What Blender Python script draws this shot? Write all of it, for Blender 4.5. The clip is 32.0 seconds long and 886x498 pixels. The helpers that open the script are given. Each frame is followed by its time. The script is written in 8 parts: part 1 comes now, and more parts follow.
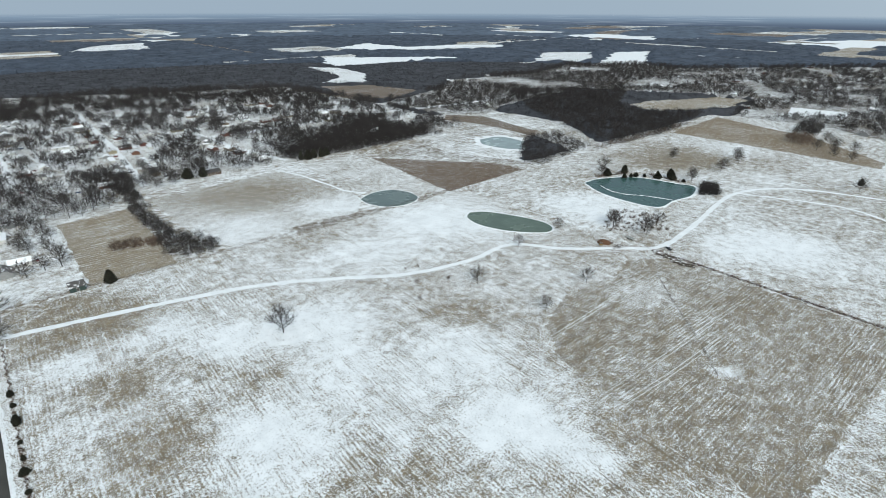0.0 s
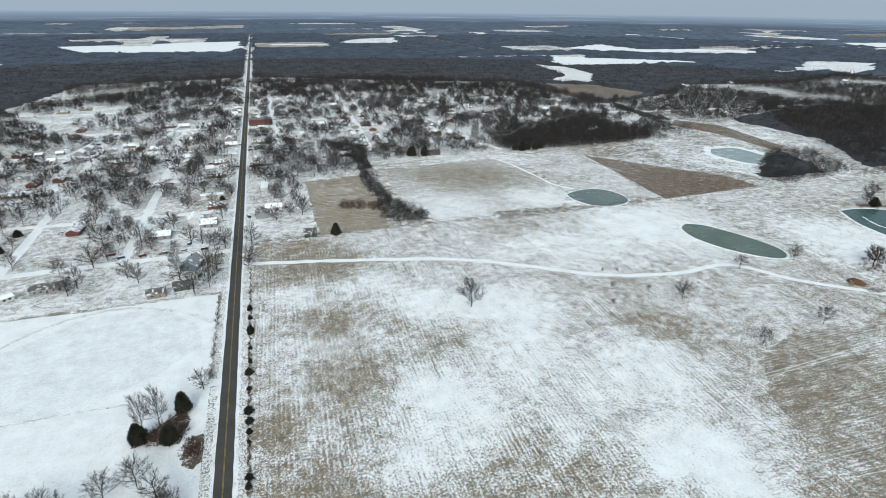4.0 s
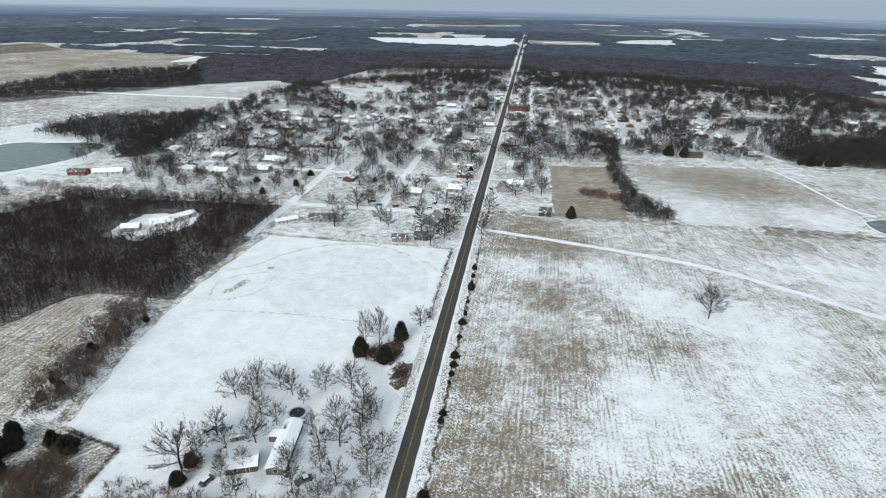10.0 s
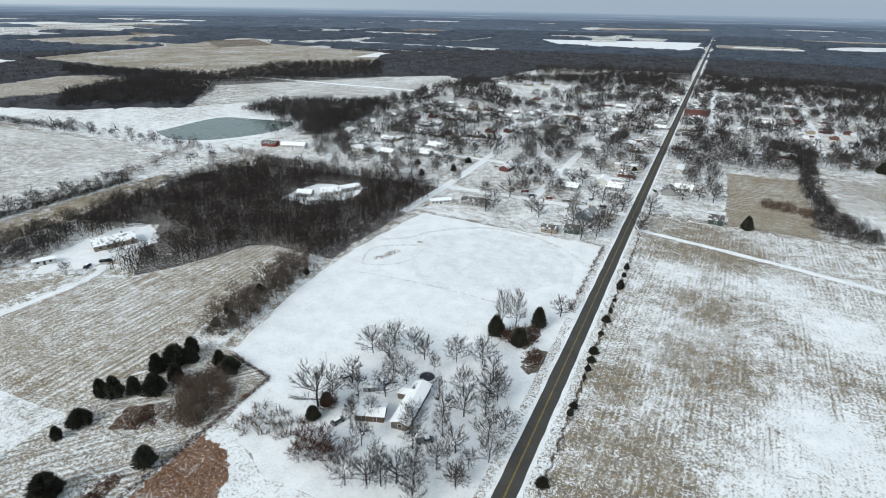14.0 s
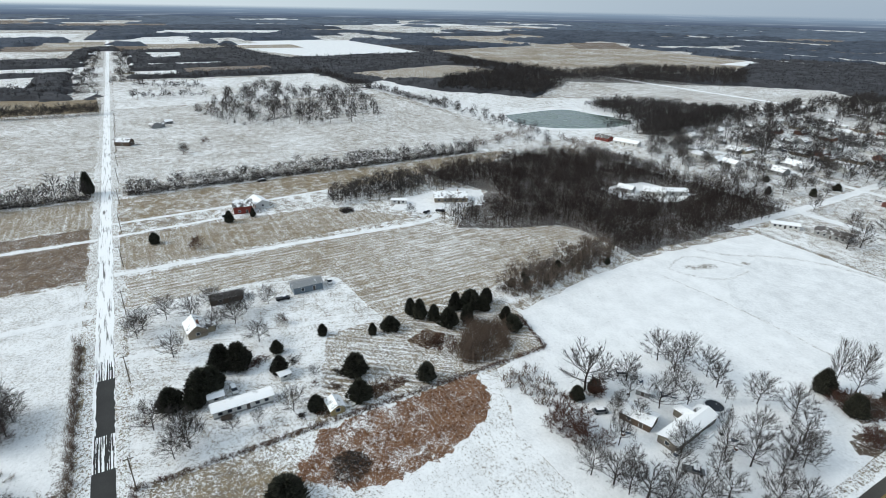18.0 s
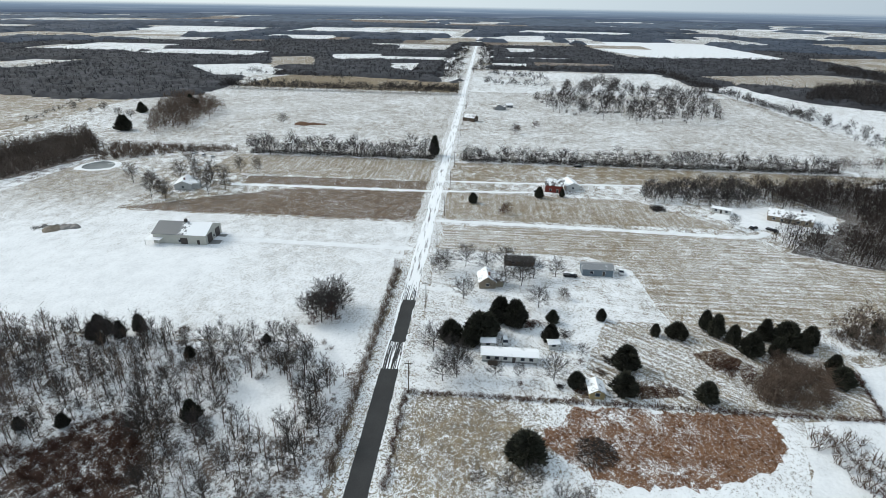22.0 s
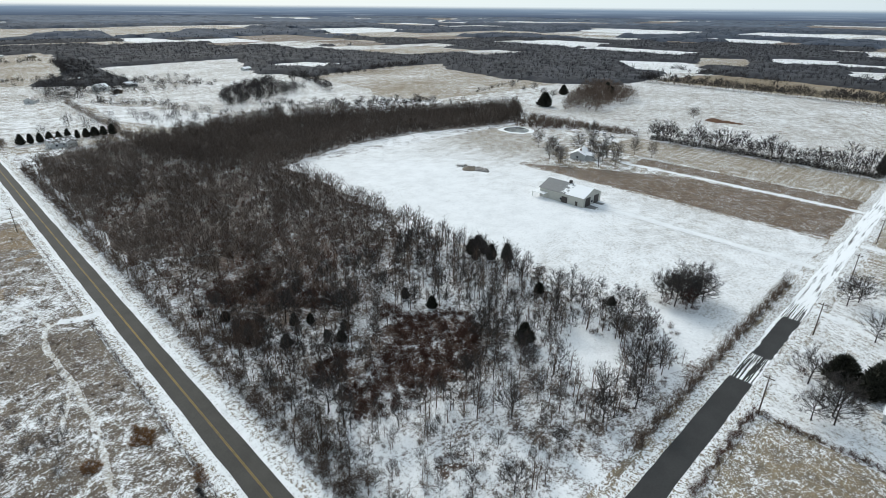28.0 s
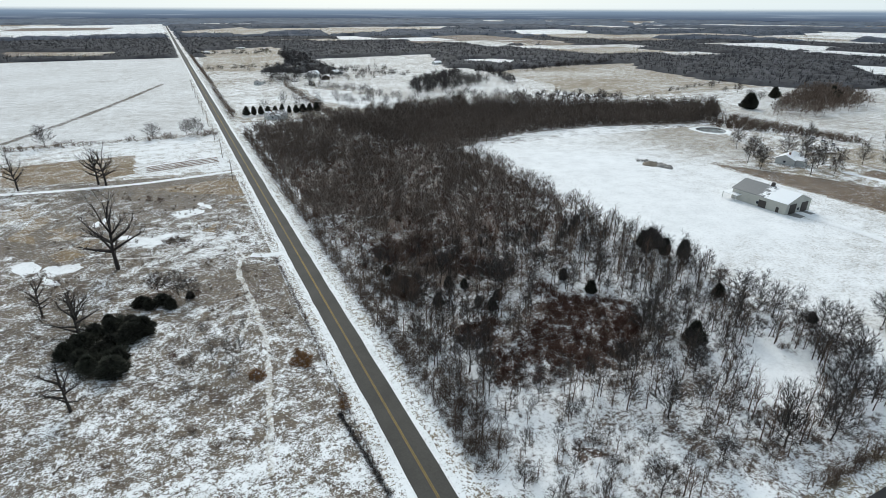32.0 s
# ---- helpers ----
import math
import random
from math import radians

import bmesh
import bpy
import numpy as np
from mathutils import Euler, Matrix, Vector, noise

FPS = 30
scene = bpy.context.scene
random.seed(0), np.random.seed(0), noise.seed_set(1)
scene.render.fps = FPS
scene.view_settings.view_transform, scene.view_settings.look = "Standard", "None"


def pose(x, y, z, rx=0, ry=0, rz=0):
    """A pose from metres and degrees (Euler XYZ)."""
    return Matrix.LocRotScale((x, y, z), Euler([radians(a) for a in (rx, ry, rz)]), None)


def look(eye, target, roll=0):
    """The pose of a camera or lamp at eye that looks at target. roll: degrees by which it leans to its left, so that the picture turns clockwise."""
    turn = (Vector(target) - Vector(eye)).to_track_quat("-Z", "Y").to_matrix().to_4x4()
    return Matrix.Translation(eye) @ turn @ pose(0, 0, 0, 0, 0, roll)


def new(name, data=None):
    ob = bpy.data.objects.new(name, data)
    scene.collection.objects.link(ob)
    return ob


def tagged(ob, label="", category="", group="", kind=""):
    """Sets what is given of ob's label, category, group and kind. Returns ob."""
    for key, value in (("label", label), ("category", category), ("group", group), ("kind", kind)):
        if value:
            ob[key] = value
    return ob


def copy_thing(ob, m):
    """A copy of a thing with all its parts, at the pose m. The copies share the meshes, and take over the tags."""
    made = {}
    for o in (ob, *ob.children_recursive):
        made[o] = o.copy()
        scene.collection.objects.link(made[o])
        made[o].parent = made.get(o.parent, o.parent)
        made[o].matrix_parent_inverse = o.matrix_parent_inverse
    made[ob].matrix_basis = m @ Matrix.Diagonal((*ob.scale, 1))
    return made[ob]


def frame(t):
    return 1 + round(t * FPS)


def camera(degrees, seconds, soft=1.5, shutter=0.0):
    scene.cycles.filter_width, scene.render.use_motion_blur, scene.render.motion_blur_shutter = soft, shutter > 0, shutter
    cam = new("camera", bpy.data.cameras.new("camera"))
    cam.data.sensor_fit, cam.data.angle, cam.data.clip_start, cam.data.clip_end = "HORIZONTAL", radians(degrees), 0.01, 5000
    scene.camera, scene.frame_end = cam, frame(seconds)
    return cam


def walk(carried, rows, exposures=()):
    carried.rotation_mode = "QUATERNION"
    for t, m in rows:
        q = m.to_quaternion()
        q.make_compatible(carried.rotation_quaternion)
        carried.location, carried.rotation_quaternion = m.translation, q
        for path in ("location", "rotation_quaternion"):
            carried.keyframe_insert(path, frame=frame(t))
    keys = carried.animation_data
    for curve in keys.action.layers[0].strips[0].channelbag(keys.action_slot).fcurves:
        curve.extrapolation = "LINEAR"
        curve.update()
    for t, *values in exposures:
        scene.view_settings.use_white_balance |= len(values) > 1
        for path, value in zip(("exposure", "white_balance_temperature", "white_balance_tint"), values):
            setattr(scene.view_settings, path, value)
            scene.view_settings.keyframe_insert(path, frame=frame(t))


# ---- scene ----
cam = camera(79.0, 32.0, soft=0.6)
PATH = [
    (0, (29.181, 20.961, 154.061), (30.366, 22.341, 153.231), 0.2),
    (0.5, (29.016, 21.156, 153.1), (30.155, 22.576, 152.271), 0.3),
    (1, (28.869, 21.335, 152.092), (29.944, 22.803, 151.262), 0.3),
    (1.5, (28.738, 21.497, 151.042), (29.738, 23.018, 150.213), 0.3),
    (2, (28.622, 21.645, 149.954), (29.54, 23.218, 149.126), 0.4),
    (2.5, (28.522, 21.779, 148.831), (29.347, 23.402, 148.003), 0.5),
    (3, (28.435, 21.901, 147.677), (29.168, 23.567, 146.848), 0.5),
    (3.5, (28.361, 22.011, 146.495), (29.006, 23.713, 145.666), 0.6),
    (4, (28.299, 22.11, 145.288), (28.864, 23.841, 144.459), 0.6),
    (4.5, (28.248, 22.2, 144.058), (28.734, 23.954, 143.229), 0.7),
    (6.5, (28.143, 22.481, 138.97), (28.342, 24.29, 138.14), 0.9),
    (7, (28.137, 22.536, 137.667), (28.27, 24.35, 136.836), 0.9),
    (7.5, (28.138, 22.586, 136.355), (28.202, 24.403, 135.523), 1.0),
    (8, (28.146, 22.631, 135.036), (28.14, 24.45, 134.204), 1.1),
    (8.5, (28.159, 22.674, 133.711), (28.085, 24.491, 132.879), 1.1),
    (9, (28.177, 22.714, 132.383), (28.04, 24.528, 131.551), 1.1),
    (9.5, (28.199, 22.752, 131.051), (27.999, 24.56, 130.221), 1.1),
    (10, (28.225, 22.788, 129.718), (27.963, 24.588, 128.888), 1.1),
    (10.5, (28.254, 22.823, 128.385), (27.932, 24.613, 127.555), 1.0),
    (11, (28.286, 22.857, 127.052), (27.903, 24.636, 126.223), 0.9),
    (11.5, (28.32, 22.891, 125.72), (27.872, 24.655, 124.891), 0.9),
    (12, (28.356, 22.925, 124.389), (27.835, 24.669, 123.561), 0.9),
    (12.5, (28.393, 22.96, 123.061), (27.799, 24.681, 122.234), 0.9),
    (13, (28.43, 22.995, 121.736), (27.769, 24.692, 120.909), 0.9),
    (13.5, (28.467, 23.032, 120.414), (27.745, 24.703, 119.586), 1.0),
    (15.5, (28.611, 23.193, 115.164), (27.6, 24.714, 114.348), 0.9),
    (16, (28.643, 23.238, 113.862), (27.52, 24.677, 113.044), 1.0),
    (16.5, (28.673, 23.285, 112.563), (27.426, 24.616, 111.744), 1.1),
    (17, (28.701, 23.334, 111.269), (27.33, 24.536, 110.447), 1.1),
    (17.5, (28.726, 23.384, 109.978), (27.242, 24.443, 109.155), 1.1),
    (18, (28.748, 23.437, 108.691), (27.169, 24.347, 107.867), 1.1),
    (18.5, (28.766, 23.491, 107.407), (27.114, 24.259, 106.583), 1.1),
    (19, (28.782, 23.547, 106.127), (27.074, 24.18, 105.301), 1.1),
    (19.5, (28.793, 23.605, 104.85), (27.043, 24.107, 104.022), 1.0),
    (20, (28.801, 23.664, 103.575), (27.019, 24.038, 102.747), 0.9),
    (20.5, (28.804, 23.724, 102.303), (27.002, 23.98, 101.475), 1.0),
    (21, (28.803, 23.784, 101.032), (26.988, 23.928, 100.206), 1.0),
    (21.5, (28.798, 23.845, 99.764), (26.977, 23.87, 98.938), 1.0),
    (22, (28.789, 23.906, 98.497), (26.972, 23.783, 97.669), 1.0),
    (22.5, (28.774, 23.967, 97.231), (26.981, 23.663, 96.4), 1.0),
    (23, (28.755, 24.026, 95.967), (27.006, 23.532, 95.132), 0.9),
    (23.5, (28.732, 24.085, 94.703), (27.038, 23.427, 93.866), 0.8),
    (24, (28.703, 24.141, 93.439), (27.062, 23.362, 92.603), 0.7),
    (24.5, (28.67, 24.196, 92.176), (27.076, 23.323, 91.341), 0.6),
    (25, (28.631, 24.247, 90.912), (27.083, 23.295, 90.079), 0.5),
    (25.5, (28.588, 24.295, 89.649), (27.08, 23.278, 88.819), 0.4),
    (27.5, (28.37, 24.437, 84.596), (27.033, 23.199, 83.771), 0.5),
    (28, (28.304, 24.456, 83.332), (27.019, 23.163, 82.51), 0.5),
    (28.5, (28.233, 24.467, 82.07), (27.01, 23.115, 81.249), 0.4),
    (29, (28.159, 24.47, 80.808), (26.995, 23.065, 79.989), 0.3),
    (29.5, (28.08, 24.462, 79.547), (26.972, 23.011, 78.73), 0.3),
    (30, (27.998, 24.443, 78.288), (26.944, 22.952, 77.473), 0.3),
    (30.5, (27.913, 24.413, 77.031), (26.919, 22.88, 76.217), 0.2),
    (31, (27.824, 24.369, 75.777), (26.895, 22.795, 74.964), 0.2),
    (31.5, (27.731, 24.312, 74.527), (26.872, 22.699, 73.713), 0.2),
    (32, (27.636, 24.239, 73.281), (26.833, 22.598, 72.468), 0.2),
]
walk(cam, [(t, look(eye, target, roll)) for t, eye, target, roll in PATH], [(0, 0.43, 6430, 6), (8, 0.44, 6450, 7), (16, 0.44, 6470, 8), (32, 0.41, 6480, 8)])

# ---- light: a bright overcast winter sky with a weak, wide sun ----
world = bpy.data.worlds.new("winter_sky")
scene.world = world
world.use_nodes = True
wn, wl = world.node_tree.nodes, world.node_tree.links
sky = wn.new("ShaderNodeTexSky")
sky.sky_type = "NISHITA"
sky.sun_disc = False
sky.sun_elevation, sky.sun_rotation = radians(34), radians(200)
sky.air_density, sky.dust_density, sky.ozone_density = 1.0, 2.5, 1.0
cloud = wn.new("ShaderNodeMix")
cloud.data_type = "RGBA"
cloud.inputs[0].default_value = 0.85
wl.new(sky.outputs[0], cloud.inputs[6])
# the cloud is brighter on the sun's side and bluer away from it
aim = wn.new("ShaderNodeVectorMath")
aim.operation = "DOT_PRODUCT"
aim.inputs[1].default_value = (-0.35, -0.94, 0)
wl.new(wn.new("ShaderNodeTexCoord").outputs["Generated"], aim.inputs[0])
side = wn.new("ShaderNodeMapRange")
side.interpolation_type = "SMOOTHSTEP"
wl.new(aim.outputs["Value"], side.inputs[0])
side.inputs[1].default_value, side.inputs[2].default_value = -1, 1
tint = wn.new("ShaderNodeMix")
tint.data_type = "RGBA"
tint.inputs[6].default_value, tint.inputs[7].default_value = (3.2, 4.0, 5.0, 1), (7.2, 8.2, 8.7, 1)
wl.new(side.outputs[0], tint.inputs[0])
wl.new(tint.outputs[2], cloud.inputs[7])
wl.new(cloud.outputs[2], wn["Background"].inputs[0])
wn["Background"].inputs[1].default_value = 0.09

sun = new("sun", bpy.data.lights.new("sun", "SUN"))
sun.data.energy, sun.data.angle, sun.data.color = 1.45, radians(22), (1.0, 0.965, 0.90)
sun.matrix_world = look((-60, -160, 120), (0, 0, 0))

# ---- materials ----
def shader(name, rough=0.9):
    m = bpy.data.materials.new(name)
    m.use_nodes = True
    n, l = m.node_tree.nodes, m.node_tree.links
    b = n["Principled BSDF"]
    b.inputs["Roughness"].default_value = rough
    b.inputs["Specular IOR Level"].default_value = 0.25
    return m, n, l, b


def sock(l, node_in, value):
    if isinstance(value, bpy.types.NodeSocket):
        l.new(value, node_in)
    else:
        node_in.default_value = value


def calc(n, l, op, a, b=0.0, clamp=False):
    q = n.new("ShaderNodeMath")
    q.operation, q.use_clamp = op, clamp
    sock(l, q.inputs[0], a)
    sock(l, q.inputs[1], b)
    return q.outputs[0]


def blend(n, l, f, a, b):
    q = n.new("ShaderNodeMix")
    q.data_type = "RGBA"
    sock(l, q.inputs[0], f)
    sock(l, q.inputs[6], a if isinstance(a, bpy.types.NodeSocket) else (*a, 1))
    sock(l, q.inputs[7], b if isinstance(b, bpy.types.NodeSocket) else (*b, 1))
    return q.outputs[2]


def cloudy(n, l, where, scale, detail=4.0, rough=0.6):
    q = n.new("ShaderNodeTexNoise")
    q.inputs["Scale"].default_value, q.inputs["Detail"].default_value, q.inputs["Roughness"].default_value = scale, detail, rough
    l.new(where, q.inputs["Vector"])
    return q.outputs[0]


def ramp(n, l, v, lo, hi, smooth=True):
    q = n.new("ShaderNodeMapRange")
    q.interpolation_type = "SMOOTHSTEP" if smooth else "LINEAR"
    sock(l, q.inputs[0], v)
    q.inputs[1].default_value, q.inputs[2].default_value = lo, hi
    return q.outputs[0]


def relief(n, l, b, height, strength, dist):
    q = n.new("ShaderNodeBump")
    q.inputs["Strength"].default_value, q.inputs["Distance"].default_value = strength, dist
    l.new(height, q.inputs["Height"])
    l.new(q.outputs[0], b.inputs["Normal"])


SNOW = (0.89, 0.905, 0.92)


def snowy(name, low, high, cover, soft=0.10, rows=None, blobs=(), big=0.012, amp=0.9, speck=0.55, lumps=0.10):
    """Winter ground: grass or stubble from low to high in colour, with snow lying over about the share 'cover' of it.
    rows: (degrees, spacing, depth) of drilled rows; blobs: (x, y, radius, weight) of thicker or thinner snow."""
    m, n, l, b = shader(name, 0.85)
    where = n.new("ShaderNodeNewGeometry").outputs["Position"]
    broad = cloudy(n, l, where, big, 6, 0.6)
    mid = cloudy(n, l, where, lumps, 7, 0.78)
    # how much snow lies here, in patches tens of metres and then a few metres wide
    c = calc(n, l, "MULTIPLY", calc(n, l, "SUBTRACT", broad, 0.5), amp)
    c = calc(n, l, "ADD", c, calc(n, l, "MULTIPLY", calc(n, l, "SUBTRACT", mid, 0.5), amp * 1.25))
    c = calc(n, l, "ADD", c, cover)
    if blobs:
        warp = n.new("ShaderNodeTexNoise")
        warp.inputs["Scale"].default_value, warp.inputs["Detail"].default_value = 0.025, 6
        l.new(where, warp.inputs["Vector"])
        shift = n.new("ShaderNodeVectorMath")
        shift.operation = "MULTIPLY_ADD"
        l.new(warp.outputs["Color"], shift.inputs[0])
        shift.inputs[1].default_value = (36, 36, 0)
        l.new(where, shift.inputs[2])
        for x, y, r, w in blobs:
            d = n.new("ShaderNodeVectorMath")
            d.operation = "DISTANCE"
            l.new(shift.outputs[0], d.inputs[0])
            d.inputs[1].default_value = (x + 18, y + 18, 0)
            q = n.new("ShaderNodeMapRange")
            q.interpolation_type = "SMOOTHSTEP"
            l.new(d.outputs["Value"], q.inputs[0])
            q.inputs[1].default_value, q.inputs[2].default_value = r * 1.1, r * 0.2
            q.inputs[3].default_value, q.inputs[4].default_value = 0, w
            c = calc(n, l, "ADD", c, q.outputs[0])
    drift = cloudy(n, l, where, 0.24, 3, 0.6)
    c = calc(n, l, "ADD", c, calc(n, l, "MULTIPLY", calc(n, l, "SUBTRACT", drift, 0.5), amp * 1.3))
    # straw and weeds stick through in tufts and specks
    fine = cloudy(n, l, where, 1.15, 4, 0.72)
    tiny = cloudy(n, l, where, 3.1, 2, 0.7)
    grain = calc(n, l, "ADD", calc(n, l, "MULTIPLY", calc(n, l, "SUBTRACT", fine, 0.5), 3.2), calc(n, l, "MULTIPLY", calc(n, l, "SUBTRACT", tiny, 0.5), 2.8))
    if rows:
        turn, gap, depth = rows[:3]
        along = n.new("ShaderNodeMapping")
        along.inputs["Rotation"].default_value = (0, 0, radians(turn))
        l.new(where, along.inputs["Vector"])
        streak = n.new("ShaderNodeMapping")
        streak.inputs["Scale"].default_value = (1.5 / gap, 0.07 / gap, 1)
        l.new(along.outputs[0], streak.inputs["Vector"])
        lines = calc(n, l, "SUBTRACT", cloudy(n, l, streak.outputs[0], 1.0, 2, 0.6), 0.5)
        if len(rows) > 3:
            # straight drill rows, wavering a little
            across = n.new("ShaderNodeSeparateXYZ")
            l.new(along.outputs[0], across.inputs[0])
            wander = calc(n, l, "MULTIPLY", cloudy(n, l, where, 0.02, 2), 5.0)
            drill = calc(n, l, "SINE", calc(n, l, "ADD", calc(n, l, "MULTIPLY", across.outputs["X"], 6.2832 / rows[3]), wander))
            lines = calc(n, l, "ADD", calc(n, l, "MULTIPLY", lines, 0.8), calc(n, l, "MULTIPLY", drill, 0.075))
        broken = calc(n, l, "MULTIPLY", ramp(n, l, cloudy(n, l, where, 0.03, 4), 0.25, 0.65), depth * 4)
        grain = calc(n, l, "ADD", grain, calc(n, l, "MULTIPLY", lines, broken))
    c = calc(n, l, "MINIMUM", calc(n, l, "MAXIMUM", c, 0.06), 0.5 + 0.62 * speck + 0.25)
    v = calc(n, l, "ADD", calc(n, l, "MULTIPLY", grain, speck), c)
    mask = ramp(n, l, v, 0.5 - soft * 1.2, 0.5 + soft * 1.2)
    straw = blend(n, l, ramp(n, l, cloudy(n, l, where, 0.22, 6, 0.75), 0.3, 0.7), low, high)
    straw = blend(n, l, ramp(n, l, tiny, 0.3, 0.7), blend(n, l, 0.5, straw, (0.06, 0.048, 0.036)), straw)
    thin = blend(n, l, ramp(n, l, calc(n, l, "ADD", mid, calc(n, l, "MULTIPLY", fine, 0.6)), 0.55, 1.0), (0.72, 0.735, 0.75), SNOW)
    l.new(blend(n, l, calc(n, l, "MULTIPLY", mask, 0.95), straw, thin), b.inputs["Base Color"])
    relief(n, l, b, calc(n, l, "ADD", calc(n, l, "ADD", fine, mid), calc(n, l, "MULTIPLY", tiny, 0.4)), 0.45, 0.25)
    return m


def plain(name, col, rough=0.7, vary=0.25, scale=0.8, metal=0.0, per_object=0.0, bump=0.0):
    """A surface of one colour with two scales of wear in it; per_object shifts each object's tone."""
    m, n, l, b = shader(name, rough)
    b.inputs["Metallic"].default_value = metal
    where = n.new("ShaderNodeTexCoord").outputs["Object"]
    a = cloudy(n, l, where, scale, 5, 0.65)
    c = cloudy(n, l, where, scale * 7, 3, 0.7)
    f = ramp(n, l, calc(n, l, "ADD", calc(n, l, "MULTIPLY", a, 0.65), calc(n, l, "MULTIPLY", c, 0.35)), 0.28, 0.72)
    dark = tuple(v * (1 - vary) for v in col)
    light = tuple(min(1, v * (1 + vary * 0.7)) for v in col)
    out = blend(n, l, f, dark, light)
    if per_object:
        rnd = n.new("ShaderNodeObjectInfo").outputs["Random"]
        hsv = n.new("ShaderNodeHueSaturation")
        l.new(out, hsv.inputs["Color"])
        l.new(calc(n, l, "ADD", calc(n, l, "MULTIPLY", rnd, per_object), 1 - per_object / 2), hsv.inputs["Value"])
        l.new(calc(n, l, "ADD", calc(n, l, "MULTIPLY", rnd, 0.03), 0.485), hsv.inputs["Hue"])
        out = hsv.outputs[0]
    l.new(out, b.inputs["Base Color"])
    if bump:
        relief(n, l, b, c, bump, 0.05)
    return m


def snow_on(name, under, cover=0.7, scale=0.5, rough=0.6, slant=0.0):
    """A roof or a board with snow lying on it in patches."""
    m, n, l, b = shader(name, rough)
    where = n.new("ShaderNodeTexCoord").outputs["Object"]
    rnd = n.new("ShaderNodeObjectInfo").outputs["Random"]
    v = calc(n, l, "ADD", cloudy(n, l, where, scale, 6, 0.6), calc(n, l, "MULTIPLY", calc(n, l, "SUBTRACT", rnd, 0.5), 0.22))
    v = calc(n, l, "ADD", v, calc(n, l, "MULTIPLY", calc(n, l, "SUBTRACT", cloudy(n, l, where, 6, 2), 0.5), 0.25))
    if slant:
        axis = n.new("ShaderNodeSeparateXYZ")
        l.new(where, axis.inputs[0])
        v = calc(n, l, "ADD", v, calc(n, l, "MULTIPLY", axis.outputs["X"], slant))
    mask = ramp(n, l, v, 0.72 - cover * 0.55, 0.86 - cover * 0.55)
    tone = blend(n, l, ramp(n, l, cloudy(n, l, where, 3, 4), 0.3, 0.7), tuple(c * 0.75 for c in under), under)
    l.new(blend(n, l, mask, tone, SNOW), b.inputs["Base Color"])
    return m


def water(name, col):
    m, n, l, b = shader(name, 0.12)
    where = n.new("ShaderNodeNewGeometry").outputs["Position"]
    f = ramp(n, l, cloudy(n, l, where, 0.05, 5, 0.6), 0.3, 0.75)
    l.new(blend(n, l, f, col, tuple(min(1, c * 1.25 + 0.01) for c in col)), b.inputs["Base Color"])
    l.new(calc(n, l, "ADD", calc(n, l, "MULTIPLY", f, 0.25), 0.12), b.inputs["Roughness"])
    relief(n, l, b, cloudy(n, l, where, 1.2, 3), 0.08, 0.05)
    return m


def pavement_mat(name, col, snow=0.0):
    """Worn asphalt with wheel tracks along its length and snow blown over it."""
    m, n, l, b = shader(name, 0.8)
    where = n.new("ShaderNodeNewGeometry").outputs["Position"]
    a, c = cloudy(n, l, where, 0.12, 5, 0.6), cloudy(n, l, where, 2.5, 4, 0.7)
    f = ramp(n, l, calc(n, l, "ADD", calc(n, l, "MULTIPLY", a, 0.6), calc(n, l, "MULTIPLY", c, 0.4)), 0.3, 0.7)
    out = blend(n, l, f, tuple(v * 0.78 for v in col), tuple(v * 1.2 for v in col))
    if snow:
        stretch = n.new("ShaderNodeMapping")
        stretch.inputs["Scale"].default_value = (0.07, 0.9, 1)
        l.new(where, stretch.inputs["Vector"])
        s = calc(n, l, "ADD", cloudy(n, l, stretch.outputs[0], 1.0, 5, 0.7), calc(n, l, "MULTIPLY", c, 0.2))
        out = blend(n, l, ramp(n, l, s, 0.72 - snow * 0.5, 0.86 - snow * 0.5), out, SNOW)
    l.new(out, b.inputs["Base Color"])
    relief(n, l, b, c, 0.2, 0.02)
    return m


STRAW, TAN, GREY = (0.21, 0.156, 0.096), (0.335, 0.265, 0.168), (0.165, 0.136, 0.106)
M_BASE = snowy("snow_dusted_pasture", GREY, TAN, 0.50, big=0.006)
M_BARK = plain("grey_bark", (0.050, 0.043, 0.039), 0.95, 0.3, 1.5, per_object=0.5)
M_TWIG = plain("bare_twigs", (0.064, 0.056, 0.052), 0.95, 0.3, 0.6, per_object=0.4)
M_TWIG_DENSE = plain("dense_wood_twigs", (0.128, 0.1, 0.082), 0.95, 0.45, 0.03)
M_TWIG_WOOD = plain("woodland_twigs", (0.135, 0.098, 0.076), 0.95, 0.45, 0.03)
M_BRUSH = plain("red_brown_brush", (0.092, 0.047, 0.035), 0.95, 0.5, 0.2)
M_CEDAR = plain("cedar_foliage", (0.042, 0.042, 0.030), 0.9, 0.6, 3.0, per_object=0.5)
# distance haze is mixed into these woodland colours, bluer and lighter farther out
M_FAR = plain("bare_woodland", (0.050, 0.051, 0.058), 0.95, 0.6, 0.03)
M_FAR_HAZED = plain("haze_tinted_woodland", (0.058, 0.072, 0.098), 0.95, 0.55, 0.02)
M_FAR_HAZE_BLUE = plain("haze_blue_woodland", (0.088, 0.112, 0.152), 0.95, 0.5, 0.01)
M_DARKWOOD = plain("dark_brown_wood", (0.034, 0.026, 0.023), 0.95, 0.4, 0.05)
M_CROWN = plain("grey_brown_crowns", (0.043, 0.038, 0.037), 0.95, 0.4, 0.05)

from mathutils.geometry import tessellate_polygon

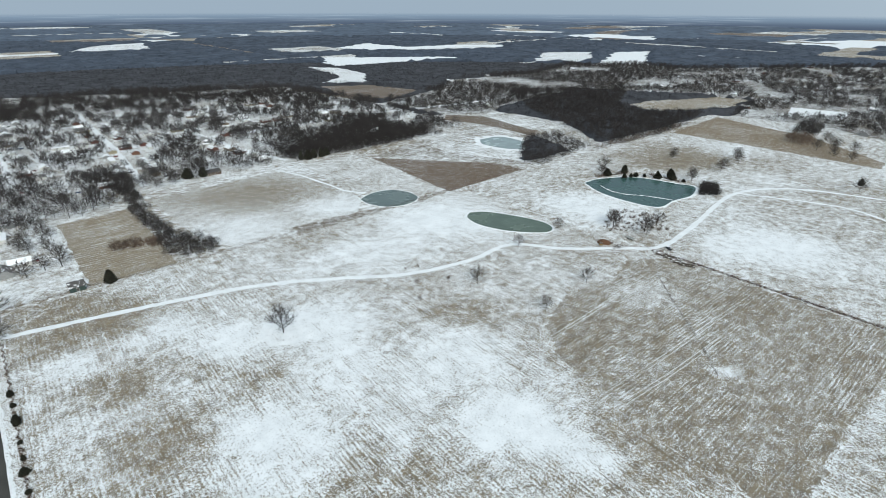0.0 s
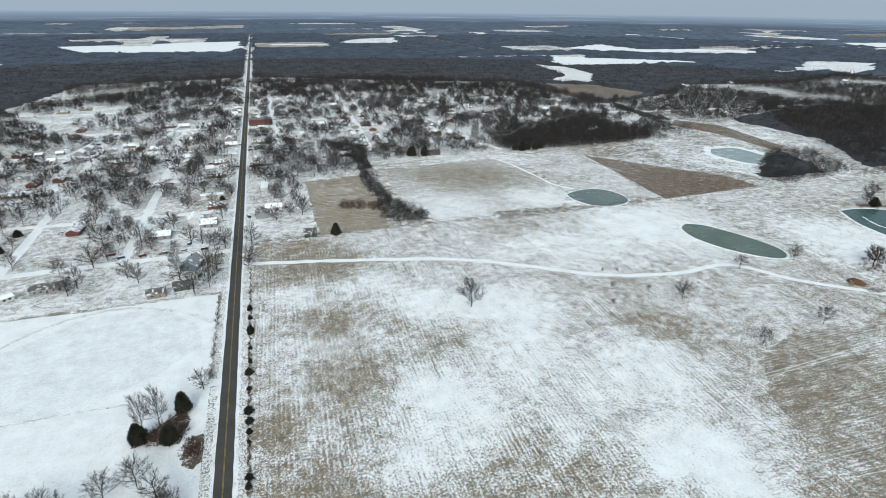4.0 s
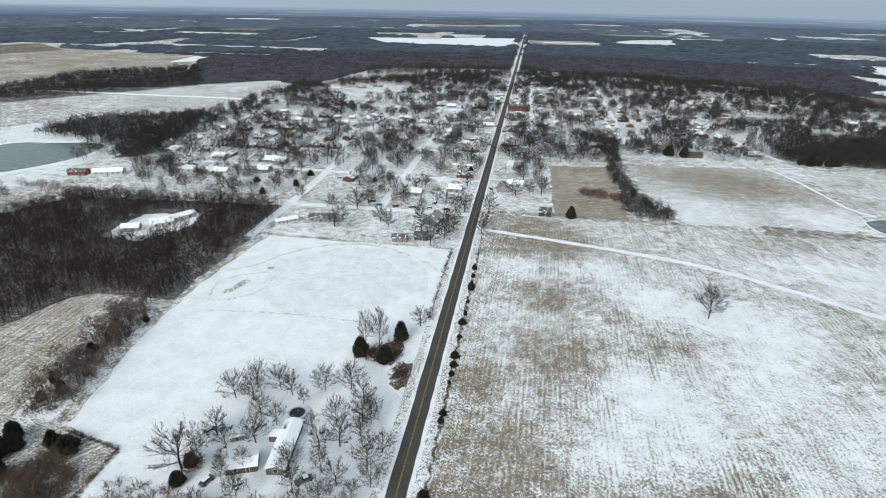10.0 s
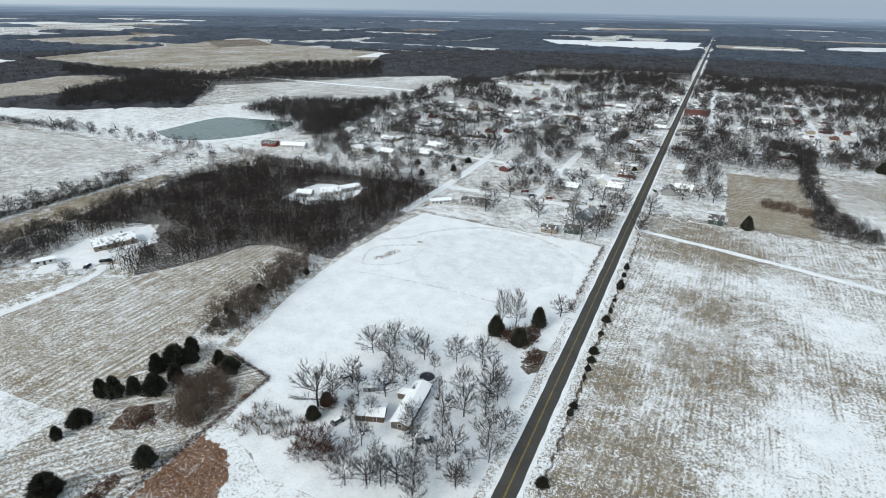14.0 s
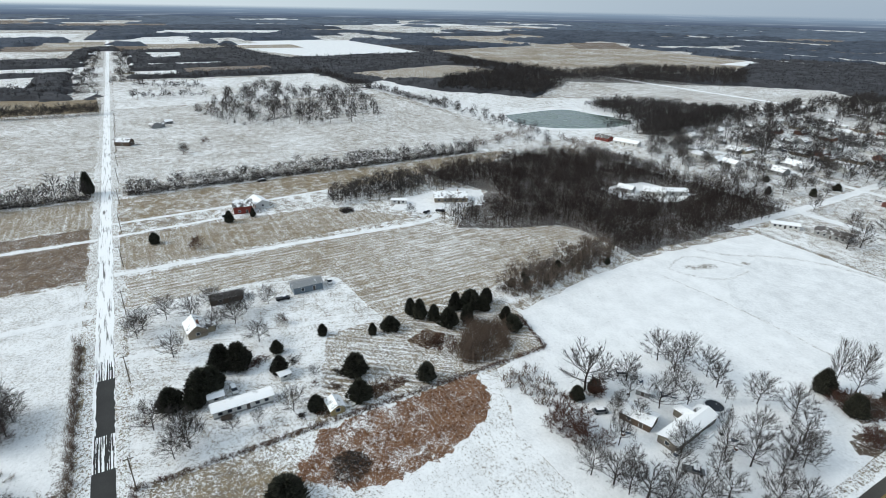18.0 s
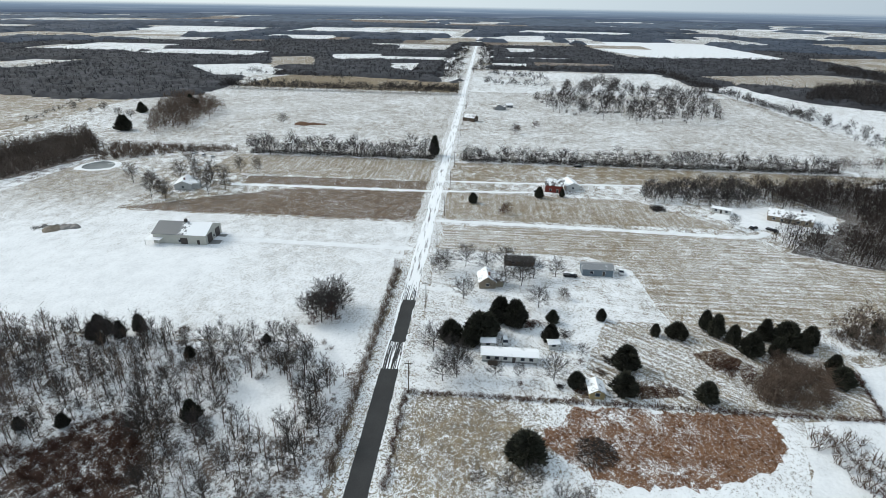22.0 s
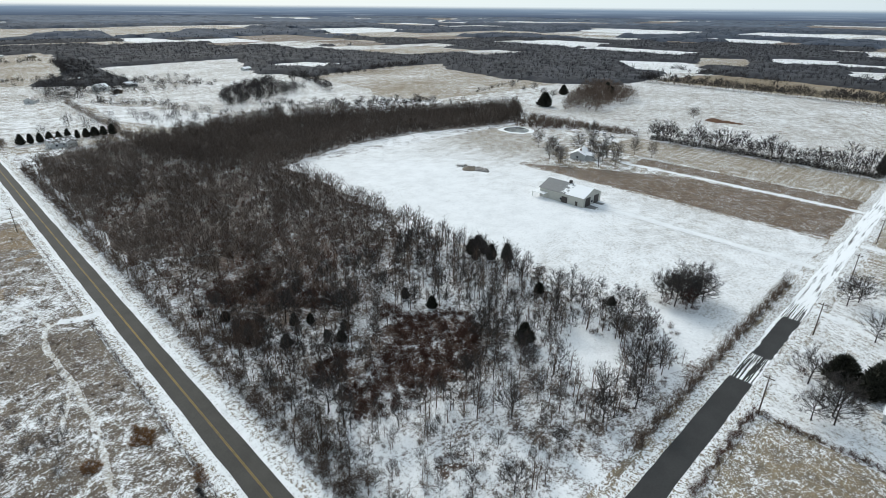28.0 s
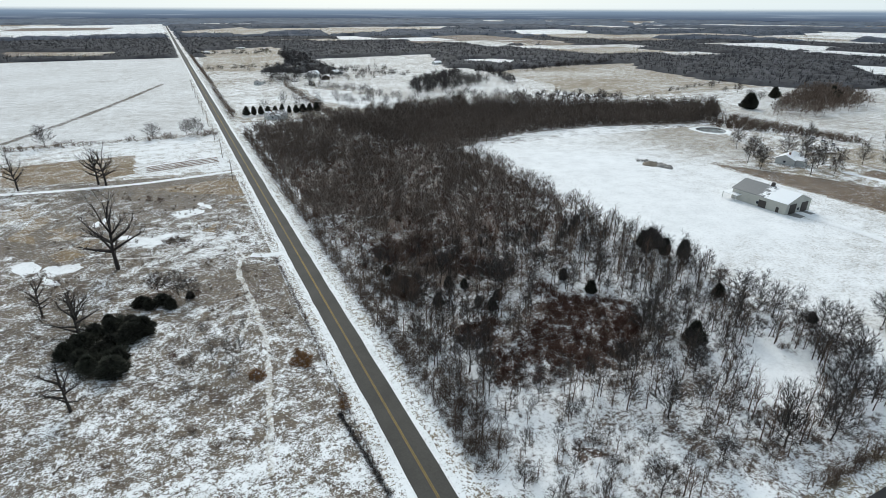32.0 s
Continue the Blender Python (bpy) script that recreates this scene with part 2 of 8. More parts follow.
# ---- building blocks ----
def mesh_object(name, verts, faces, material, parent=None):
    me = bpy.data.meshes.new(name)
    me.from_pydata(verts, [], faces)
    me.materials.append(material)
    ob = new(name, me)
    if parent:
        ob.parent = parent
    return ob


def ragged(points, step=6.0, wobble=0.8, seed=1):
    """A closed outline with its long sides cut into short, slightly uneven steps."""
    rng, out = random.Random(seed), []
    for (x0, y0), (x1, y1) in zip(points, points[1:] + points[:1]):
        n = max(1, int(math.hypot(x1 - x0, y1 - y0) / step))
        for k in range(n):
            w = wobble if k else wobble * 0.3
            out.append((x0 + (x1 - x0) * k / n + rng.uniform(-w, w), y0 + (y1 - y0) * k / n + rng.uniform(-w, w)))
    return out


LAYER = [0.02]


def sheet(name, outline, z, material, label, category, seed=1, step=6.0, wobble=0.8):
    LAYER[0] += 0.0005 if step < 25 else 0.0001
    z = LAYER[0] if z < 0.1 else z
    pts = ragged(outline, step, wobble, seed)
    me = bpy.data.meshes.new(name)
    faces = [t if (pts[t[1]][0] - pts[t[0]][0]) * (pts[t[2]][1] - pts[t[0]][1]) > (pts[t[1]][1] - pts[t[0]][1]) * (pts[t[2]][0] - pts[t[0]][0]) else t[::-1]
             for t in tessellate_polygon([[Vector((*p, 0)) for p in pts]])]
    me.from_pydata([(x, y, z) for x, y in pts], [], faces)
    me.materials.append(material)
    return tagged(new(name, me), label, category, kind="structure")


def smooth_line(points, step=4.0):
    """Points along a smooth curve through the given ones."""
    P = [Vector((*p, 0)) for p in points]
    P = [P[0] * 2 - P[1]] + P + [P[-1] * 2 - P[-2]]
    out = []
    for a, b, c, d in zip(P, P[1:], P[2:], P[3:]):
        n = max(1, int((c - b).length / step))
        for k in range(n):
            t = k / n
            out.append(0.5 * (2 * b + (c - a) * t + (2 * a - 5 * b + 4 * c - d) * t * t + (3 * b - a - 3 * c + d) * t ** 3))
    out.append(P[-2])
    return out


def strip(name, points, width, z, material, label, category, rough=0.25, seed=3, step=4.0, kind="structure"):
    rng = random.Random(seed)
    line = smooth_line(points, step) if len(points) > 2 else [Vector((*points[0], 0)).lerp(Vector((*points[1], 0)), k / 60) for k in range(61)]
    verts, faces = [], []
    for i, p in enumerate(line):
        d = (line[min(i + 1, len(line) - 1)] - line[max(i - 1, 0)]).normalized()
        side = Vector((-d.y, d.x, 0))
        for s in (1, -1):
            q = p + side * s * (width / 2 + rng.uniform(-rough, rough))
            verts.append((q.x, q.y, z))
    for i in range(len(line) - 1):
        faces.append((2 * i, 2 * i + 1, 2 * i + 3, 2 * i + 2))
    return tagged(mesh_object(name, verts, faces, material), label, category, kind=kind)


# ---- the ground, out to the horizon ----
bm = bmesh.new()
rings = [0, 300, 800, 1800, 3200, 4900]
verts = [[bm.verts.new((r * math.cos(2 * math.pi * k / 96), r * math.sin(2 * math.pi * k / 96), 0)) for k in range(96)] for r in rings[1:]]
bm.faces.new(verts[0])
for a, b in zip(verts, verts[1:]):
    for k in range(96):
        bm.faces.new((a[k], b[k], b[(k + 1) % 96], a[(k + 1) % 96]))
me = bpy.data.meshes.new("ground")
bm.to_mesh(me)
bm.free()
me.materials.append(M_BASE)
tagged(new("ground", me), "snow-dusted winter farmland reaching the horizon", "ground", kind="structure")

WHITE = snowy("deep_snow", GREY, TAN, 0.98, 0.2, speck=0.42, amp=0.65)
YARD = snowy("snowy_yard", GREY, TAN, 0.70, 0.25, speck=0.6, amp=0.7, rows=(20, 1.8, 0.4))
STUBBLE = snowy("stubble_rows", STRAW, TAN, 0.38, 0.25, rows=(0, 1.5, 0.5, 3.0), amp=0.5, speck=0.65)
TANFLAT = snowy("tan_grass", STRAW, TAN, 0.32, 0.25, amp=0.5, speck=0.6, rows=(90, 2, 0.3, 3.2))
DARKWEED = snowy("dark_weeds", (0.10, 0.066, 0.043), (0.20, 0.135, 0.085), 0.22, 0.2, amp=0.5)
MEADOW = snowy("half_white_meadow", GREY, TAN, 0.54, 0.3, amp=0.7, speck=0.8, lumps=0.06)

# east of the through road
EAST = snowy("east_field_snow", GREY, TAN, 0.53, 0.13, speck=1.0, amp=0.95, rows=(2, 1.5, 0.34, 1.9), lumps=0.08, blobs=[
    (78, 197, 22, 0.55), (67, 162, 20, 0.42), (92, 179, 22, 0.4), (70, 296, 26, 0.4), (31, 286, 16, 0.4), (162, 134, 24, 0.55), (166, 110, 20, 0.5), (172, 180, 34, 0.45), (140, 239, 36, 0.42), (98, 265, 26, 0.4), (122, 252, 16, 0.3),
    (126, 205, 34, 0.28), (240, 320, 70, 0.35), (300, 320, 60, 0.35), (250, 134, 24, 0.2), (130, 160, 26, 0.22), (190, 300, 50, 0.3), (60, 240, 10, 0.3),
    (41, 255, 18, -0.3), (50, 209, 20, -0.3), (98, 226, 14, -0.25), (115, 142, 10, -0.3), (17, 191, 16, -0.3), (20, 140, 40, -0.25), (196, 92, 40, -0.25), (40, 335, 46, -0.35), (208, 205, 26, -0.2), (215, 360, 50, -0.3), (270, 120, 80, -0.2), (20, 90, 50, -0.25)])
sheet("field", [(9, -40), (360, -40), (360, 150), (356, 190), (352, 300), (345, 368), (9, 366)], 0.03, EAST, "stubble field half covered in drifted snow", "field", 2)
sheet("field", [(197, 40), (358, 40), (357, 168), (330, 184), (300, 176), (262, 182), (232, 170), (212, 150), (203, 122)], 0.03,
      snowy("fine_stubble_rows", (0.175, 0.145, 0.115), (0.33, 0.27, 0.185), 0.27, 0.2, speck=0.8, amp=0.8, rows=(90, 1.2, 0.42, 1.7), blobs=[(300, 150, 35, 0.2), (230, 120, 20, 0.2), (262, 92, 9, 0.5)]), "tan stubble in fine straight rows flecked with snow", "field", 70, 3, 2.0)
sheet("field", [(122, 515), (240, 529), (262, 500), (265, 402), (247, 381), (140, 373), (126, 412)], 0.05,
      snowy("tan_stubble_field", GREY, TAN, 0.5, 0.2, speck=0.7, amp=0.5, blobs=[(195, 480, 70, -0.25), (150, 400, 50, 0.25), (240, 400, 40, 0.25)]), "tan stubble field with a white snowy rim", "field", 4)
sheet("field", [(271, 527), (345, 538), (332, 367), (273, 408)], 0.05, MEADOW, "pale snowy pasture", "field", 5)
sheet("field", [(346, 511), (434, 408), (441, 374), (335, 368)], 0.07, DARKWEED, "dark brown weedy field without snow", "field", 6)
sheet("field", [(349, 514), (454, 543), (514, 514), (525, 420), (444, 378), (436, 410)], 0.05, snowy("grey_field", GREY, STRAW, 0.42, 0.2), "grey-brown field thinly dusted with snow", "field", 7)
sheet("field", [(53, 498), (105, 505), (103, 373), (54, 371)], 0.05, snowy("crop_rows", STRAW, TAN, 0.28, 0.2, rows=(90, 2.2, 0.5, 3.4), amp=0.3), "small tan crop field with wavy rows", "field", 8)
sheet("field", [(364, -40), (760, -40), (755, 139), (724, 136), (722, 364), (560, 372), (362, 370)], 0.05,
      snowy("east_pasture", GREY, TAN, 0.52, 0.2, speck=0.7, blobs=[(420, 130, 60, 0.4), (400, 260, 50, 0.4), (600, 300, 80, -0.3), (560, 60, 60, -0.2)]), "rolling pasture of thin snow and dry grass", "field", 9)
sheet("field", [(722, 364), (875, 374), (830, 232), (755, 139), (724, 136), (726, 253)], 0.07, snowy("brown_hayfield", (0.2, 0.145, 0.09), (0.3, 0.23, 0.15), 0.12, 0.25, speck=0.7), "bare tan hay field", "field", 10)

# west of the through road, north of the side road
sheet("field", [(-7, 304), (-119, 304), (-122, 285), (-126, 240), (-124, 195), (-114, 140), (-90, 134), (-88, 112), (-60, 100), (-7, 104)], 0.05, WHITE, "ball field under an even sheet of snow", "field", 11)
sheet("field", [(-7, 104), (-60, 100), (-88, 112), (-89, 6), (-7, 6)], 0.04, snowy("snowy_lot", GREY, TAN, 0.86, 0.2, speck=0.8, amp=0.8, blobs=[(-74, 24, 34, -0.72), (-50, 65, 25, 0.15)]), "snowy grass lot beside the crossroads", "field", 12)
sheet("field", [(-68, 48), (-76, 42), (-88, 52), (-89, 104), (-78, 103), (-69, 95), (-63, 78), (-62, 60)], 0.06,
      snowy("rust_grass", (0.14, 0.062, 0.028), (0.25, 0.122, 0.058), 0.1, 0.3, amp=1.3, speck=0.8), "patch of rust-red dry bluestem grass", "grass patch", 13, 1.5, 1.3)
sheet("field", [(-91, 6), (-91, 52), (-134, 70), (-134, 92), (-174, 88), (-186, 72), (-186, 8)], 0.04, YARD, "snowy yard of the trailer home", "yard", 14)
sheet("field", [(-91, 52), (-91, 134), (-112, 140), (-134, 138), (-134, 70)], 0.05, snowy("cedar_lot", GREY, TAN, 0.44, 0.25, rows=(38, 1.6, 0.6, 2.4), speck=0.8, amp=0.5), "mown lot with swirling snow streaks among cedars", "field", 15)
sheet("field", [(-216, 7), (-216, 153), (-198, 163), (-189, 180), (-178, 214), (-158, 219), (-140, 160), (-134, 139), (-134, 92), (-174, 88), (-186, 72), (-186, 8)], 0.06, STUBBLE, "harvested field of straight stubble rows", "field", 16)
sheet("field", [(-225, 5), (-225, 150), (-264, 112), (-266, 66), (-266, 5)], 0.05, TANFLAT, "tan mown field", "field", 17)
sheet("field", [(-290, 5), (-292, 120), (-300, 250), (-331, 300), (-331, 5)], 0.05, snowy("pale_strip", STRAW, TAN, 0.32, 0.2), "long tan strip thinly dusted with snow", "field", 18)
sheet("field", [(-345, 7), (-345, 300), (-420, 325), (-650, 320), (-655, 7)], 0.05, MEADOW, "wide snow-dusted meadow", "field", 19)
sheet("field", [(-665, 7), (-660, 318), (-900, 295), (-905, 7)], 0.05, snowy("meadow_far", GREY, TAN, 0.66, 0.25), "snowy meadow behind the tree row", "field", 20)
sheet("field", [(-899, 350), (-969, 590), (-924, 651), (-796, 628), (-754, 469), (-788, 381)], 0.06, TANFLAT, "bare tan field between woods", "field", 21)
sheet("field", [(-1205, 400), (-1241, 690), (-1830, 690), (-1800, 320), (-1480, 311)], 0.06, WHITE, "large white field far out", "field", 22)
sheet("field", [(-615, 983), (-747, 704), (-1304, 731), (-1489, 1472), (-780, 1334)], 0.06, snowy("prairie", STRAW, TAN, 0.3, 0.25), "wide tan prairie", "field", 23)
sheet("field", [(-345, 330), (-510, 320), (-430, 336), (-345, 345)], 0.06, MEADOW, "snowy strip by a tree row", "field", 24)

sheet("field", [(-700, 690), (-480, 640), (-345, 700), (-335, 905), (-420, 960), (-560, 830), (-720, 770)], 0.05, MEADOW, "snowy strip fields west of town", "field", 44)
sheet("field", [(515, 1050), (690, 1058), (700, 872), (600, 838), (512, 862)], 0.05, snowy("bare_tan_plot", STRAW, TAN, 0.15, 0.2), "bare tan plot beyond the town", "field", 45)

# south of the side road
sheet("field", [(-100, -7), (-217, -7), (-218, -163), (-262, -165), (-300, -222), (-325, -240), (-231, -265), (-113, -250), (-118, -229), (-111, -153), (-108, -78), (-112, -28), (-98, -21)], 0.05,
      snowy("barn_field", GREY, TAN, 0.82, 0.35, rows=(55, 1.6, 0.12), blobs=[(-270, -205, 90, -0.5), (-200, -60, 60, -0.2), (-140, -120, 55, 0.3), (-160, -190, 50, 0.25), (-180, -90, 40, 0.2)], speck=0.5, amp=0.5), "open snowy field round the metal barn", "field", 25)
sheet("field", [(-220, -163), (-220, -7), (-265, -7), (-263, -80), (-245, -120)], 0.06, DARKWEED, "strip of dark brown weeds", "field", 26)
sheet("field", [(-270, -115), (-270, -7), (-286, -7), (-284, -118)], 0.06, DARKWEED, "narrow strip of brown weeds", "field", 27)
sheet("field", [(-288, -150), (-288, -7), (-334, -7), (-334, -150)], 0.06, TANFLAT, "tan hay field", "field", 28)
sheet("field", [(-345, -7), (-638, -7), (-635, -300), (-520, -360), (-340, -243)], 0.05, MEADOW, "snow-dusted cattle pasture", "field", 29)
sheet("field", [(-655, -7), (-660, -290), (-754, -279), (-857, -219), (-770, -12)], 0.06, snowy("brown_hay", STRAW, TAN, 0.06, 0.2), "brown hay field behind a tree row", "field", 30)
sheet("field", [(-334, -600), (-443, -634), (-524, -638), (-625, -627), (-558, -557), (-536, -423), (-547, -355), (-447, -355), (-337, -371), (-316, -450)], 0.06, snowy("pale_hill", STRAW, TAN, 0.32, 0.3), "pale grassy hill field", "field", 31)
sheet("field", [(-12, -554), (-83, -535), (-82, -435), (-15, -396)], 0.05, MEADOW, "small pasture by a farmhouse", "field", 32)
sheet("field", [(-179, -894), (-408, -919), (-314, -648), (-228, -595), (-164, -669)], 0.05, MEADOW, "snowy pasture", "field", 33)
sheet("field", [(-23, -1003), (-152, -1007), (-132, -806), (-80, -723), (-21, -761)], 0.05, snowy("south_pasture", STRAW, TAN, 0.35, 0.25), "tan pasture by the road", "field", 34)
sheet("field", [(9, -355), (5, -1000), (420, -1000), (420, -380)], 0.05, snowy("white_crop_field", GREY, STRAW, 0.62, 0.35, rows=(8, 2, 0.15), amp=0.35, speck=0.4), "large level white crop field", "field", 35)
sheet("field", [(6, -345), (5, -256), (110, -272), (240, -300), (240, -372), (100, -352)], 0.05, snowy("garden_lot", GREY, TAN, 0.66, 0.2), "snowy garden plots", "field", 36)
PASTURE = snowy("weedy_pasture", (0.10, 0.08, 0.066), (0.215, 0.17, 0.125), 0.31, 0.24, speck=0.85, amp=1.5, lumps=0.16, blobs=[
    (20, -72, 16, -0.05), (40, -50, 34, 0.12), (70, -70, 30, 0.1), (60, -215, 50, -0.25), (52, -100, 22, 0.1), (30, -240, 30, -0.5), (67, -160, 7, 0.9), (44, -173, 7, 0.9), (32, -198, 6, 0.8), (48, -140, 18, 0.15), (14, -130, 14, -0.3), (85, -190, 20, -0.5), (70, -172, 9, -0.6), (30, -160, 18, 0.2)])
sheet("field", [(7, -30), (7, -248), (70, -262), (260, -300), (320, -30)], 0.04, PASTURE, "overgrown pasture of weeds poking through snow", "field", 37)
GOLDEN = snowy("golden_dead_grass", (0.16, 0.105, 0.055), (0.29, 0.205, 0.11), 0.2, 0.25, speck=0.8, amp=0.9)
for k, pts in enumerate(([(43, -237), (7.5, -243), (7.5, -211), (28, -223)], [(112, -309), (52, -311), (51, -269), (69, -264), (104, -268)], [(73, -174), (69, -178), (62, -169), (69, -166)], [(86, -193), (84, -199), (80, -195), (79, -187)],
                         [(96, -228), (89, -238), (83, -224), (88, -211), (94, -214)], [(27, -176), (21, -182), (14, -176), (22, -171)], [(78, -200), (71, -203), (70, -193)])):
    sheet("grass_patch", pts, 0.05, GOLDEN, "patch of golden-brown dead grass", "grass patch", 300 + k, 2.0, 1.1)
sheet("field", [(-8, -8), (-8, -380), (-70, -380), (-140, -395), (-290, -335), (-380, -290), (-320, -236), (-112, -250), (-118, -229), (-110, -153), (-107, -78), (-112, -28), (-97, -21), (-112, -8)], 0.04,
      snowy("wood_floor", (0.085, 0.062, 0.05), (0.17, 0.12, 0.09), 0.66, 0.22, speck=0.6, amp=1.1, blobs=[(-55, -65, 28, -0.35), (-45, -105, 22, -0.25), (-90, -35, 25, 0.3), (-62, -150, 60, -0.45)]), "woodland floor with snow between dead weeds", "field", 38)
sheet("field", [(-14, -175), (-15, -330), (-22, -362), (-70, -377), (-140, -394), (-290, -334), (-378, -289), (-322, -238), (-231, -264), (-175, -268), (-113, -249), (-117, -229), (-111, -160), (-80, -140), (-40, -165)], 0.04,
      snowy("leaf_litter", (0.08, 0.058, 0.046), (0.14, 0.1, 0.078), 0.18, 0.25, speck=0.8, amp=0.9), "dark leaf litter under the dense wood", "field", 42, 6, 1.5)
# floor of the western woods, very dark brown with few flecks of snow
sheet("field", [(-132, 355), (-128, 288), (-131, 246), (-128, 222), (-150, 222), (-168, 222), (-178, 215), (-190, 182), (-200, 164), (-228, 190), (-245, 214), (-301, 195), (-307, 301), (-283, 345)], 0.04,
      snowy("wood_floor_west", (0.036, 0.028, 0.024), (0.08, 0.06, 0.048), 0.1, 0.25, speck=0.9, amp=0.7), "very dark brown floor of the western woods", "field", 39)

sheet("yard", [(-217, 284), (-215, 321), (-178, 331), (-174, 308), (-188, 281)], 0.05, WHITE, "snowy clearing round a house in the woods", "yard", 73, 4, 1.5)
sheet("yard", [(-226, 160), (-224, 196), (-250, 212), (-262, 196), (-258, 160), (-243, 144)], 0.05, WHITE, "snowy yard of the ranch house", "yard", 74, 4, 1.5)
# hard-edged patches of bare snow and flattened brown weeds in the pasture
M_FLATWEED = snowy("flattened_weeds", (0.075, 0.056, 0.044), (0.15, 0.112, 0.08), 0.2, 0.2, speck=0.8, amp=0.9)
rng = random.Random(311)
for x, y, r, mat, lab, cat in ((67, -160, 5.5, WHITE, 0, 0), (71, -153, 3.5, WHITE, 0, 0), (45, -174, 4.5, WHITE, 0, 0), (30, -199, 5.5, WHITE, 0, 0), (78, -166, 5, WHITE, 0, 0), (52, -181, 3, WHITE, 0, 0), (24, -205, 3, WHITE, 0, 0), (60, -201, 4, WHITE, 0, 0),
                               (20, -177, 5.5, M_FLATWEED, 1, 1), (35, -169, 4, M_FLATWEED, 1, 1), (30, -158, 3, M_FLATWEED, 1, 1), (14, -160, 3, M_FLATWEED, 1, 1), (62, -140, 4, M_FLATWEED, 1, 1), (76, -152, 5, M_FLATWEED, 1, 1), (42, -205, 5, M_FLATWEED, 1, 1), (16, -118, 4, M_FLATWEED, 1, 1),
                               (13, -126, 3.5, M_FLATWEED, 1, 1), (30, -76, 3, M_FLATWEED, 1, 1), (70, -190, 6, GOLDEN, 2, 1), (64, -178, 6, GOLDEN, 2, 1), (20, -229, 8, GOLDEN, 2, 1), (82, -207, 8, GOLDEN, 2, 1), (11, -205, 4, GOLDEN, 2, 1)):
    turn, long = rng.uniform(0, 3.1), rng.uniform(1.2, 2.2)
    outline = []
    for k in range(9):
        a, q = k * 0.698, r * rng.uniform(0.55, 1.15)
        u, v = q * long * math.cos(a), q * math.sin(a) / long
        outline.append((x + u * math.cos(turn) - v * math.sin(turn), y + u * math.sin(turn) + v * math.cos(turn)))
    sheet(("snow_patch", "grass_patch", "grass_patch")[lab], outline, 0.05, mat, ("ragged patch of bare snow in the weeds", "dark patch of flattened weeds", "patch of golden-brown dead grass")[lab], ("snow patch", "grass patch")[cat], int(x * 9 + y), 0.9, 0.5)
sheet("grass_patch", [(-15, 183), (-10, 179), (-6.5, 186), (-8, 194), (-12, 194)], 0.05, M_FLATWEED, "oval of dark weeds by the road", "grass patch", 353, 1.5, 0.6)
sheet("grass_patch", [(-29, 199), (-22, 192), (-16, 191), (-13, 203), (-15, 210), (-21, 206)], 0.05, M_FLATWEED, "dark weeds round the twin tree", "grass patch", 354, 1.5, 0.8)
sheet("grass_patch", [(-14, 180), (-10, 177), (-6, 181), (-7, 187), (-12, 187)], 0.05, M_FLATWEED, "round dark weed bed by the road", "grass patch", 354, 1.2, 0.5)
# floors of the brush clearings in the corner wood
M_BRUSHFLOOR = snowy("brush_floor", (0.055, 0.034, 0.027), (0.12, 0.072, 0.052), 0.22, 0.2, speck=0.8, amp=1.0)
for k, pts in enumerate(([(-48, -80), (-64, -78), (-72, -63), (-62, -52), (-51, -46), (-41, -54), (-34, -58), (-25, -53), (-25, -63), (-34, -62), (-40, -66)], [(-26, -78), (-39, -79), (-33, -68), (-23, -69)], [(-38, -114), (-53, -116), (-59, -98), (-42, -102)], [(-27, -34), (-32, -28), (-26, -29)],
                         [(-44, -164), (-88, -155), (-70, -128), (-60, -116), (-35, -115), (-20, -124)], [(-16, -104), (-24, -112), (-30, -108), (-20, -96)])):
    sheet("wood_floor", pts, 0.05, M_BRUSHFLOOR, "dark red-brown weeds on the wood floor", "ground", 340 + k, 1.6, 1.1)
sheet("snow_patch", [(-83, -41), (-91, -39), (-93, -30), (-80, -21), (-70, -25), (-73, -36)], 0.05, WHITE, "open snowy glade in the wood", "snow patch", 350, 3, 1.2)
sheet("snow_patch", [(-108, -30), (-121, -34), (-124, -14), (-107, -12), (-90, -13), (-78, -15), (-86, -22)], 0.05, WHITE, "open snow beside the round thicket", "snow patch", 351, 3, 1.2)
sheet("outfield", [(-95, 242), (-100, 272), (-67, 298), (-34, 295), (-15, 272), (-13, 255), (-28, 238), (-55, 219), (-78, 221)], 0.05, snowy("smooth_snow", (0.5, 0.52, 0.54), (0.62, 0.64, 0.66), 0.8, 0.5, speck=0.3, amp=0.4), "smooth oval outfield under bluish snow", "field", 352, 8, 0.6)
# roads
ASPHALT = pavement_mat("asphalt", (0.062, 0.059, 0.053))
DAMP = pavement_mat("damp_asphalt", (0.040, 0.040, 0.040))
SNOWROAD = pavement_mat("snowed_asphalt", (0.13, 0.128, 0.125), 0.57)
M_YELLOW = plain("yellow_paint", (0.30, 0.205, 0.05), 0.7, 0.35, 0.7)
VERGE = snowy("snowy_verge", GREY, TAN, 0.66, 0.2, speck=1.0, amp=0.5)
SHOULDER = snowy("snow_shoulder", GREY, TAN, 0.95, 0.2, speck=0.7, amp=0.5)
strip("verge", [(0, -3200), (0, 4000)], 14, 0.092, VERGE, "snowy grass verge of the main road", "verge", 0.6)
strip("shoulder", [(0, -900), (0, 0), (0, 1500)], 8.8, 0.096, SHOULDER, "ploughed white snow along the road edge", "verge", 0.5, step=3)
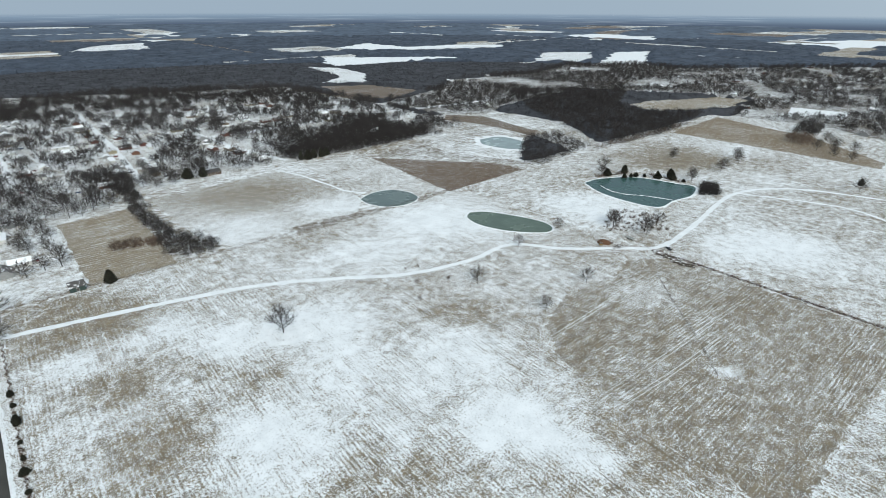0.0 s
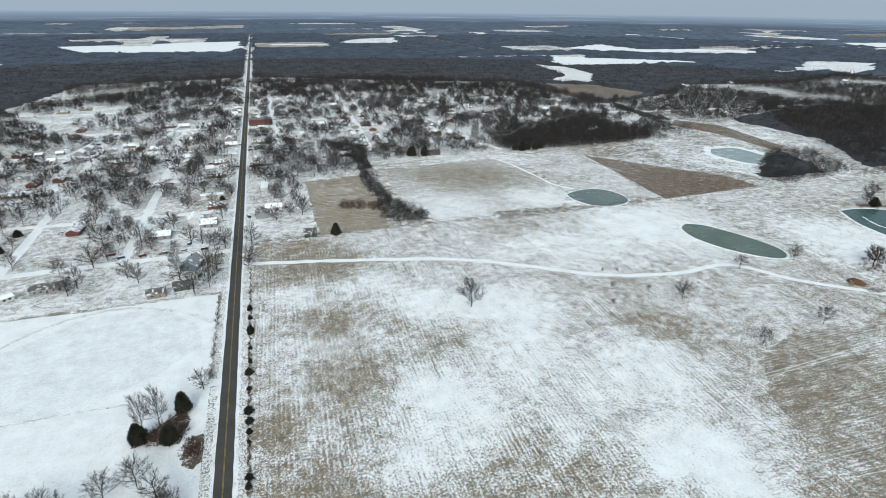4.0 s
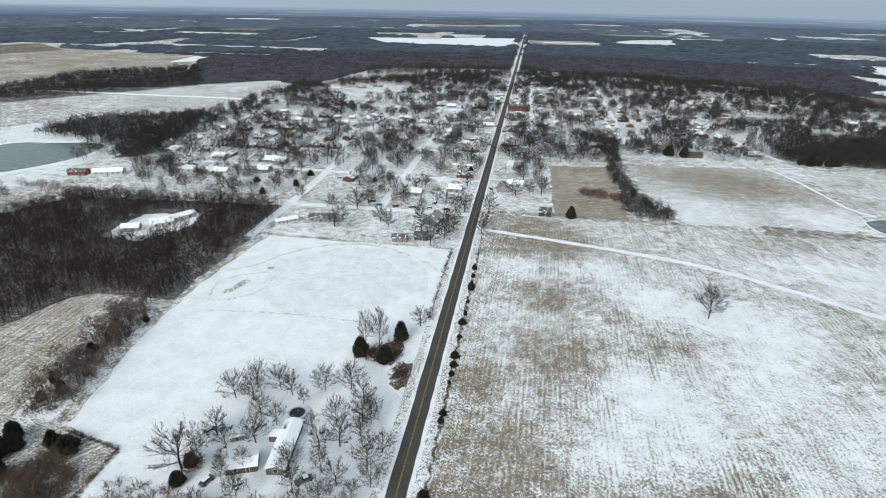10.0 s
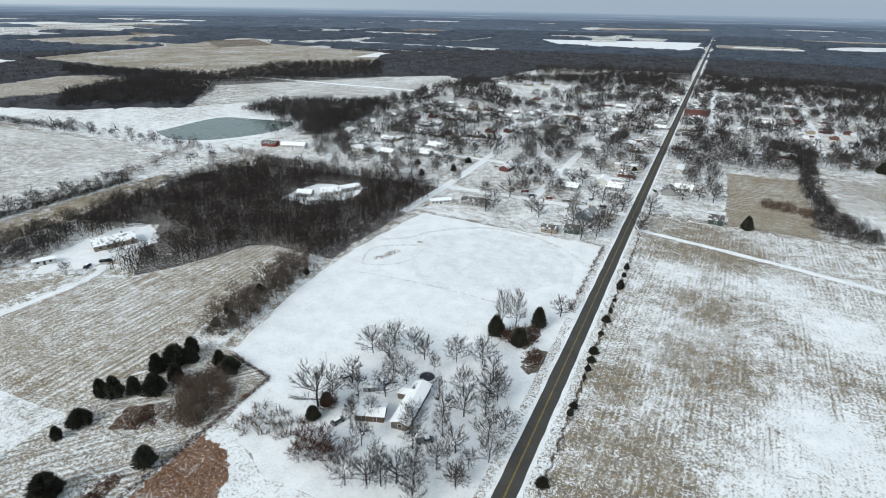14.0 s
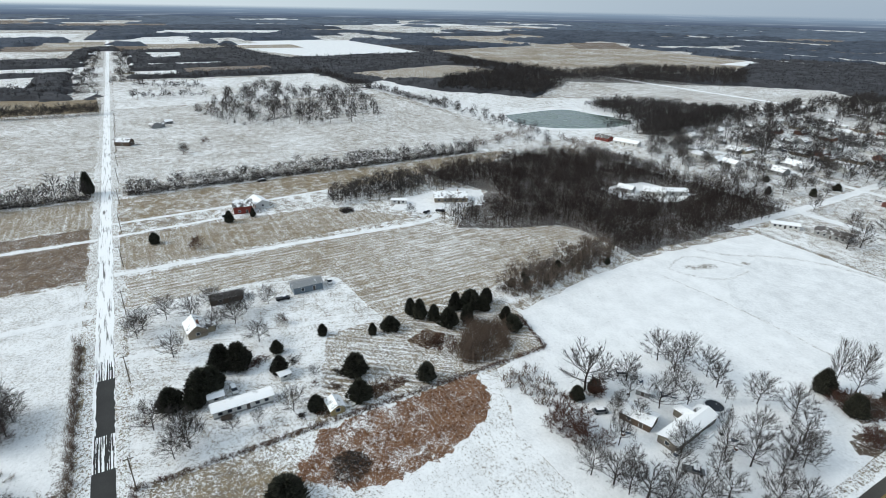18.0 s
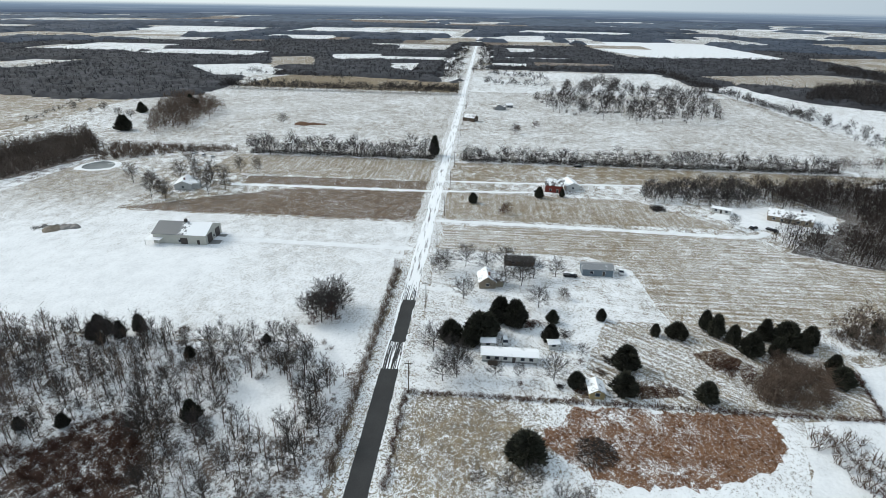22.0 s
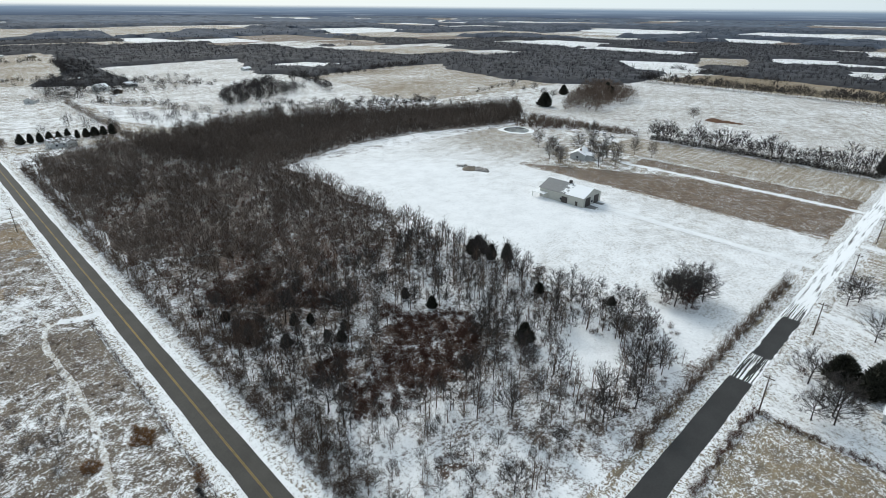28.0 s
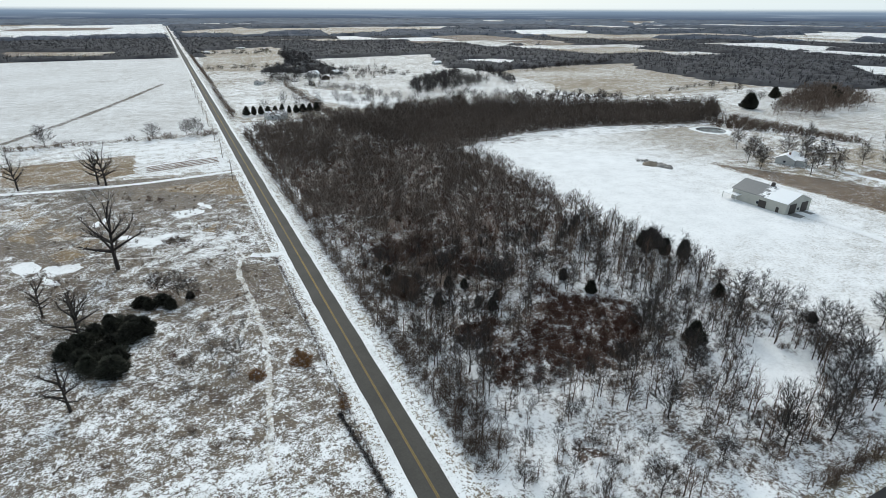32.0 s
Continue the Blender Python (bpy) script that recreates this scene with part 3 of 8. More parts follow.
ROAD_LINE = [(0, -3200), (0, -2000), (0, -600), (0, 0), (0, 600), (0, 2000), (0, 4000)]
strip("road", ROAD_LINE, 6.1, 0.104, ASPHALT, "straight two-lane asphalt road with a yellow line", "road", 0.12, step=7)
for off in (-0.14, 0.14):
    strip("road_line", [(off, -900), (off, 0), (off, 1500)], 0.13, 0.112, M_YELLOW, "worn double yellow centre line", "road marking", 0.02, step=20)
strip("verge", [(-3.2, 0), (-2600, 0)], 12, 0.09, VERGE, "snowy verge of the side road", "verge", 0.6)
strip("road", [(-3.0, 0), (-40, 0), (-100, 0)], 5.4, 0.102, DAMP, "bare grey asphalt of the side road", "road", 0.1, step=3)
strip("road", [(-100, 0), (-400, 0), (-900, 0), (-2600, 0)], 5.6, 0.102, SNOWROAD, "side road packed white with snow", "road", 0.3, step=6)
strip("road", [(-114, 0.3), (-124, 0.4), (-133, 0.3), (-141, 0.4)], 4.7, 0.106, DAMP, "bare asphalt patch in the snowed road", "road", 0.25, step=1.5)
rng = random.Random(5)
for k in range(16):
    for x0, s in ((-100, -1), (-114, 1), (-141, -1)):
        y = rng.uniform(-2.3, 2.3)
        strip("tyre_track", [(x0 - s * 1.0, y), (x0 + s * rng.uniform(0.5, 3), y), (x0 + s * rng.uniform(3, 12), y + rng.uniform(-0.15, 0.15))], rng.uniform(0.08, 0.35), 0.110 + 0.0004 * k, DAMP, "bare tyre streak in packed snow", "road marking", 0.05, k, 0.8)
TRAIL = snowy("trodden_trail", TAN, (0.42, 0.38, 0.32), 0.52, 0.4, amp=0.5, speck=0.6)
strip("trail", [(5, -145), (16, -145), (19, -134), (18, -112), (18, -90), (20, -76), (24, -50)], 1.3, 0.094, TRAIL, "faint pale trail through the weeds", "trail", 0.4, step=1.5)
strip("trail", [(16, -145), (19, -161), (25, -165), (41, -158), (60, -165)], 1.0, 0.0945, TRAIL, "faint pale trail through the weeds", "trail", 0.4, step=1.5)
strip("trail", [(18, -112), (22, -100), (25, -92)], 0.9, 0.095, TRAIL, "faint pale trail through the weeds", "trail", 0.4, step=1.5)
LANE = snowy("snow_lane", STRAW, TAN, 1.2, 0.15, amp=0.3, speck=0.4)
strip("track", [(3, 342), (10, 338), (70, 325), (128, 309), (172, 285), (207, 263), (250, 252), (290, 252), (313, 224), (344, 199), (368, 182), (424, 186), (523, 199), (580, 172), (609, 107), (640, 0)], 4.2, 0.098, LANE, "white snowed field track", "track", 0.5)
strip("track", [(530, 197), (559, 122), (534, 70)], 3, 0.098, LANE, "faint snowy track over the pasture", "track", 0.5)
strip("driveway", [(-3, 224), (-8, 224), (-14, 226)], 5, 0.098, LANE, "short snowy field entrance", "driveway", 0.3)
for pts, w in (([(-221, 3), (-219, 80), (-216, 150), (-224, 165)], 3.6), ([(-268, 3), (-270, 35), (-272, 66)], 3), ([(-287, 3), (-289, 60), (-293, 123)], 3),
               ([(-267, -3), (-267, -60), (-266, -122)], 3.4), ([(-186, -4), (-187, -50), (-188, -95)], 4), ([(-152, 3), (-150, 14), (-156, 24)], 3),
               ([(3, -253), (10, -253), (58, -250), (130, -262), (260, -290)], 3.2), ([(2, -143), (10, -144), (14, -146)], 3)):
    strip("driveway", pts, w, 0.099, LANE, "narrow driveway white with snow", "driveway", 0.4)
TOWN = snowy("town_lawn", GREY, TAN, 0.60, 0.2, amp=1.0, speck=0.7, lumps=0.05)
sheet("field", [(-7, 306), (-120, 306), (-128, 357), (-285, 349), (-335, 345), (-360, 420), (-350, 560), (-330, 900), (-60, 1180), (-7, 1180)], 0.045, TOWN, "snowy lawns of the small town", "lawn", 40)
sheet("field", [(7, 372), (52, 372), (52, 500), (107, 507), (115, 540), (240, 545), (330, 570), (520, 560), (560, 760), (520, 1000), (300, 1180), (7, 1180)], 0.045, TOWN, "snowy lawns of the small town", "lawn", 41)
for pts in ([(4, 750), (140, 732), (295, 722), (469, 734), (640, 712), (900, 700)], [(-4, 750), (-150, 755), (-300, 765), (-700, 760)]):
    strip("verge", pts, 11, 0.0965, LANE, "white verge of the cross road", "verge", 0.6)
    strip("road", pts, 6.4, 0.098, SNOWROAD, "grey cross road through the town", "road", 0.2)
for k, pts in enumerate(([(-131, 300), (-131, 400), (-140, 576), (-150, 750)], [(-4, 362), (-60, 362), (-131, 360)],
            [(-4, 440), (-131, 442), (-250, 450)], [(-4, 530), (-140, 532), (-300, 540)], [(-4, 640), (-150, 645), (-310, 650)], [(-66, 362), (-66, 540), (-70, 760)],
            [(36, 640), (36, 760), (36, 1000)], [(130, 560), (140, 756), (145, 1000)], [(4, 900), (150, 905), (420, 905)], [(-4, 900), (-150, 900), (-300, 905)], [(270, 560), (250, 650), (240, 752)])):
    strip("street", pts, 6.2, 0.0935 + 0.0002 * k, LANE, "snow-packed town street", "street", 0.5)

# ponds
M_POND = water("pond_ice", (0.105, 0.135, 0.125))
M_POND_PALE = water("pale_ice", (0.24, 0.29, 0.28))


def pond(outline, material, label, bank=1.3):
    line = smooth_line(outline + outline[:1], 3.0)[:-1]
    pts = [(p.x, p.y) for p in line]
    cx, cy = sum(p[0] for p in pts) / len(pts), sum(p[1] for p in pts) / len(pts)
    ob = sheet("pond", pts, 0.12, material, label, "pond", step=1e9, wobble=0)
    rng = random.Random(len(pts))
    outer = []
    for x, y in pts:
        d = math.hypot(x - cx, y - cy)
        k = 1 + bank * rng.uniform(0.5, 1.6) / max(d, 1)
        outer.append((cx + (x - cx) * k, cy + (y - cy) * k))
    n = len(pts)
    verts = [(x, y, 0.11) for x, y in pts] + [((x + u) / 2, (y + v) / 2, 0.35) for (x, y), (u, v) in zip(pts, outer)] + [(x, y, 0.02) for x, y in outer]
    faces = [(r * n + k, r * n + (k + 1) % n, (r + 1) * n + (k + 1) % n, (r + 1) * n + k) for r in (0, 1) for k in range(n)]
    tagged(mesh_object("pond_bank", verts, faces, WHITE), "low snow-covered pond bank", "bank", kind="structure")
    return ob


pond([(262, 402), (279, 409), (296, 406), (305, 392), (303, 374), (288, 366), (270, 370), (261, 387)], M_POND, "round farm pond of grey-green ice")
pond([(312, 317), (324, 309), (337, 282), (341, 262), (335, 251), (324, 252), (308, 270), (300, 292), (303, 310)], water("green_pond", (0.088, 0.118, 0.088)), "long narrow pond of green ice")
pond([(450, 305), (473, 303), (503, 283), (514, 248), (518, 232), (493, 222), (466, 225), (442, 225), (435, 246), (437, 278)], water("teal_pond", (0.032, 0.072, 0.064)), "larger pond of dark teal water", 2.5)
strip("ice_edge", [(454, 290), (448, 276), (449, 263), (456, 252), (461, 243), (467, 226)], 1.5, 0.2, WHITE, "white ice edge across the pond", "ice", 0.6, step=2)
pond([(499, 498), (530, 491), (530, 445), (510, 430), (491, 442), (484, 476)], M_POND_PALE, "pond covered by pale ice", 9)
pond([(-459, 380), (-462, 462), (-420, 478), (-385, 485), (-366, 474), (-362, 430), (-386, 382), (-420, 368)], water("town_pond", (0.12, 0.155, 0.14)), "large town pond of grey-green water", 8)

TREAD = snowy("pressed_snow", GREY, TAN, 0.66, 0.4, amp=0.6, speck=0.7)
for k, pts in enumerate(([(265, 212), (248, 200), (232, 178), (218, 163), (200, 149), (181, 134)], [(201, 116), (245, 114), (330, 112)], [(198, 159), (245, 160), (296, 163)], [(200, 108), (239, 105), (289, 103)], [(517, 156), (516, 127), (534, 90)])):
    d = (Vector(pts[-1]) - Vector(pts[0])).normalized()
    for j, off in enumerate((-0.9, 0.9)):
        strip("tyre_track", [(x - d.y * off, y + d.x * off) for x, y in pts], 0.4, 0.0901 + 0.0004 * k + 0.0002 * j, TREAD, "faint tyre track pressed into the snow", "track", 0.15, k, 2.0)
strip("dead_furrow", [(328, 162), (300, 135), (278, 112), (254, 90)], 0.8, 0.0932, snowy("furrow_weeds", (0.07, 0.055, 0.045), GREY, 0.25, 0.3), "dark furrow across the field", "furrow", 0.3, step=2)
RING = [(119 + 9.5 * math.cos(a * math.pi / 9), 252 + 11 * math.sin(a * math.pi / 9)) for a in range(19)]
strip("snow_ring", RING, 4.5, 0.0925, snowy("drifted_ring", GREY, TAN, 0.95, 0.25, amp=0.7, speck=0.6), "ring of drifted snow round the lone tree", "snow drift", 1.0, step=2)
sheet("field", [(185, 363), (223, 365), (265, 366), (300, 362), (312, 366), (310, 372), (265, 371), (230, 378), (188, 380)], 0.05, snowy("brown_headland", (0.14, 0.11, 0.08), (0.25, 0.2, 0.14), 0.3, 0.25), "brown grassy strip beside the round pond", "field", 71, 3, 1.5)
strip("driveway", [(244, 538), (252, 510), (256, 496), (262, 450), (264, 431), (275, 413)], 2.6, 0.0975, LANE, "narrow snowed lane along the field edge", "driveway", 0.4)
sheet("apron", [(-180.5, -96.5), (-192, -97), (-193, -91), (-182, -90)], 0.05, pavement_mat("wet_concrete", (0.2, 0.2, 0.195)), "wet grey concrete apron before the barn doors", "apron", 72, 2, 0.25)
FAINT = snowy("trodden_snow", (0.3, 0.28, 0.25), (0.42, 0.39, 0.35), 0.72, 0.3, speck=0.7, amp=0.6)
for pts, w in (([(-121, 255), (-109, 264), (-97, 283), (-74, 299), (-47, 300), (-21, 286), (-10, 274)], 2.2), ([(-109, 217), (-76, 220), (-42, 220), (-30, 219)], 1.2), ([(-113, 225), (-118, 243), (-108, 253), (-95, 258), (-93, 240), (-102, 229), (-113, 225)], 1.4)):
    strip("path", pts, w, 0.096, FAINT, "faint worn line in the ball field snow", "path", 0.3)

# ---- trees: bare winter limbs and twigs, cedars and brush ----
class Wood:
    """Collects tapering three-sided limbs and twigs as plain vertex and face lists."""

    def __init__(self):
        self.v, self.f = [], []

    def limb(self, a, b, r0, r1):
        a, b = np.asarray(a, float), np.asarray(b, float)
        d = b - a
        u = np.cross(d, (0.31, 0.22, 0.92) if abs(d[2]) < 0.9 * np.linalg.norm(d) else (1, 0.1, 0))
        u /= np.linalg.norm(u) + 1e-9
        w = np.cross(d, u)
        w /= np.linalg.norm(w) + 1e-9
        k = len(self.v)
        ring = [math.cos(q) * u + math.sin(q) * w for q in (0, 2.094, 4.189)]
        self.v += [tuple(a + c * r0) for c in ring]
        if r1 <= 0:
            self.v.append(tuple(b))
            self.f += [(k, k + 1, k + 3), (k + 1, k + 2, k + 3), (k + 2, k, k + 3)]
        else:
            self.v += [tuple(b + c * r1) for c in ring]
            for i in range(3):
                j = (i + 1) % 3
                self.f += [(k + i, k + j, k + 3 + j), (k + i, k + 3 + j, k + 3 + i)]

    def blade(self, a, b, r, rng):
        """A slim flattened twig."""
        a, b = Vector(a), Vector(b)
        side = (b - a).cross(Vector((rng.uniform(-1, 1), rng.uniform(-1, 1), rng.uniform(-1, 1))))
        side *= r / (side.length + 1e-9)
        k = len(self.v)
        self.v += [tuple(a + side), tuple(a - side), tuple(b)]
        self.f.append((k, k + 1, k + 2))

    def arrays(self):
        return np.array(self.v, np.float32).reshape(-1, 3), np.array(self.f, np.int32).reshape(-1, 3)


def bare_tree(seed, h, spread, limbs=8, subs=5, twigs=7, low=0.22, girth=0.02, twig_r=0.0026, stems=1, base=0.4, heavy=1.0):
    """One leafless tree h metres high, its limbs fanning up into a domed crown: (limbs, twigs)."""
    rng = random.Random(seed)
    wood, fine = Wood(), Wood()
    for stem in range(stems):
        lean = Vector((rng.uniform(-1, 1), rng.uniform(-1, 1), 0)) * h * (0.05 if stems == 1 else 0.22)
        root = Vector((rng.uniform(-1, 1), rng.uniform(-1, 1), 0)) * (0 if stems == 1 else 0.06 * h)
        r = h * girth / math.sqrt(stems)
        levels = (0, 0.25, 0.5, 0.88)
        knots = [root + lean * z + Vector((rng.uniform(-.02, .02) * h, rng.uniform(-.02, .02) * h, 0)) * (z > 0) + Vector((0, 0, h * z)) for z in levels]
        for i, (a, b) in enumerate(zip(knots, knots[1:])):
            wood.limb(a, b, r * (1, 0.7, 0.36)[i], r * (0.7, 0.36, 0.08)[i])
        heart = root + lean * 0.5 + Vector((0, 0, h * base))
        for k in range(limbs):
            f = (k + rng.random()) / limbs
            ang = k * 2.4 + rng.uniform(-0.5, 0.5)
            el = math.asin(min(0.98, 0.02 + 0.96 * f))
            out = Vector((math.cos(ang), math.sin(ang), 0))
            size = rng.uniform(0.8, 1.06)
            tip = heart + out * spread * h * math.cos(el) * size + Vector((0, 0, (1 - base) * h * math.sin(el) * size))
            t = min(0.8, low + (0.62 - low) * f * rng.uniform(0.6, 1.1))
            i = 0 if t < 0.25 else 1 if t < 0.5 else 2
            start = knots[i].lerp(knots[i + 1], (t - levels[i]) / (levels[i + 1] - levels[i]))
            if tip.z < start.z + 0.1 * h:
                tip.z = start.z + rng.uniform(0.08, 0.16) * h
            mid = start.lerp(tip, 0.5) + out * h * 0.03 * math.cos(el) + Vector((rng.uniform(-.03, .03), rng.uniform(-.03, .03), rng.uniform(-.03, .02))) * h
            lr = r * rng.uniform(0.22, 0.38) * heavy
            wood.limb(start, mid, lr, lr * 0.55)
            wood.limb(mid, tip, lr * 0.55, 0)
            for s in range(subs):
                u = 0.22 + 0.74 * (s + rng.random()) / subs
                p = start.lerp(mid, u * 2) if u < 0.5 else mid.lerp(tip, u * 2 - 1)
                d = ((tip - start).normalized() * 0.55 + (p - heart).normalized() * 0.35 + Vector((rng.uniform(-.95, .95), rng.uniform(-.95, .95), rng.uniform(-.25, .75)))).normalized()
                q = p + d * h * rng.uniform(0.14, 0.3) * (1.2 - 0.65 * u) * min(1, spread * 2.6)
                wood.limb(p, q, lr * 0.3, 0)
                for w in range(twigs):
                    a = p.lerp(q, rng.uniform(0.1, 1.0))
                    e = (d * 0.8 + Vector((rng.uniform(-.75, .75), rng.uniform(-.75, .75), rng.uniform(-0.2, 0.8)))).normalized()
                    fine.blade(a, a + e * h * rng.uniform(0.06, 0.15), twig_r * h * rng.uniform(0.7, 1.3), rng)
    return wood.arrays(), fine.arrays()


def cedar(seed, h, w, tufts=1500):
    """A dense dark juniper: a lobed core with ragged needle tufts all over it, on a short trunk."""
    rng = random.Random(seed)
    core, trunk = Wood(), Wood()
    trunk.limb((0, 0, 0), (0, 0, h * 0.6), h * 0.025, h * 0.01)
    rows, cols = 10, 14
    waves = [(rng.choice((2, 3, 4, 5)), rng.uniform(0, 6.28), rng.uniform(2, 9), rng.uniform(0.05, 0.13)) for k in range(5)]
    peak = rng.uniform(0.5, 0.75)

    def girth(t, a):
        prof = min(1.0, (t + 0.13) * 3.0) ** 0.7 * max(0.0, 1.0 - t) ** peak * 1.1
        return w / 2 * prof * (1 + sum(s * math.sin(m * a + o + q * t) for m, o, q, s in waves))

    core.v = [(girth(i / rows, a) * 0.8 * math.cos(a), girth(i / rows, a) * 0.8 * math.sin(a), h * (0.03 + 0.88 * i / rows) + rng.uniform(-.02, .02) * h)
              for i in range(rows + 1) for a in (2 * math.pi * j / cols for j in range(cols))]
    for i in range(rows):
        for j in range(cols):
            a, b, c, d = i * cols + j, i * cols + (j + 1) % cols, (i + 1) * cols + (j + 1) % cols, (i + 1) * cols + j
            core.f += [(a, b, c), (a, c, d)]
    for k in range(tufts):
        t, a = rng.random() ** 0.8, rng.uniform(0, 2 * math.pi)
        rad = girth(t, a) * rng.uniform(0.68, 0.95)
        p = Vector((rad * math.cos(a), rad * math.sin(a), h * (0.02 + 0.9 * t)))
        d = Vector((math.cos(a) * rng.uniform(0.4, 1) + rng.uniform(-.4, .4), math.sin(a) * rng.uniform(0.4, 1) + rng.uniform(-.4, .4), rng.uniform(0.0, 1.3))).normalized()
        core.blade(p, p + d * w * rng.uniform(0.07, 0.22), w * rng.uniform(0.02, 0.05), rng)
    return trunk.arrays(), core.arrays()


def raw_mesh(name, va, fa, material):
    me = bpy.data.meshes.new(name)
    me.vertices.add(len(va))
    me.vertices.foreach_set("co", va.ravel())
    me.loops.add(fa.size)
    me.loops.foreach_set("vertex_index", fa.ravel())
    me.polygons.add(len(fa))
    me.polygons.foreach_set("loop_start", np.arange(0, fa.size, 3, dtype=np.int32))
    me.update(calc_edges=True)
    me.materials.append(material)
    return me


def merged(pieces):
    """Joins (vertices, faces, x, y, z, turn, scale) pieces into one pair of arrays."""
    vs, fs, k = [], [], 0
    for va, fa, x, y, z, a, s in pieces:
        c, d = math.cos(a) * s, math.sin(a) * s
        vs.append(np.stack([va[:, 0] * c - va[:, 1] * d + x, va[:, 0] * d + va[:, 1] * c + y, va[:, 2] * s + z], 1))
        fs.append(fa + k)
        k += len(va)
    return np.concatenate(vs).astype(np.float32), np.concatenate(fs).astype(np.int32)


def kind_of(name, built, mats, trunk_name="trunk", crown_name="crown"):
    (wv, wf), (tv, tf) = built
    return (raw_mesh(trunk_name, wv, wf, mats[0]), raw_mesh(crown_name, tv, tf, mats[1]))


# a few dozen grown forms, unit height 1, scaled where they stand
OAKS = [kind_of("oak", bare_tree(10 + k, 1.0, 0.45, 24, 8, 10, 0.14, 0.019, 0.0027), (M_BARK, M_TWIG)) for k in range(6)]
TALLS = [kind_of("tall", bare_tree(30 + k, 1.0, 0.32, 20, 8, 9, 0.16, 0.016, 0.0026, base=0.36), (M_BARK, M_TWIG)) for k in range(5)]
THINS = [kind_of("thin", bare_tree(50 + k, 1.0, 0.19, 15, 5, 9, 0.16, 0.0095, 0.0021, base=0.28), (M_BARK, M_TWIG)) for k in range(6)]
SHRUBS = [kind_of("shrub", bare_tree(70 + k, 1.0, 0.42, 9, 5, 10, 0.08, 0.012, 0.0042, stems=4, base=0.25), (M_BRUSH, M_BRUSH)) for k in range(4)]
GNARLED = [kind_of("gnarled", bare_tree(120 + k, 1.0, 0.46, 11, 6, 5, 0.16, 0.036, 0.0022, base=0.3, heavy=2.0), (M_BARK, M_BARK)) for k in range(3)]
SPREADS = [kind_of("spread", bare_tree(90 + k, 1.0, 0.55, 18, 7, 12, 0.14, 0.032, 0.0034, base=0.36), (M_BARK, M_TWIG)) for k in range(3)]
CEDARS = [kind_of("cedar", cedar(110 + k, 1.0, (0.75, 1.0, 1.25, 0.9)[k]), (M_BARK, M_CEDAR)) for k in range(4)]
GROWN = dict(oak=OAKS, tall=TALLS, thin=THINS, shrub=SHRUBS, spread=SPREADS, gnarled=GNARLED, cedar=CEDARS)
LABELS = dict(oak="leafless broad-crowned tree with grey bark", tall="tall leafless tree with upswept branches", thin="slender young leafless tree with thin stem",
              shrub="tangled leafless shrub of reddish brown stems", spread="old leafless tree with heavy crooked limbs", gnarled="half-dead old tree with thick bare crooked limbs", cedar="dense dark green juniper")
NAMES = dict(oak="tree", tall="tree", thin="sapling", shrub="shrub", spread="tree", gnarled="tree", cedar="cedar")
CATS = dict(oak="tree", tall="tree", thin="tree", shrub="shrub", spread="tree", gnarled="tree", cedar="conifer")


def plant(kind, x, y, h, wide=1.0, label="", group=""):
    rng = random.Random(int(x * 37 + y * 101))
    trunk, crown = rng.choice(GROWN[kind])
    base = new(NAMES[kind])
    base.matrix_world = Matrix.LocRotScale((x, y, 0), Euler((0, 0, rng.uniform(0, 6.28))), (h * wide, h * wide, h))
    for nm, me in (("trunk", trunk), ("crown", crown)):
        new(nm, me).parent = base
    return tagged(base, label or LABELS[kind], CATS[kind], group)


def plants(kind, spots, h, vary=0.2, wide=1.0, label="", group=""):
    rng = random.Random(len(spots) * 7 + int(h * 10))
    for x, y in spots:
        plant(kind, x, y, h * rng.uniform(1 - vary, 1 + vary), wide * rng.uniform(0.85, 1.15), label, group)


def inside(x, y, poly):
    hit = False
    for (x0, y0), (x1, y1) in zip(poly, poly[1:] + poly[:1]):
        if (y0 > y) != (y1 > y) and x < (x1 - x0) * (y - y0) / (y1 - y0) + x0:
            hit = not hit
    return hit


def sown(poly, gap, seed, holes=(), keep=1.0):
    """Uneven spots inside an outline, about gap apart."""
    rng, out = random.Random(seed), []
    xs, ys = [p[0] for p in poly], [p[1] for p in poly]
    y = min(ys)
    while y < max(ys):
        x = min(xs)
        while x < max(xs):
            px, py = x + rng.uniform(-.5, .5) * gap, y + rng.uniform(-.5, .5) * gap
            if rng.random() < keep and inside(px, py, poly) and not any(inside(px, py, q) for q in holes):
                out.append((px, py))
            x += gap
        y += gap
    return out


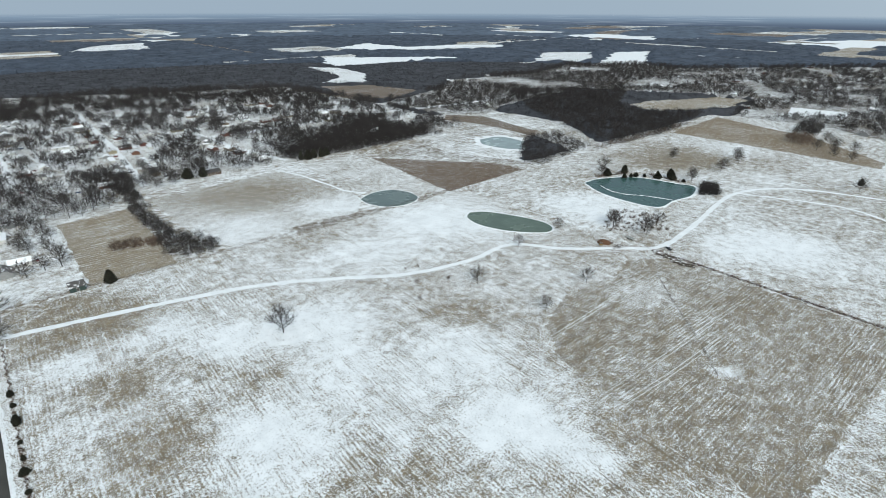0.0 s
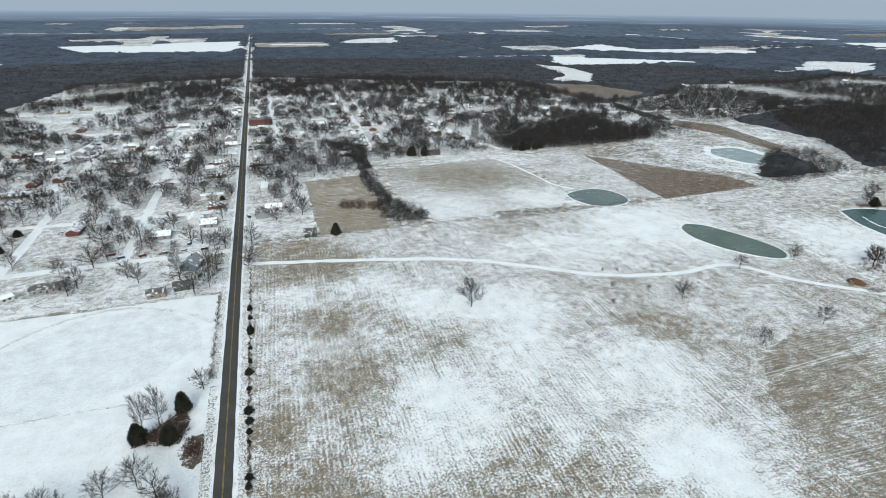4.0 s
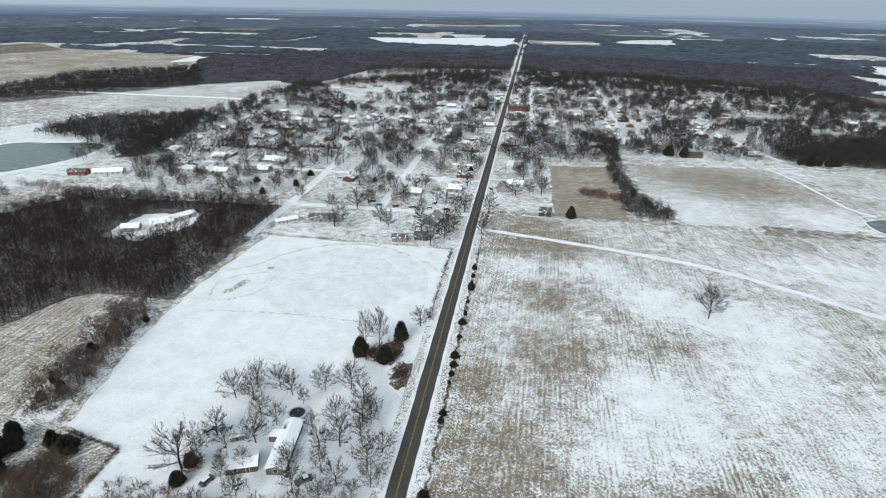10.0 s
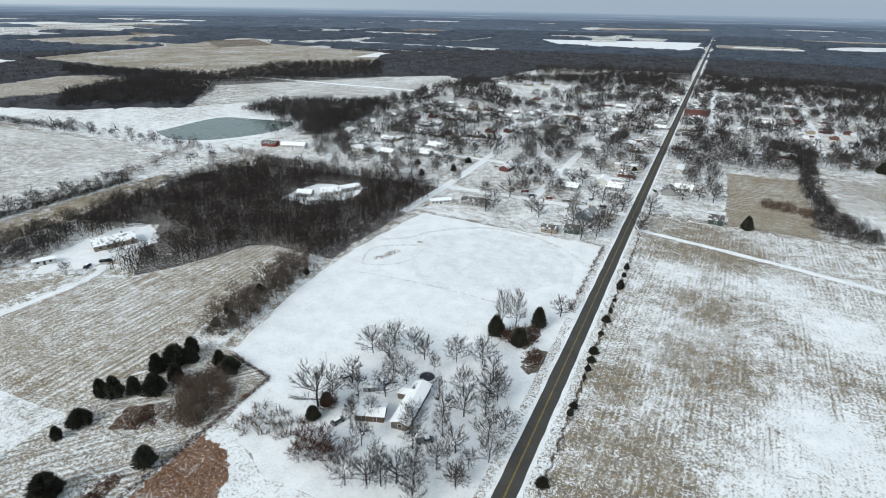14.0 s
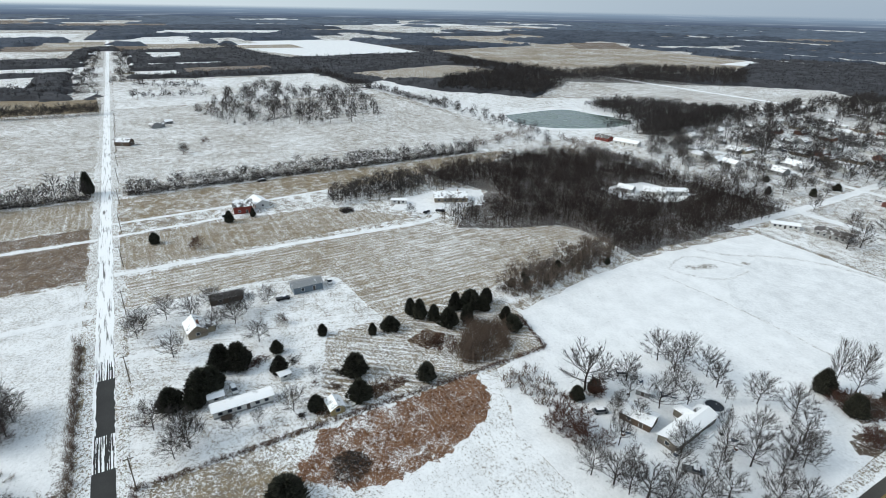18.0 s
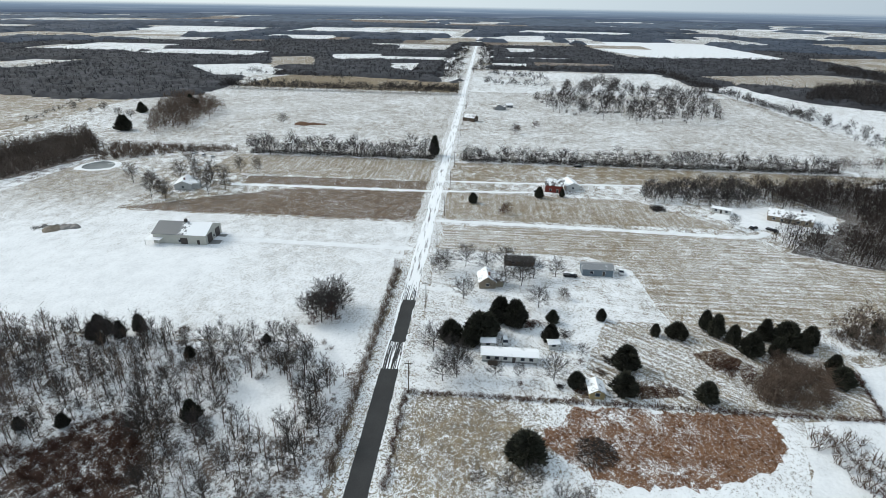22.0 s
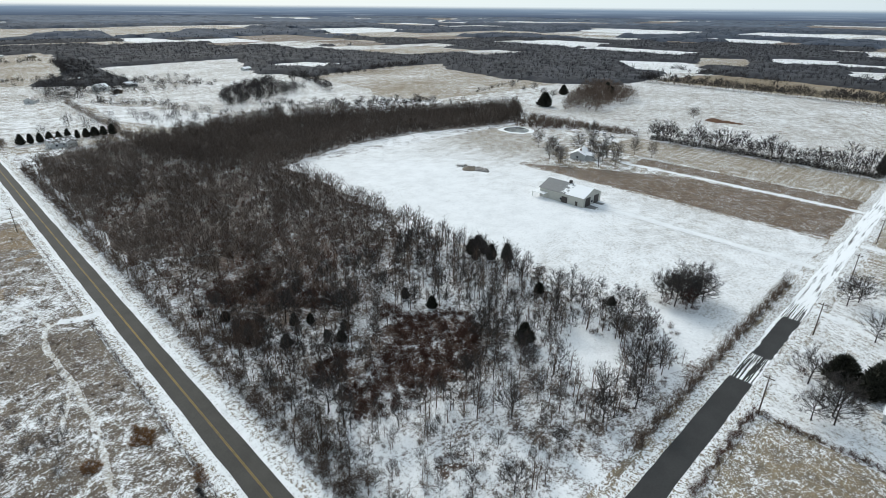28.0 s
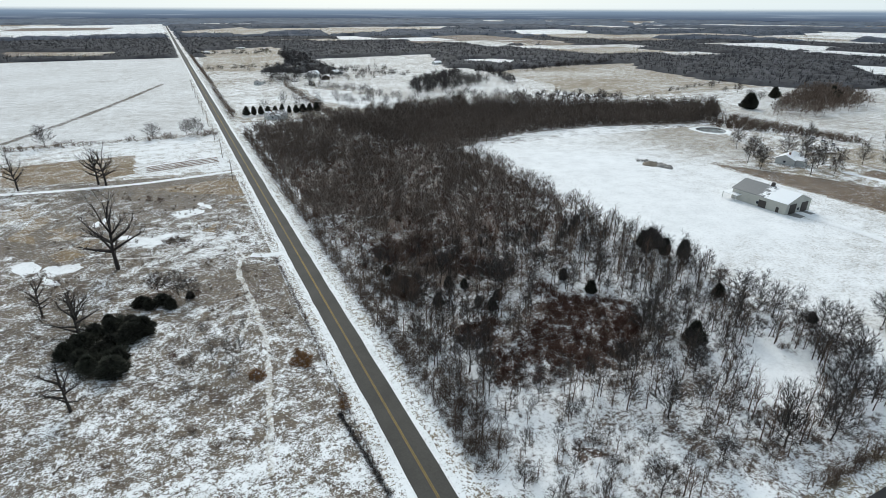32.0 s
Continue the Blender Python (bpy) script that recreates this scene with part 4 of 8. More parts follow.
def cheap_tree(seed, spread, limbs, twigs, r, low=0.2, base=0.35, reach=1.0):
    """A leafless tree of few faces for the middle distance: trunk, fanning limbs and a domed crown of twigs."""
    rng = random.Random(seed)
    w = Wood()
    lean = Vector((rng.uniform(-.06, .06), rng.uniform(-.06, .06), 0))
    w.limb((0, 0, 0), lean + Vector((0, 0, 0.85)), 0.017, 0)
    arms = []
    for k in range(limbs):
        f = (k + rng.random()) / limbs
        a = k * 2.4 + rng.uniform(-.4, .4)
        el = math.asin(min(0.98, 0.05 + 0.95 * f))
        g = rng.uniform(0.75, 1.0)
        e = lean + Vector((math.cos(a) * spread * math.cos(el) * g, math.sin(a) * spread * math.cos(el) * g, base + (0.95 - base) * math.sin(el) * g))
        t = low + (0.55 - low) * f
        p = lean * t + Vector((0, 0, t))
        w.blade(p, e, 0.008, rng)
        arms.append((p, e))
    for k in range(twigs):
        a, el = rng.uniform(0, 6.28), math.asin(rng.uniform(-0.25, 0.98))
        g = rng.uniform(0.4, 0.92) ** 0.8
        out = Vector((math.cos(a) * math.cos(el), math.sin(a) * math.cos(el), math.sin(el)))
        s0 = lean + Vector((out.x * spread * g, out.y * spread * g, base + (0.95 - base) * out.z * g))
        d = (Vector((out.x * spread, out.y * spread, 0.28)) * 1.6 + Vector((rng.uniform(-.6, .6), rng.uniform(-.6, .6), rng.uniform(-0.15, 0.6)))).normalized()
        w.blade(s0, s0 + d * rng.uniform(0.08, 0.18) * reach, r * rng.uniform(0.6, 1.2), rng)
    return w.arrays()


def cheap_bush(seed, stems, r):
    rng = random.Random(seed)
    w = Wood()
    for k in range(stems):
        a, t = rng.uniform(0, 6.28), rng.uniform(0.1, 0.75)
        p = Vector((rng.uniform(-.3, .3), rng.uniform(-.3, .3), 0))
        m = p + Vector((math.cos(a) * t, math.sin(a) * t, rng.uniform(0.5, 1.0))) * rng.uniform(0.6, 1.0)
        w.blade(p, m, r, rng)
        for q in range(2):
            b = p.lerp(m, rng.uniform(0.35, 0.8))
            w.blade(b, b + Vector((rng.uniform(-.4, .4), rng.uniform(-.4, .4), rng.uniform(0.0, 0.45))), r * 0.8, rng)
    return w.arrays()


LOW = [cheap_tree(200 + k, 0.24, 8, 46, 0.0090, 0.18) for k in range(10)]
SLIM = [cheap_tree(320 + k, 0.16, 9, 70, 0.0046, 0.2) for k in range(10)]
LOWER = [cheap_tree(220 + k, 0.38, 9, 105, 0.0135, 0.12) for k in range(10)]
ROUND = [cheap_tree(260 + k, 0.44, 12, 190, 0.0118, 0.14) for k in range(10)]
TOWN_FORMS = [cheap_tree(340 + k, 0.38, 12, 100, 0.021, 0.14, 0.38, 1.7) for k in range(10)]
TOWN_NEAR = [cheap_tree(350 + k, 0.42, 15, 170, 0.0125, 0.14, 0.36, 1.5) for k in range(10)]
ROW_FORMS = [cheap_tree(360 + k, 0.36, 10, 125, 0.0155, 0.16) for k in range(10)]
DISTANT = [cheap_tree(380 + k, 0.36, 7, 50, 0.026, 0.15, 0.35, 1.8) for k in range(10)]
BUSHY = [cheap_bush(240 + k, 16, 0.026) for k in range(8)]
FINE_BUSH = [cheap_bush(280 + k, 40, 0.0125) for k in range(8)]


def stand(name, spots, h, forms, material, label, category, vary=0.3, seed=5):
    """Many trees as one mesh."""
    rng = random.Random(seed)
    va, fa = merged([(*rng.choice(forms), x, y, 0, rng.uniform(0, 6.28), h * rng.uniform(1 - vary, 1 + vary)) for x, y in spots])
    return tagged(new(name, raw_mesh(name, va, fa, material)), label, category, kind="stuff")


def patchy(spots, scale=0.5, cut=-0.35):
    """Leaves winding gaps in a thicket."""
    return [(x, y) for x, y in spots if math.sin(x * scale + 2 * math.sin(y * scale * 0.7)) + math.sin(y * scale * 1.3 + 1.5 * math.sin(x * scale * 0.6)) > cut]


# leaf litter made darker to carry the shade of the stems above
M_LITTER_SHADED = snowy("far_wood_floor", (0.045, 0.036, 0.032), (0.10, 0.08, 0.066), 0.25, 0.25, speck=0.8, amp=0.8)


def grove(outline, gap, h, forms, label, seed, keep=0.9):
    """A wood in the middle distance: bare trees on litter darkened for their shade."""
    sheet("wood_floor", outline, 0.03, M_LITTER_SHADED, "leaf litter dusted with snow, tree shade in its dark colour", "ground", seed, 12, 4)
    stand("woodland", sown(outline, gap, seed, (), keep), h, forms, M_CROWN, label, "woodland")


# the wood in the angle of the two roads
WOOD_S = [(-12, -16), (-12, -325), (-19, -345), (-66, -360), (-140, -388), (-202, -384), (-286, -328), (-378, -286), (-325, -238), (-231, -263), (-175, -267), (-114, -247), (-118, -229),
          (-111, -153), (-110, -106), (-108, -80), (-112, -30), (-98, -22), (-95, -12)]
GLADE = [(-73, -35), (-83, -41), (-91, -39), (-93, -29), (-80, -21), (-71, -26)]
GLADE_B = [(-23, -54), (-27, -65), (-49, -72), (-55, -83), (-73, -73), (-74, -63), (-59, -50), (-50, -49), (-40, -50), (-31, -49)]
NEAR = [(-12, -14), (-112, -12), (-112, -118), (-12, -118)]
CORNER = [(-19, -49), (-28, -45), (-50, -29), (-59, -17), (-48, -12), (-12, -30)]
near_spots = sown(WOOD_S, 4.9, 3, [GLADE, GLADE_B, [(-400, -400), (0, -400), (0, -118), (-400, -118)]], 0.72)
rng = random.Random(8)
for x, y in near_spots:
    small = inside(x, y, CORNER)
    plant(rng.choice(("thin", "thin", "thin", "tall", "thin")), x, y, rng.uniform(4.5, 7.5) if small else rng.uniform(6.5, 11.5), 1.1, group="trees of the corner wood")
stand("woodland", sown(NEAR, 3.6, 64, [GLADE, GLADE_B, CORNER, [(-112, -12), (-112, -60), (-97, -60), (-97, -12)]], 0.85), 7.6, SLIM, M_TWIG_WOOD, "young slim trees filling the corner wood", "woodland", 0.4)
stand("woodland", sown(CORNER, 3.4, 65, (), 0.5), 4.6, SLIM, M_TWIG_WOOD, "thin grey saplings near the crossroads", "woodland", 0.4)
stand("woodland", patchy(sown(WOOD_S, 4.3, 4, [NEAR], 0.85), 0.11, -1.0), 9.5, LOW, M_TWIG_DENSE, "dense leafless wood of thin grey-brown trees", "woodland")
stand("woodland", sown([(-12, -118), (-110, -118), (-114, -250), (-60, -372), (-14, -330)], 7.5, 67, (), 0.65), 10.5, ROUND, M_TWIG_DENSE, "taller round-crowned trees of the dense wood", "woodland", 0.2)
stand("undergrowth", sown(NEAR, 3.2, 5, [GLADE, GLADE_B], 0.45), 1.7, FINE_BUSH, M_TWIG_WOOD, "thin grey undergrowth between the saplings", "undergrowth", 0.5)
stand("undergrowth", sown([(-10, -90), (-19, -83), (-16, -37), (-9, -36)], 2.2, 68, (), 0.7) + sown([(-11, -118), (-30, -112), (-24, -90), (-11, -90)], 2.2, 69, (), 0.5), 3.2, FINE_BUSH, M_TWIG_WOOD, "grey thicket along the road side", "undergrowth", 0.4)
stand("undergrowth", sown([(-12, -118), (-110, -118), (-111, -160), (-114, -247), (-20, -330)], 3.4, 66, (), 0.5), 3.0, BUSHY, M_BRUSH, "brown brush under the dense wood", "undergrowth", 0.5)


for k, poly in enumerate((GLADE_B, [(-23, -73), (-32, -81), (-38, -77), (-30, -67)], [(-18, -101), (-22, -112), (-30, -109), (-23, -94)], [(-32, -116), (-44, -120), (-59, -100), (-53, -95), (-42, -103)],
                          [(-20, -134), (-48, -137), (-43, -123), (-26, -120)], [(-53, -85), (-58, -89), (-63, -86), (-57, -78)])):
    stand("brush", patchy(sown(poly, 1.2, 600 + k, (), 0.9), 1.25, -0.62), 2.1, FINE_BUSH, M_BRUSH, "dense red-brown brush in a wood clearing", "brush", 0.4, k)
plants("spread", [(-86, -18), (-97, -24), (-99, -33), (-95, -30), (-103, -26), (-90, -16), (-78, -17), (-69, -20), (-62, -16)], 8, 0.2, 0.75, "young many-stemmed leafless tree at the wood corner", "trees of the corner wood")
stand("brush", patchy(sown([(-25, -32), (-30, -35), (-36, -31), (-31, -28)], 1.3, 607), 0.8, 0), 1.3, FINE_BUSH, M_BRUSH, "low brown brush near the crossroads", "brush", 0.4)
plants("cedar", [(-34, -98), (-27, -90), (-38, -96), (-37, -86), (-43, -86), (-39, -82), (-21, -114), (-110, -41), (-69, -78), (-67, -88), (-100, -61)], 3.4, 0.25)
plant("cedar", -74, -47, 6.5, 0.8)
BACK = [(-110, -256), (-175, -271), (-231, -267), (-325, -242), (-374, -286), (-286, -326), (-202, -381), (-140, -386), (-64, -358), (-80, -300)]
stand("woodland", sown(BACK, 6.2, 70, (), 0.85), 11, ROW_FORMS, M_TWIG_DENSE, "full-crowned dark trees of the back wood", "woodland", 0.25)
stand("undergrowth", sown(BACK, 3.8, 71, (), 0.8), 4.2, BUSHY, M_TWIG_DENSE, "brown brush under the back wood", "undergrowth", 0.4)
plants("cedar", [(-112, -98), (-110, -93), (-106, -96), (-108, -88), (-104, -92), (-112, -84)], 6, 0.2, 0.8)
plants("oak", [(-126, -23), (-130, -28), (-127, -30), (-132, -22), (-123, -27), (-134, -30), (-129, -25), (-125, -32), (-136, -25)], 10.5, 0.12, 1.0, "dense round leafless thicket standing in snow")
plants("shrub", [(-128, -25), (-124, -24), (-131, -31), (-135, -26), (-121, -29)], 6, 0.2, 1.0)
stand("hedge", [(x, -7.4 + 0.6 * math.sin(x)) for x in np.arange(-165, -60, 0.9)], 1.7, FINE_BUSH, M_TWIG_WOOD, "grey-brown hedge along the side road", "hedge", 0.4)
stand("hedge", [(x, -7.6 + 0.9 * math.sin(x * 1.9)) for x in np.arange(-168, -56, 0.8)], 4.6, SLIM, M_TWIG_WOOD, "upright young trees in the roadside hedge", "hedge", 0.35)
stand("undergrowth", [(-10.2 + 1.5 * math.sin(y * 1.7), y) for y in np.arange(-340, -34, 1.3)], 2.6, FINE_BUSH, M_TWIG_WOOD, "brush at the wood's edge by the main road", "undergrowth", 0.4)
stand("undergrowth", [(-11 + 1.8 * math.sin(y * 2.3), y) for y in np.arange(-340, -40, 2.3)], 6.5, SLIM, M_TWIG_WOOD, "slim trees at the wood's edge by the main road", "undergrowth", 0.4)
stand("hedge", [(x, 5.8 + 0.5 * math.sin(x)) for x in np.arange(-88, -56, 0.8)], 1.6, FINE_BUSH, M_BRUSH, "low dead brush along the fence", "hedge", 0.4)

# woods and thickets west of the ball field
WOOD_W = [(-132, 354), (-128, 288), (-131, 246), (-133, 212), (-150, 224), (-168, 224), (-179, 215), (-190, 184), (-201, 166), (-216, 160), (-222, 192), (-213, 212), (-250, 214), (-262, 180), (-301, 190), (-307, 301), (-283, 345)]
CLEAR = [(-215, 283), (-214, 322), (-176, 333), (-172, 307), (-187, 280)]
stand("woodland", patchy(sown(WOOD_W, 3.6, 9, [CLEAR], 0.95), 0.09, -1.45), 9.5, LOW, M_DARKWOOD, "dark dense leafless wood beside the ball field", "woodland")
stand("woodland", patchy(sown(WOOD_W, 7.5, 92, [CLEAR], 0.8), 0.13, -0.8), 11, ROUND, M_DARKWOOD, "taller crowns over the western wood", "woodland", 0.2)
stand("woodland", sown([(-263, 113), (-290, 125), (-300, 185), (-262, 180), (-258, 150)], 4.0, 91, (), 0.9), 8.5, ROW_FORMS, M_CROWN, "leafless copse behind the red barn", "woodland")
EDGE = [(-133, 143), (-143, 165), (-144, 187), (-147, 216), (-131, 209), (-125, 170), (-119, 148)]
stand("thicket", sown(EDGE, 3.6, 10, (), 0.9), 8.5, ROW_FORMS, M_TWIG_DENSE, "dark grey thicket along the ball field edge", "thicket", 0.35)
stand("thicket", sown(EDGE, 2.6, 12, (), 0.7), 2.6, FINE_BUSH, M_TWIG_DENSE, "brush under the edge thicket", "thicket", 0.4)
plants("cedar", [(-136, 160), (-131, 172), (-134, 186), (-128, 155), (-138, 196), (-132, 150), (-127, 165), (-135, 178), (-129, 203)], 5.4, 0.25, 0.8)
plants("thin", [(-130, 180), (-127, 162), (-138, 203), (-133, 207), (-129, 195), (-125, 152), (-132, 168), (-126, 186), (-136, 212), (-131, 158)], 11)
stand("thicket", sown([(-97, 102), (-117, 118), (-108, 130), (-96, 124), (-92, 112)], 1.9, 11, (), 0.75), 5.0, FINE_BUSH, M_TWIG_WOOD, "grey-brown brush thicket by the fence", "thicket")
RUST = [(-68, 48), (-76, 42), (-88, 52), (-89, 104), (-78, 103), (-69, 95), (-63, 78), (-62, 60)]
stand("bluestem", patchy(sown(RUST, 1.3, 112, (), 0.8), 0.4, -0.5), 0.75, FINE_BUSH, plain("rust_bluestem", (0.19, 0.088, 0.038), 0.95, 0.45, 0.25), "standing tufts of rust-red dry grass", "grass", 0.4)
stand("thicket", sown([(-110, 96), (-116, 104), (-106, 112), (-102, 103)], 1.8, 12), 2.2, BUSHY, M_BRUSH, "heap of dark brush", "thicket")
stand("thicket", sown([(-88, 112), (-82, 108), (-62, 116), (-66, 124), (-84, 122)], 2.6, 13, (), 0.7), 3.5, BUSHY, M_TWIG_WOOD, "grey hedge brush in the snow", "thicket")
stand("thicket", sown([(-93, 64), (-99, 66), (-102, 82), (-96, 84)], 1.8, 14), 1.8, BUSHY, M_BRUSH, "low brown weeds", "thicket")

# cedars of the trailer lot
plants("cedar", [(-132, 102), (-128, 104), (-124, 108), (-118, 111), (-127, 119), (-125, 125), (-118, 119), (-121, 129), (-126, 133), (-111, 132), (-105, 131)], 7.0, 0.2, 0.95, group="row of junipers")
plants("cedar", [(-117, 17), (-115, 23)], 7, 0.1)
plants("cedar", [(-119, 26), (-121, 29), (-130, 33), (-128, 38)], 9, 0.1)
plants("cedar", [(-131, 51), (-134, 68), (-126, 84), (-126, 91), (-97, 54)], 5.0, 0.12, 1.0)
plants("cedar", [(-119, 49), (-107, 70), (-95, 67), (-94, 89), (-69, 38)], 7.2, 0.12, 1.15)
plants("cedar", [(8, 281), (8.4, 260), (8.4, 258), (8.4, 234), (8, 226), (8, 201), (8.3, 189), (8.4, 167), (8.2, 163), (8, 132)], 3.1, 0.25, 1.1, "small round juniper on the road verge", "verge junipers")
plants("shrub", [(8, 248), (8, 212), (8.3, 182), (8, 240), (8.2, 221), (8, 207), (8.3, 176), (8.1, 150), (8, 266), (8.2, 292), (8, 300)], 1.7)
plants("cedar", [(8.2, 245), (8, 215), (8.3, 195), (8.1, 184), (8.2, 272)], 2.0, 0.25, 1.1, "small round juniper on the road verge", "verge junipers")

LOT_OAKS = [(-59, 27), (-58, 33), (-60, 39), (-55, 45), (-56, 50)]
# trees of the trailer home and the yellow house
plants("oak", [(-110, 12), (-101, 19), (-96, 16), (-98, 20), (-99, 48), (-144, 20), (-162, 10), (-167, 12)], 9.5, 0.2)
plants("oak", [(-99, 31), (-99, 38)], 6, 0.1)
plants("oak", [(-166, 28), (-156, 35), (-156, 42), (-140, 47), (-163, 42), (-163, 47), (-165, 56), (-171, 36), (-171, 20)], 9, 0.2)
plants("oak", LOT_OAKS, 6.5, 0.15, 1.0, "small round-crowned leafless tree in the snowy lot")
plants("oak", [(-112, 58), (-148, 57), (-154, 30)], 5, 0.1)
plants("shrub", [(-107, 57), (-95, 38), (-148, 58), (-112, 10)], 2.5)
# trees of the farmhouse
plants("spread", [(-63, 145), (-59, 163), (-46, 153), (-47, 168), (-28, 145), (-18, 159), (-8, 147), (-13, 121), (-18, 132), (-28, 115), (-35, 111), (-10, 221), (-22, 147), (-66, 138), (-20, 168)], 10.5, 0.15, 0.85, "gnarled yard tree with dark crooked limbs", "yard trees of the farmhouse")
plants("oak", [(-66, 163), (-49, 144), (-27, 175), (-26, 156), (-15, 159), (-8, 133), (-34, 135), (-20, 124), (-31, 112), (-23, 116), (-40, 108), (-30, 128), (-53, 156), (-11, 140), (-20, 110), (-61, 170), (-52, 170), (-36, 172)], 10.5, 0.15, 0.95, group="yard trees of the farmhouse")
plant("spread", -66, 130, 17, 0.95, "big leafless yard tree with fanning limbs")
plants("tall", [(-52, 128), (-44, 122), (-36, 118), (-16, 150), (-24, 136), (-57, 140), (-41, 164), (-33, 152), (-12, 128), (-26, 122), (-48, 134), (-54, 132)], 10, 0.2, 0.85, group="yard trees of the farmhouse")
plants("tall", [(-28.5, 200), (-23.5, 202)], 21, 0.05, 0.6, "tall twin leafless tree by the ball field")
plants("cedar", [(-29.5, 195.5), (-19, 193), (-16, 209)], 8.5, 0.12, 0.9)
plants("shrub", [(-25, 198), (-20, 201), (-14, 196), (-17, 203), (-12, 188)], 4, 0.2, 1.1)
plants("shrub", [(-10, 182), (-12, 184), (-9, 185), (-64, 132), (-62, 130)], 4.5, 0.2, 1.2)
plants("cedar", [(-64, 132), (-64, 125)], 5, 0.15)
plants("shrub", [(-56, 112), (-53, 116), (-59, 115), (-50, 112), (-62, 131)], 8.5, 0.12, 0.9, "dense brown leafless shrub by the farmhouse")
plants("shrub", [(-54, 112), (-52, 115), (-46, 117), (-13, 122), (-57, 109), (-24, 192), (-49, 114)], 6, 0.2, 1.1)
stand("thicket", sown([(-15, 183), (-10, 179), (-7, 186), (-8.5, 193), (-12, 193)], 2.0, 15, (), 0.8), 1.5, BUSHY, M_TWIG_DENSE, "fallen brush by the road", "thicket")
stand("thicket", sown([(-28, 198), (-21, 193), (-15, 195), (-14, 208), (-20, 207)], 2.2, 16, (), 0.8), 3, BUSHY, M_TWIG_DENSE, "thick undergrowth round the twin tree", "thicket")

# the east field
plant("oak", 119, 251, 17, 0.95, "lone leafless tree in the snowy field")
plants("oak", [(239, 178), (283, 183), (232, 225), (292, 246)], 11, 0.15)
plants("shrub", [(218, 265), (204, 249), (193, 232), (222, 240), (345, 206), (210, 268)], 2.5, 0.3)
plants("oak", [(600, 297), (587, 239), (633, 241), (758, 206), (737, 183), (733, 165), (655, 252), (504, 320)], 13, 0.2, 1.05)
plants("tall", [(383, 228), (376, 198), (483, 307), (532, 242), (380, 231)], 13, 0.2, 1.0)
plants("oak", [(617, 128)], 14, 0.1, 1.0, "leafless tree thick with dark twigs")
stand("thicket", sown([(360, 225), (398, 193), (423, 209), (413, 243), (383, 236)], 3.2, 172, (), 0.6), 2.4, FINE_BUSH, M_TWIG_WOOD, "grey scrub below the pond dam", "thicket", 0.5)
stand("thicket", sown([(497, 219), (535, 230), (540, 222), (512, 206)], 2.6, 173), 5.5, FINE_BUSH, M_CROWN, "dense dark brush at the pond end", "thicket", 0.4)
stand("thicket", sown([(831, 258), (902, 267), (905, 241), (833, 226)], 5, 174), 11, LOWER, M_CROWN, "leafless copse beside the hay field", "thicket")
for k, poly in enumerate(([(279, 609), (273, 545), (321, 549), (364, 629), (383, 674), (363, 688)], [(321, 549), (367, 542), (459, 554), (490, 601), (428, 612), (383, 605), (364, 629)], [(384, 689), (459, 739), (503, 700), (434, 648), (365, 640)])):
    stand("thicket", sown(poly, 4.2, 180 + k, (), 0.9), 7, LOWER, M_CROWN, "dark leafless thicket behind the fields", "thicket", 0.35)
plants("cedar", [(283, 552), (290, 549), (298, 551), (306, 549), (314, 553)], 9, 0.15, 0.8)
plants("cedar", [(641, 133), (486, 305), (507, 299), (523, 272), (525, 258), (529, 262)], 7, 0.3)
plants("spread", [(374, 224), (384, 204), (403, 205)], 13, 0.12, 0.9, "old leafless tree below the pond dam")
plants("oak", [(487, 312), (593, 294), (598, 241), (643, 246), (535, 243), (335, 246)], 12, 0.15, 0.9)
plants("cedar", [(493, 290), (500, 287), (511, 279), (516, 268), (522, 256), (524, 246), (505, 285)], 4.5, 0.3, 1.2, "low dark juniper on the pond bank")
stand("thicket", [(474 + 2 * k, 309 - 0.7 * k) for k in range(18)] + [(522, 284 - 2 * k) for k in range(18)], 3, FINE_BUSH, M_TWIG_WOOD, "brush on the pond bank", "thicket", 0.5)
stand("thicket", sown([(770, 230), (790, 215), (815, 240), (795, 255)], 5, 171), 12, LOWER, M_TWIG_WOOD, "leafless copse in the hay field", "thicket")
plants("oak", [(760, 190), (785, 195), (800, 205), (820, 215), (780, 175)], 14)

# hedges north of the east field
HEDGE_N = [(100, 390), (104, 430), (102, 480), (106, 545), (85, 640), (125, 612), (118, 545), (113, 480), (117, 420), (136, 382), (128, 372), (108, 374)]
stand("hedge", sown(HEDGE_N, 3.6, 18, (), 0.95), 7.5, ROW_FORMS, M_CROWN, "leafless hedgerow between fields", "hedge")
stand("hedge", sown([(73, 420), (90, 416), (104, 408), (104, 420), (90, 428), (75, 432)], 3, 19), 5, BUSHY, M_TWIG_WOOD, "brush island in the crop field", "hedge")
grove([(266, 575), (337, 625), (452, 690), (475, 625), (480, 548), (400, 556), (330, 556)], 5.2, 10, ROW_FORMS, "leafless copse of field trees", 20)
stand("hedge", [(x, 372 + 2 * math.sin(x * 0.7)) for x in np.arange(560, 760, 3.0)], 6, LOWER, M_TWIG_WOOD, "field edge trees", "hedge", 0.5)
plants("cedar", [(168, 560), (181, 556), (64, 369)], 9, 0.1)
grove([(809, 739), (922, 694), (985, 595), (833, 521), (817, 451), (875, 395), (707, 368), (597, 378), (642, 477), (686, 577)], 7.5, 12, DISTANT, "dark leafless wood beyond the pasture", 21)
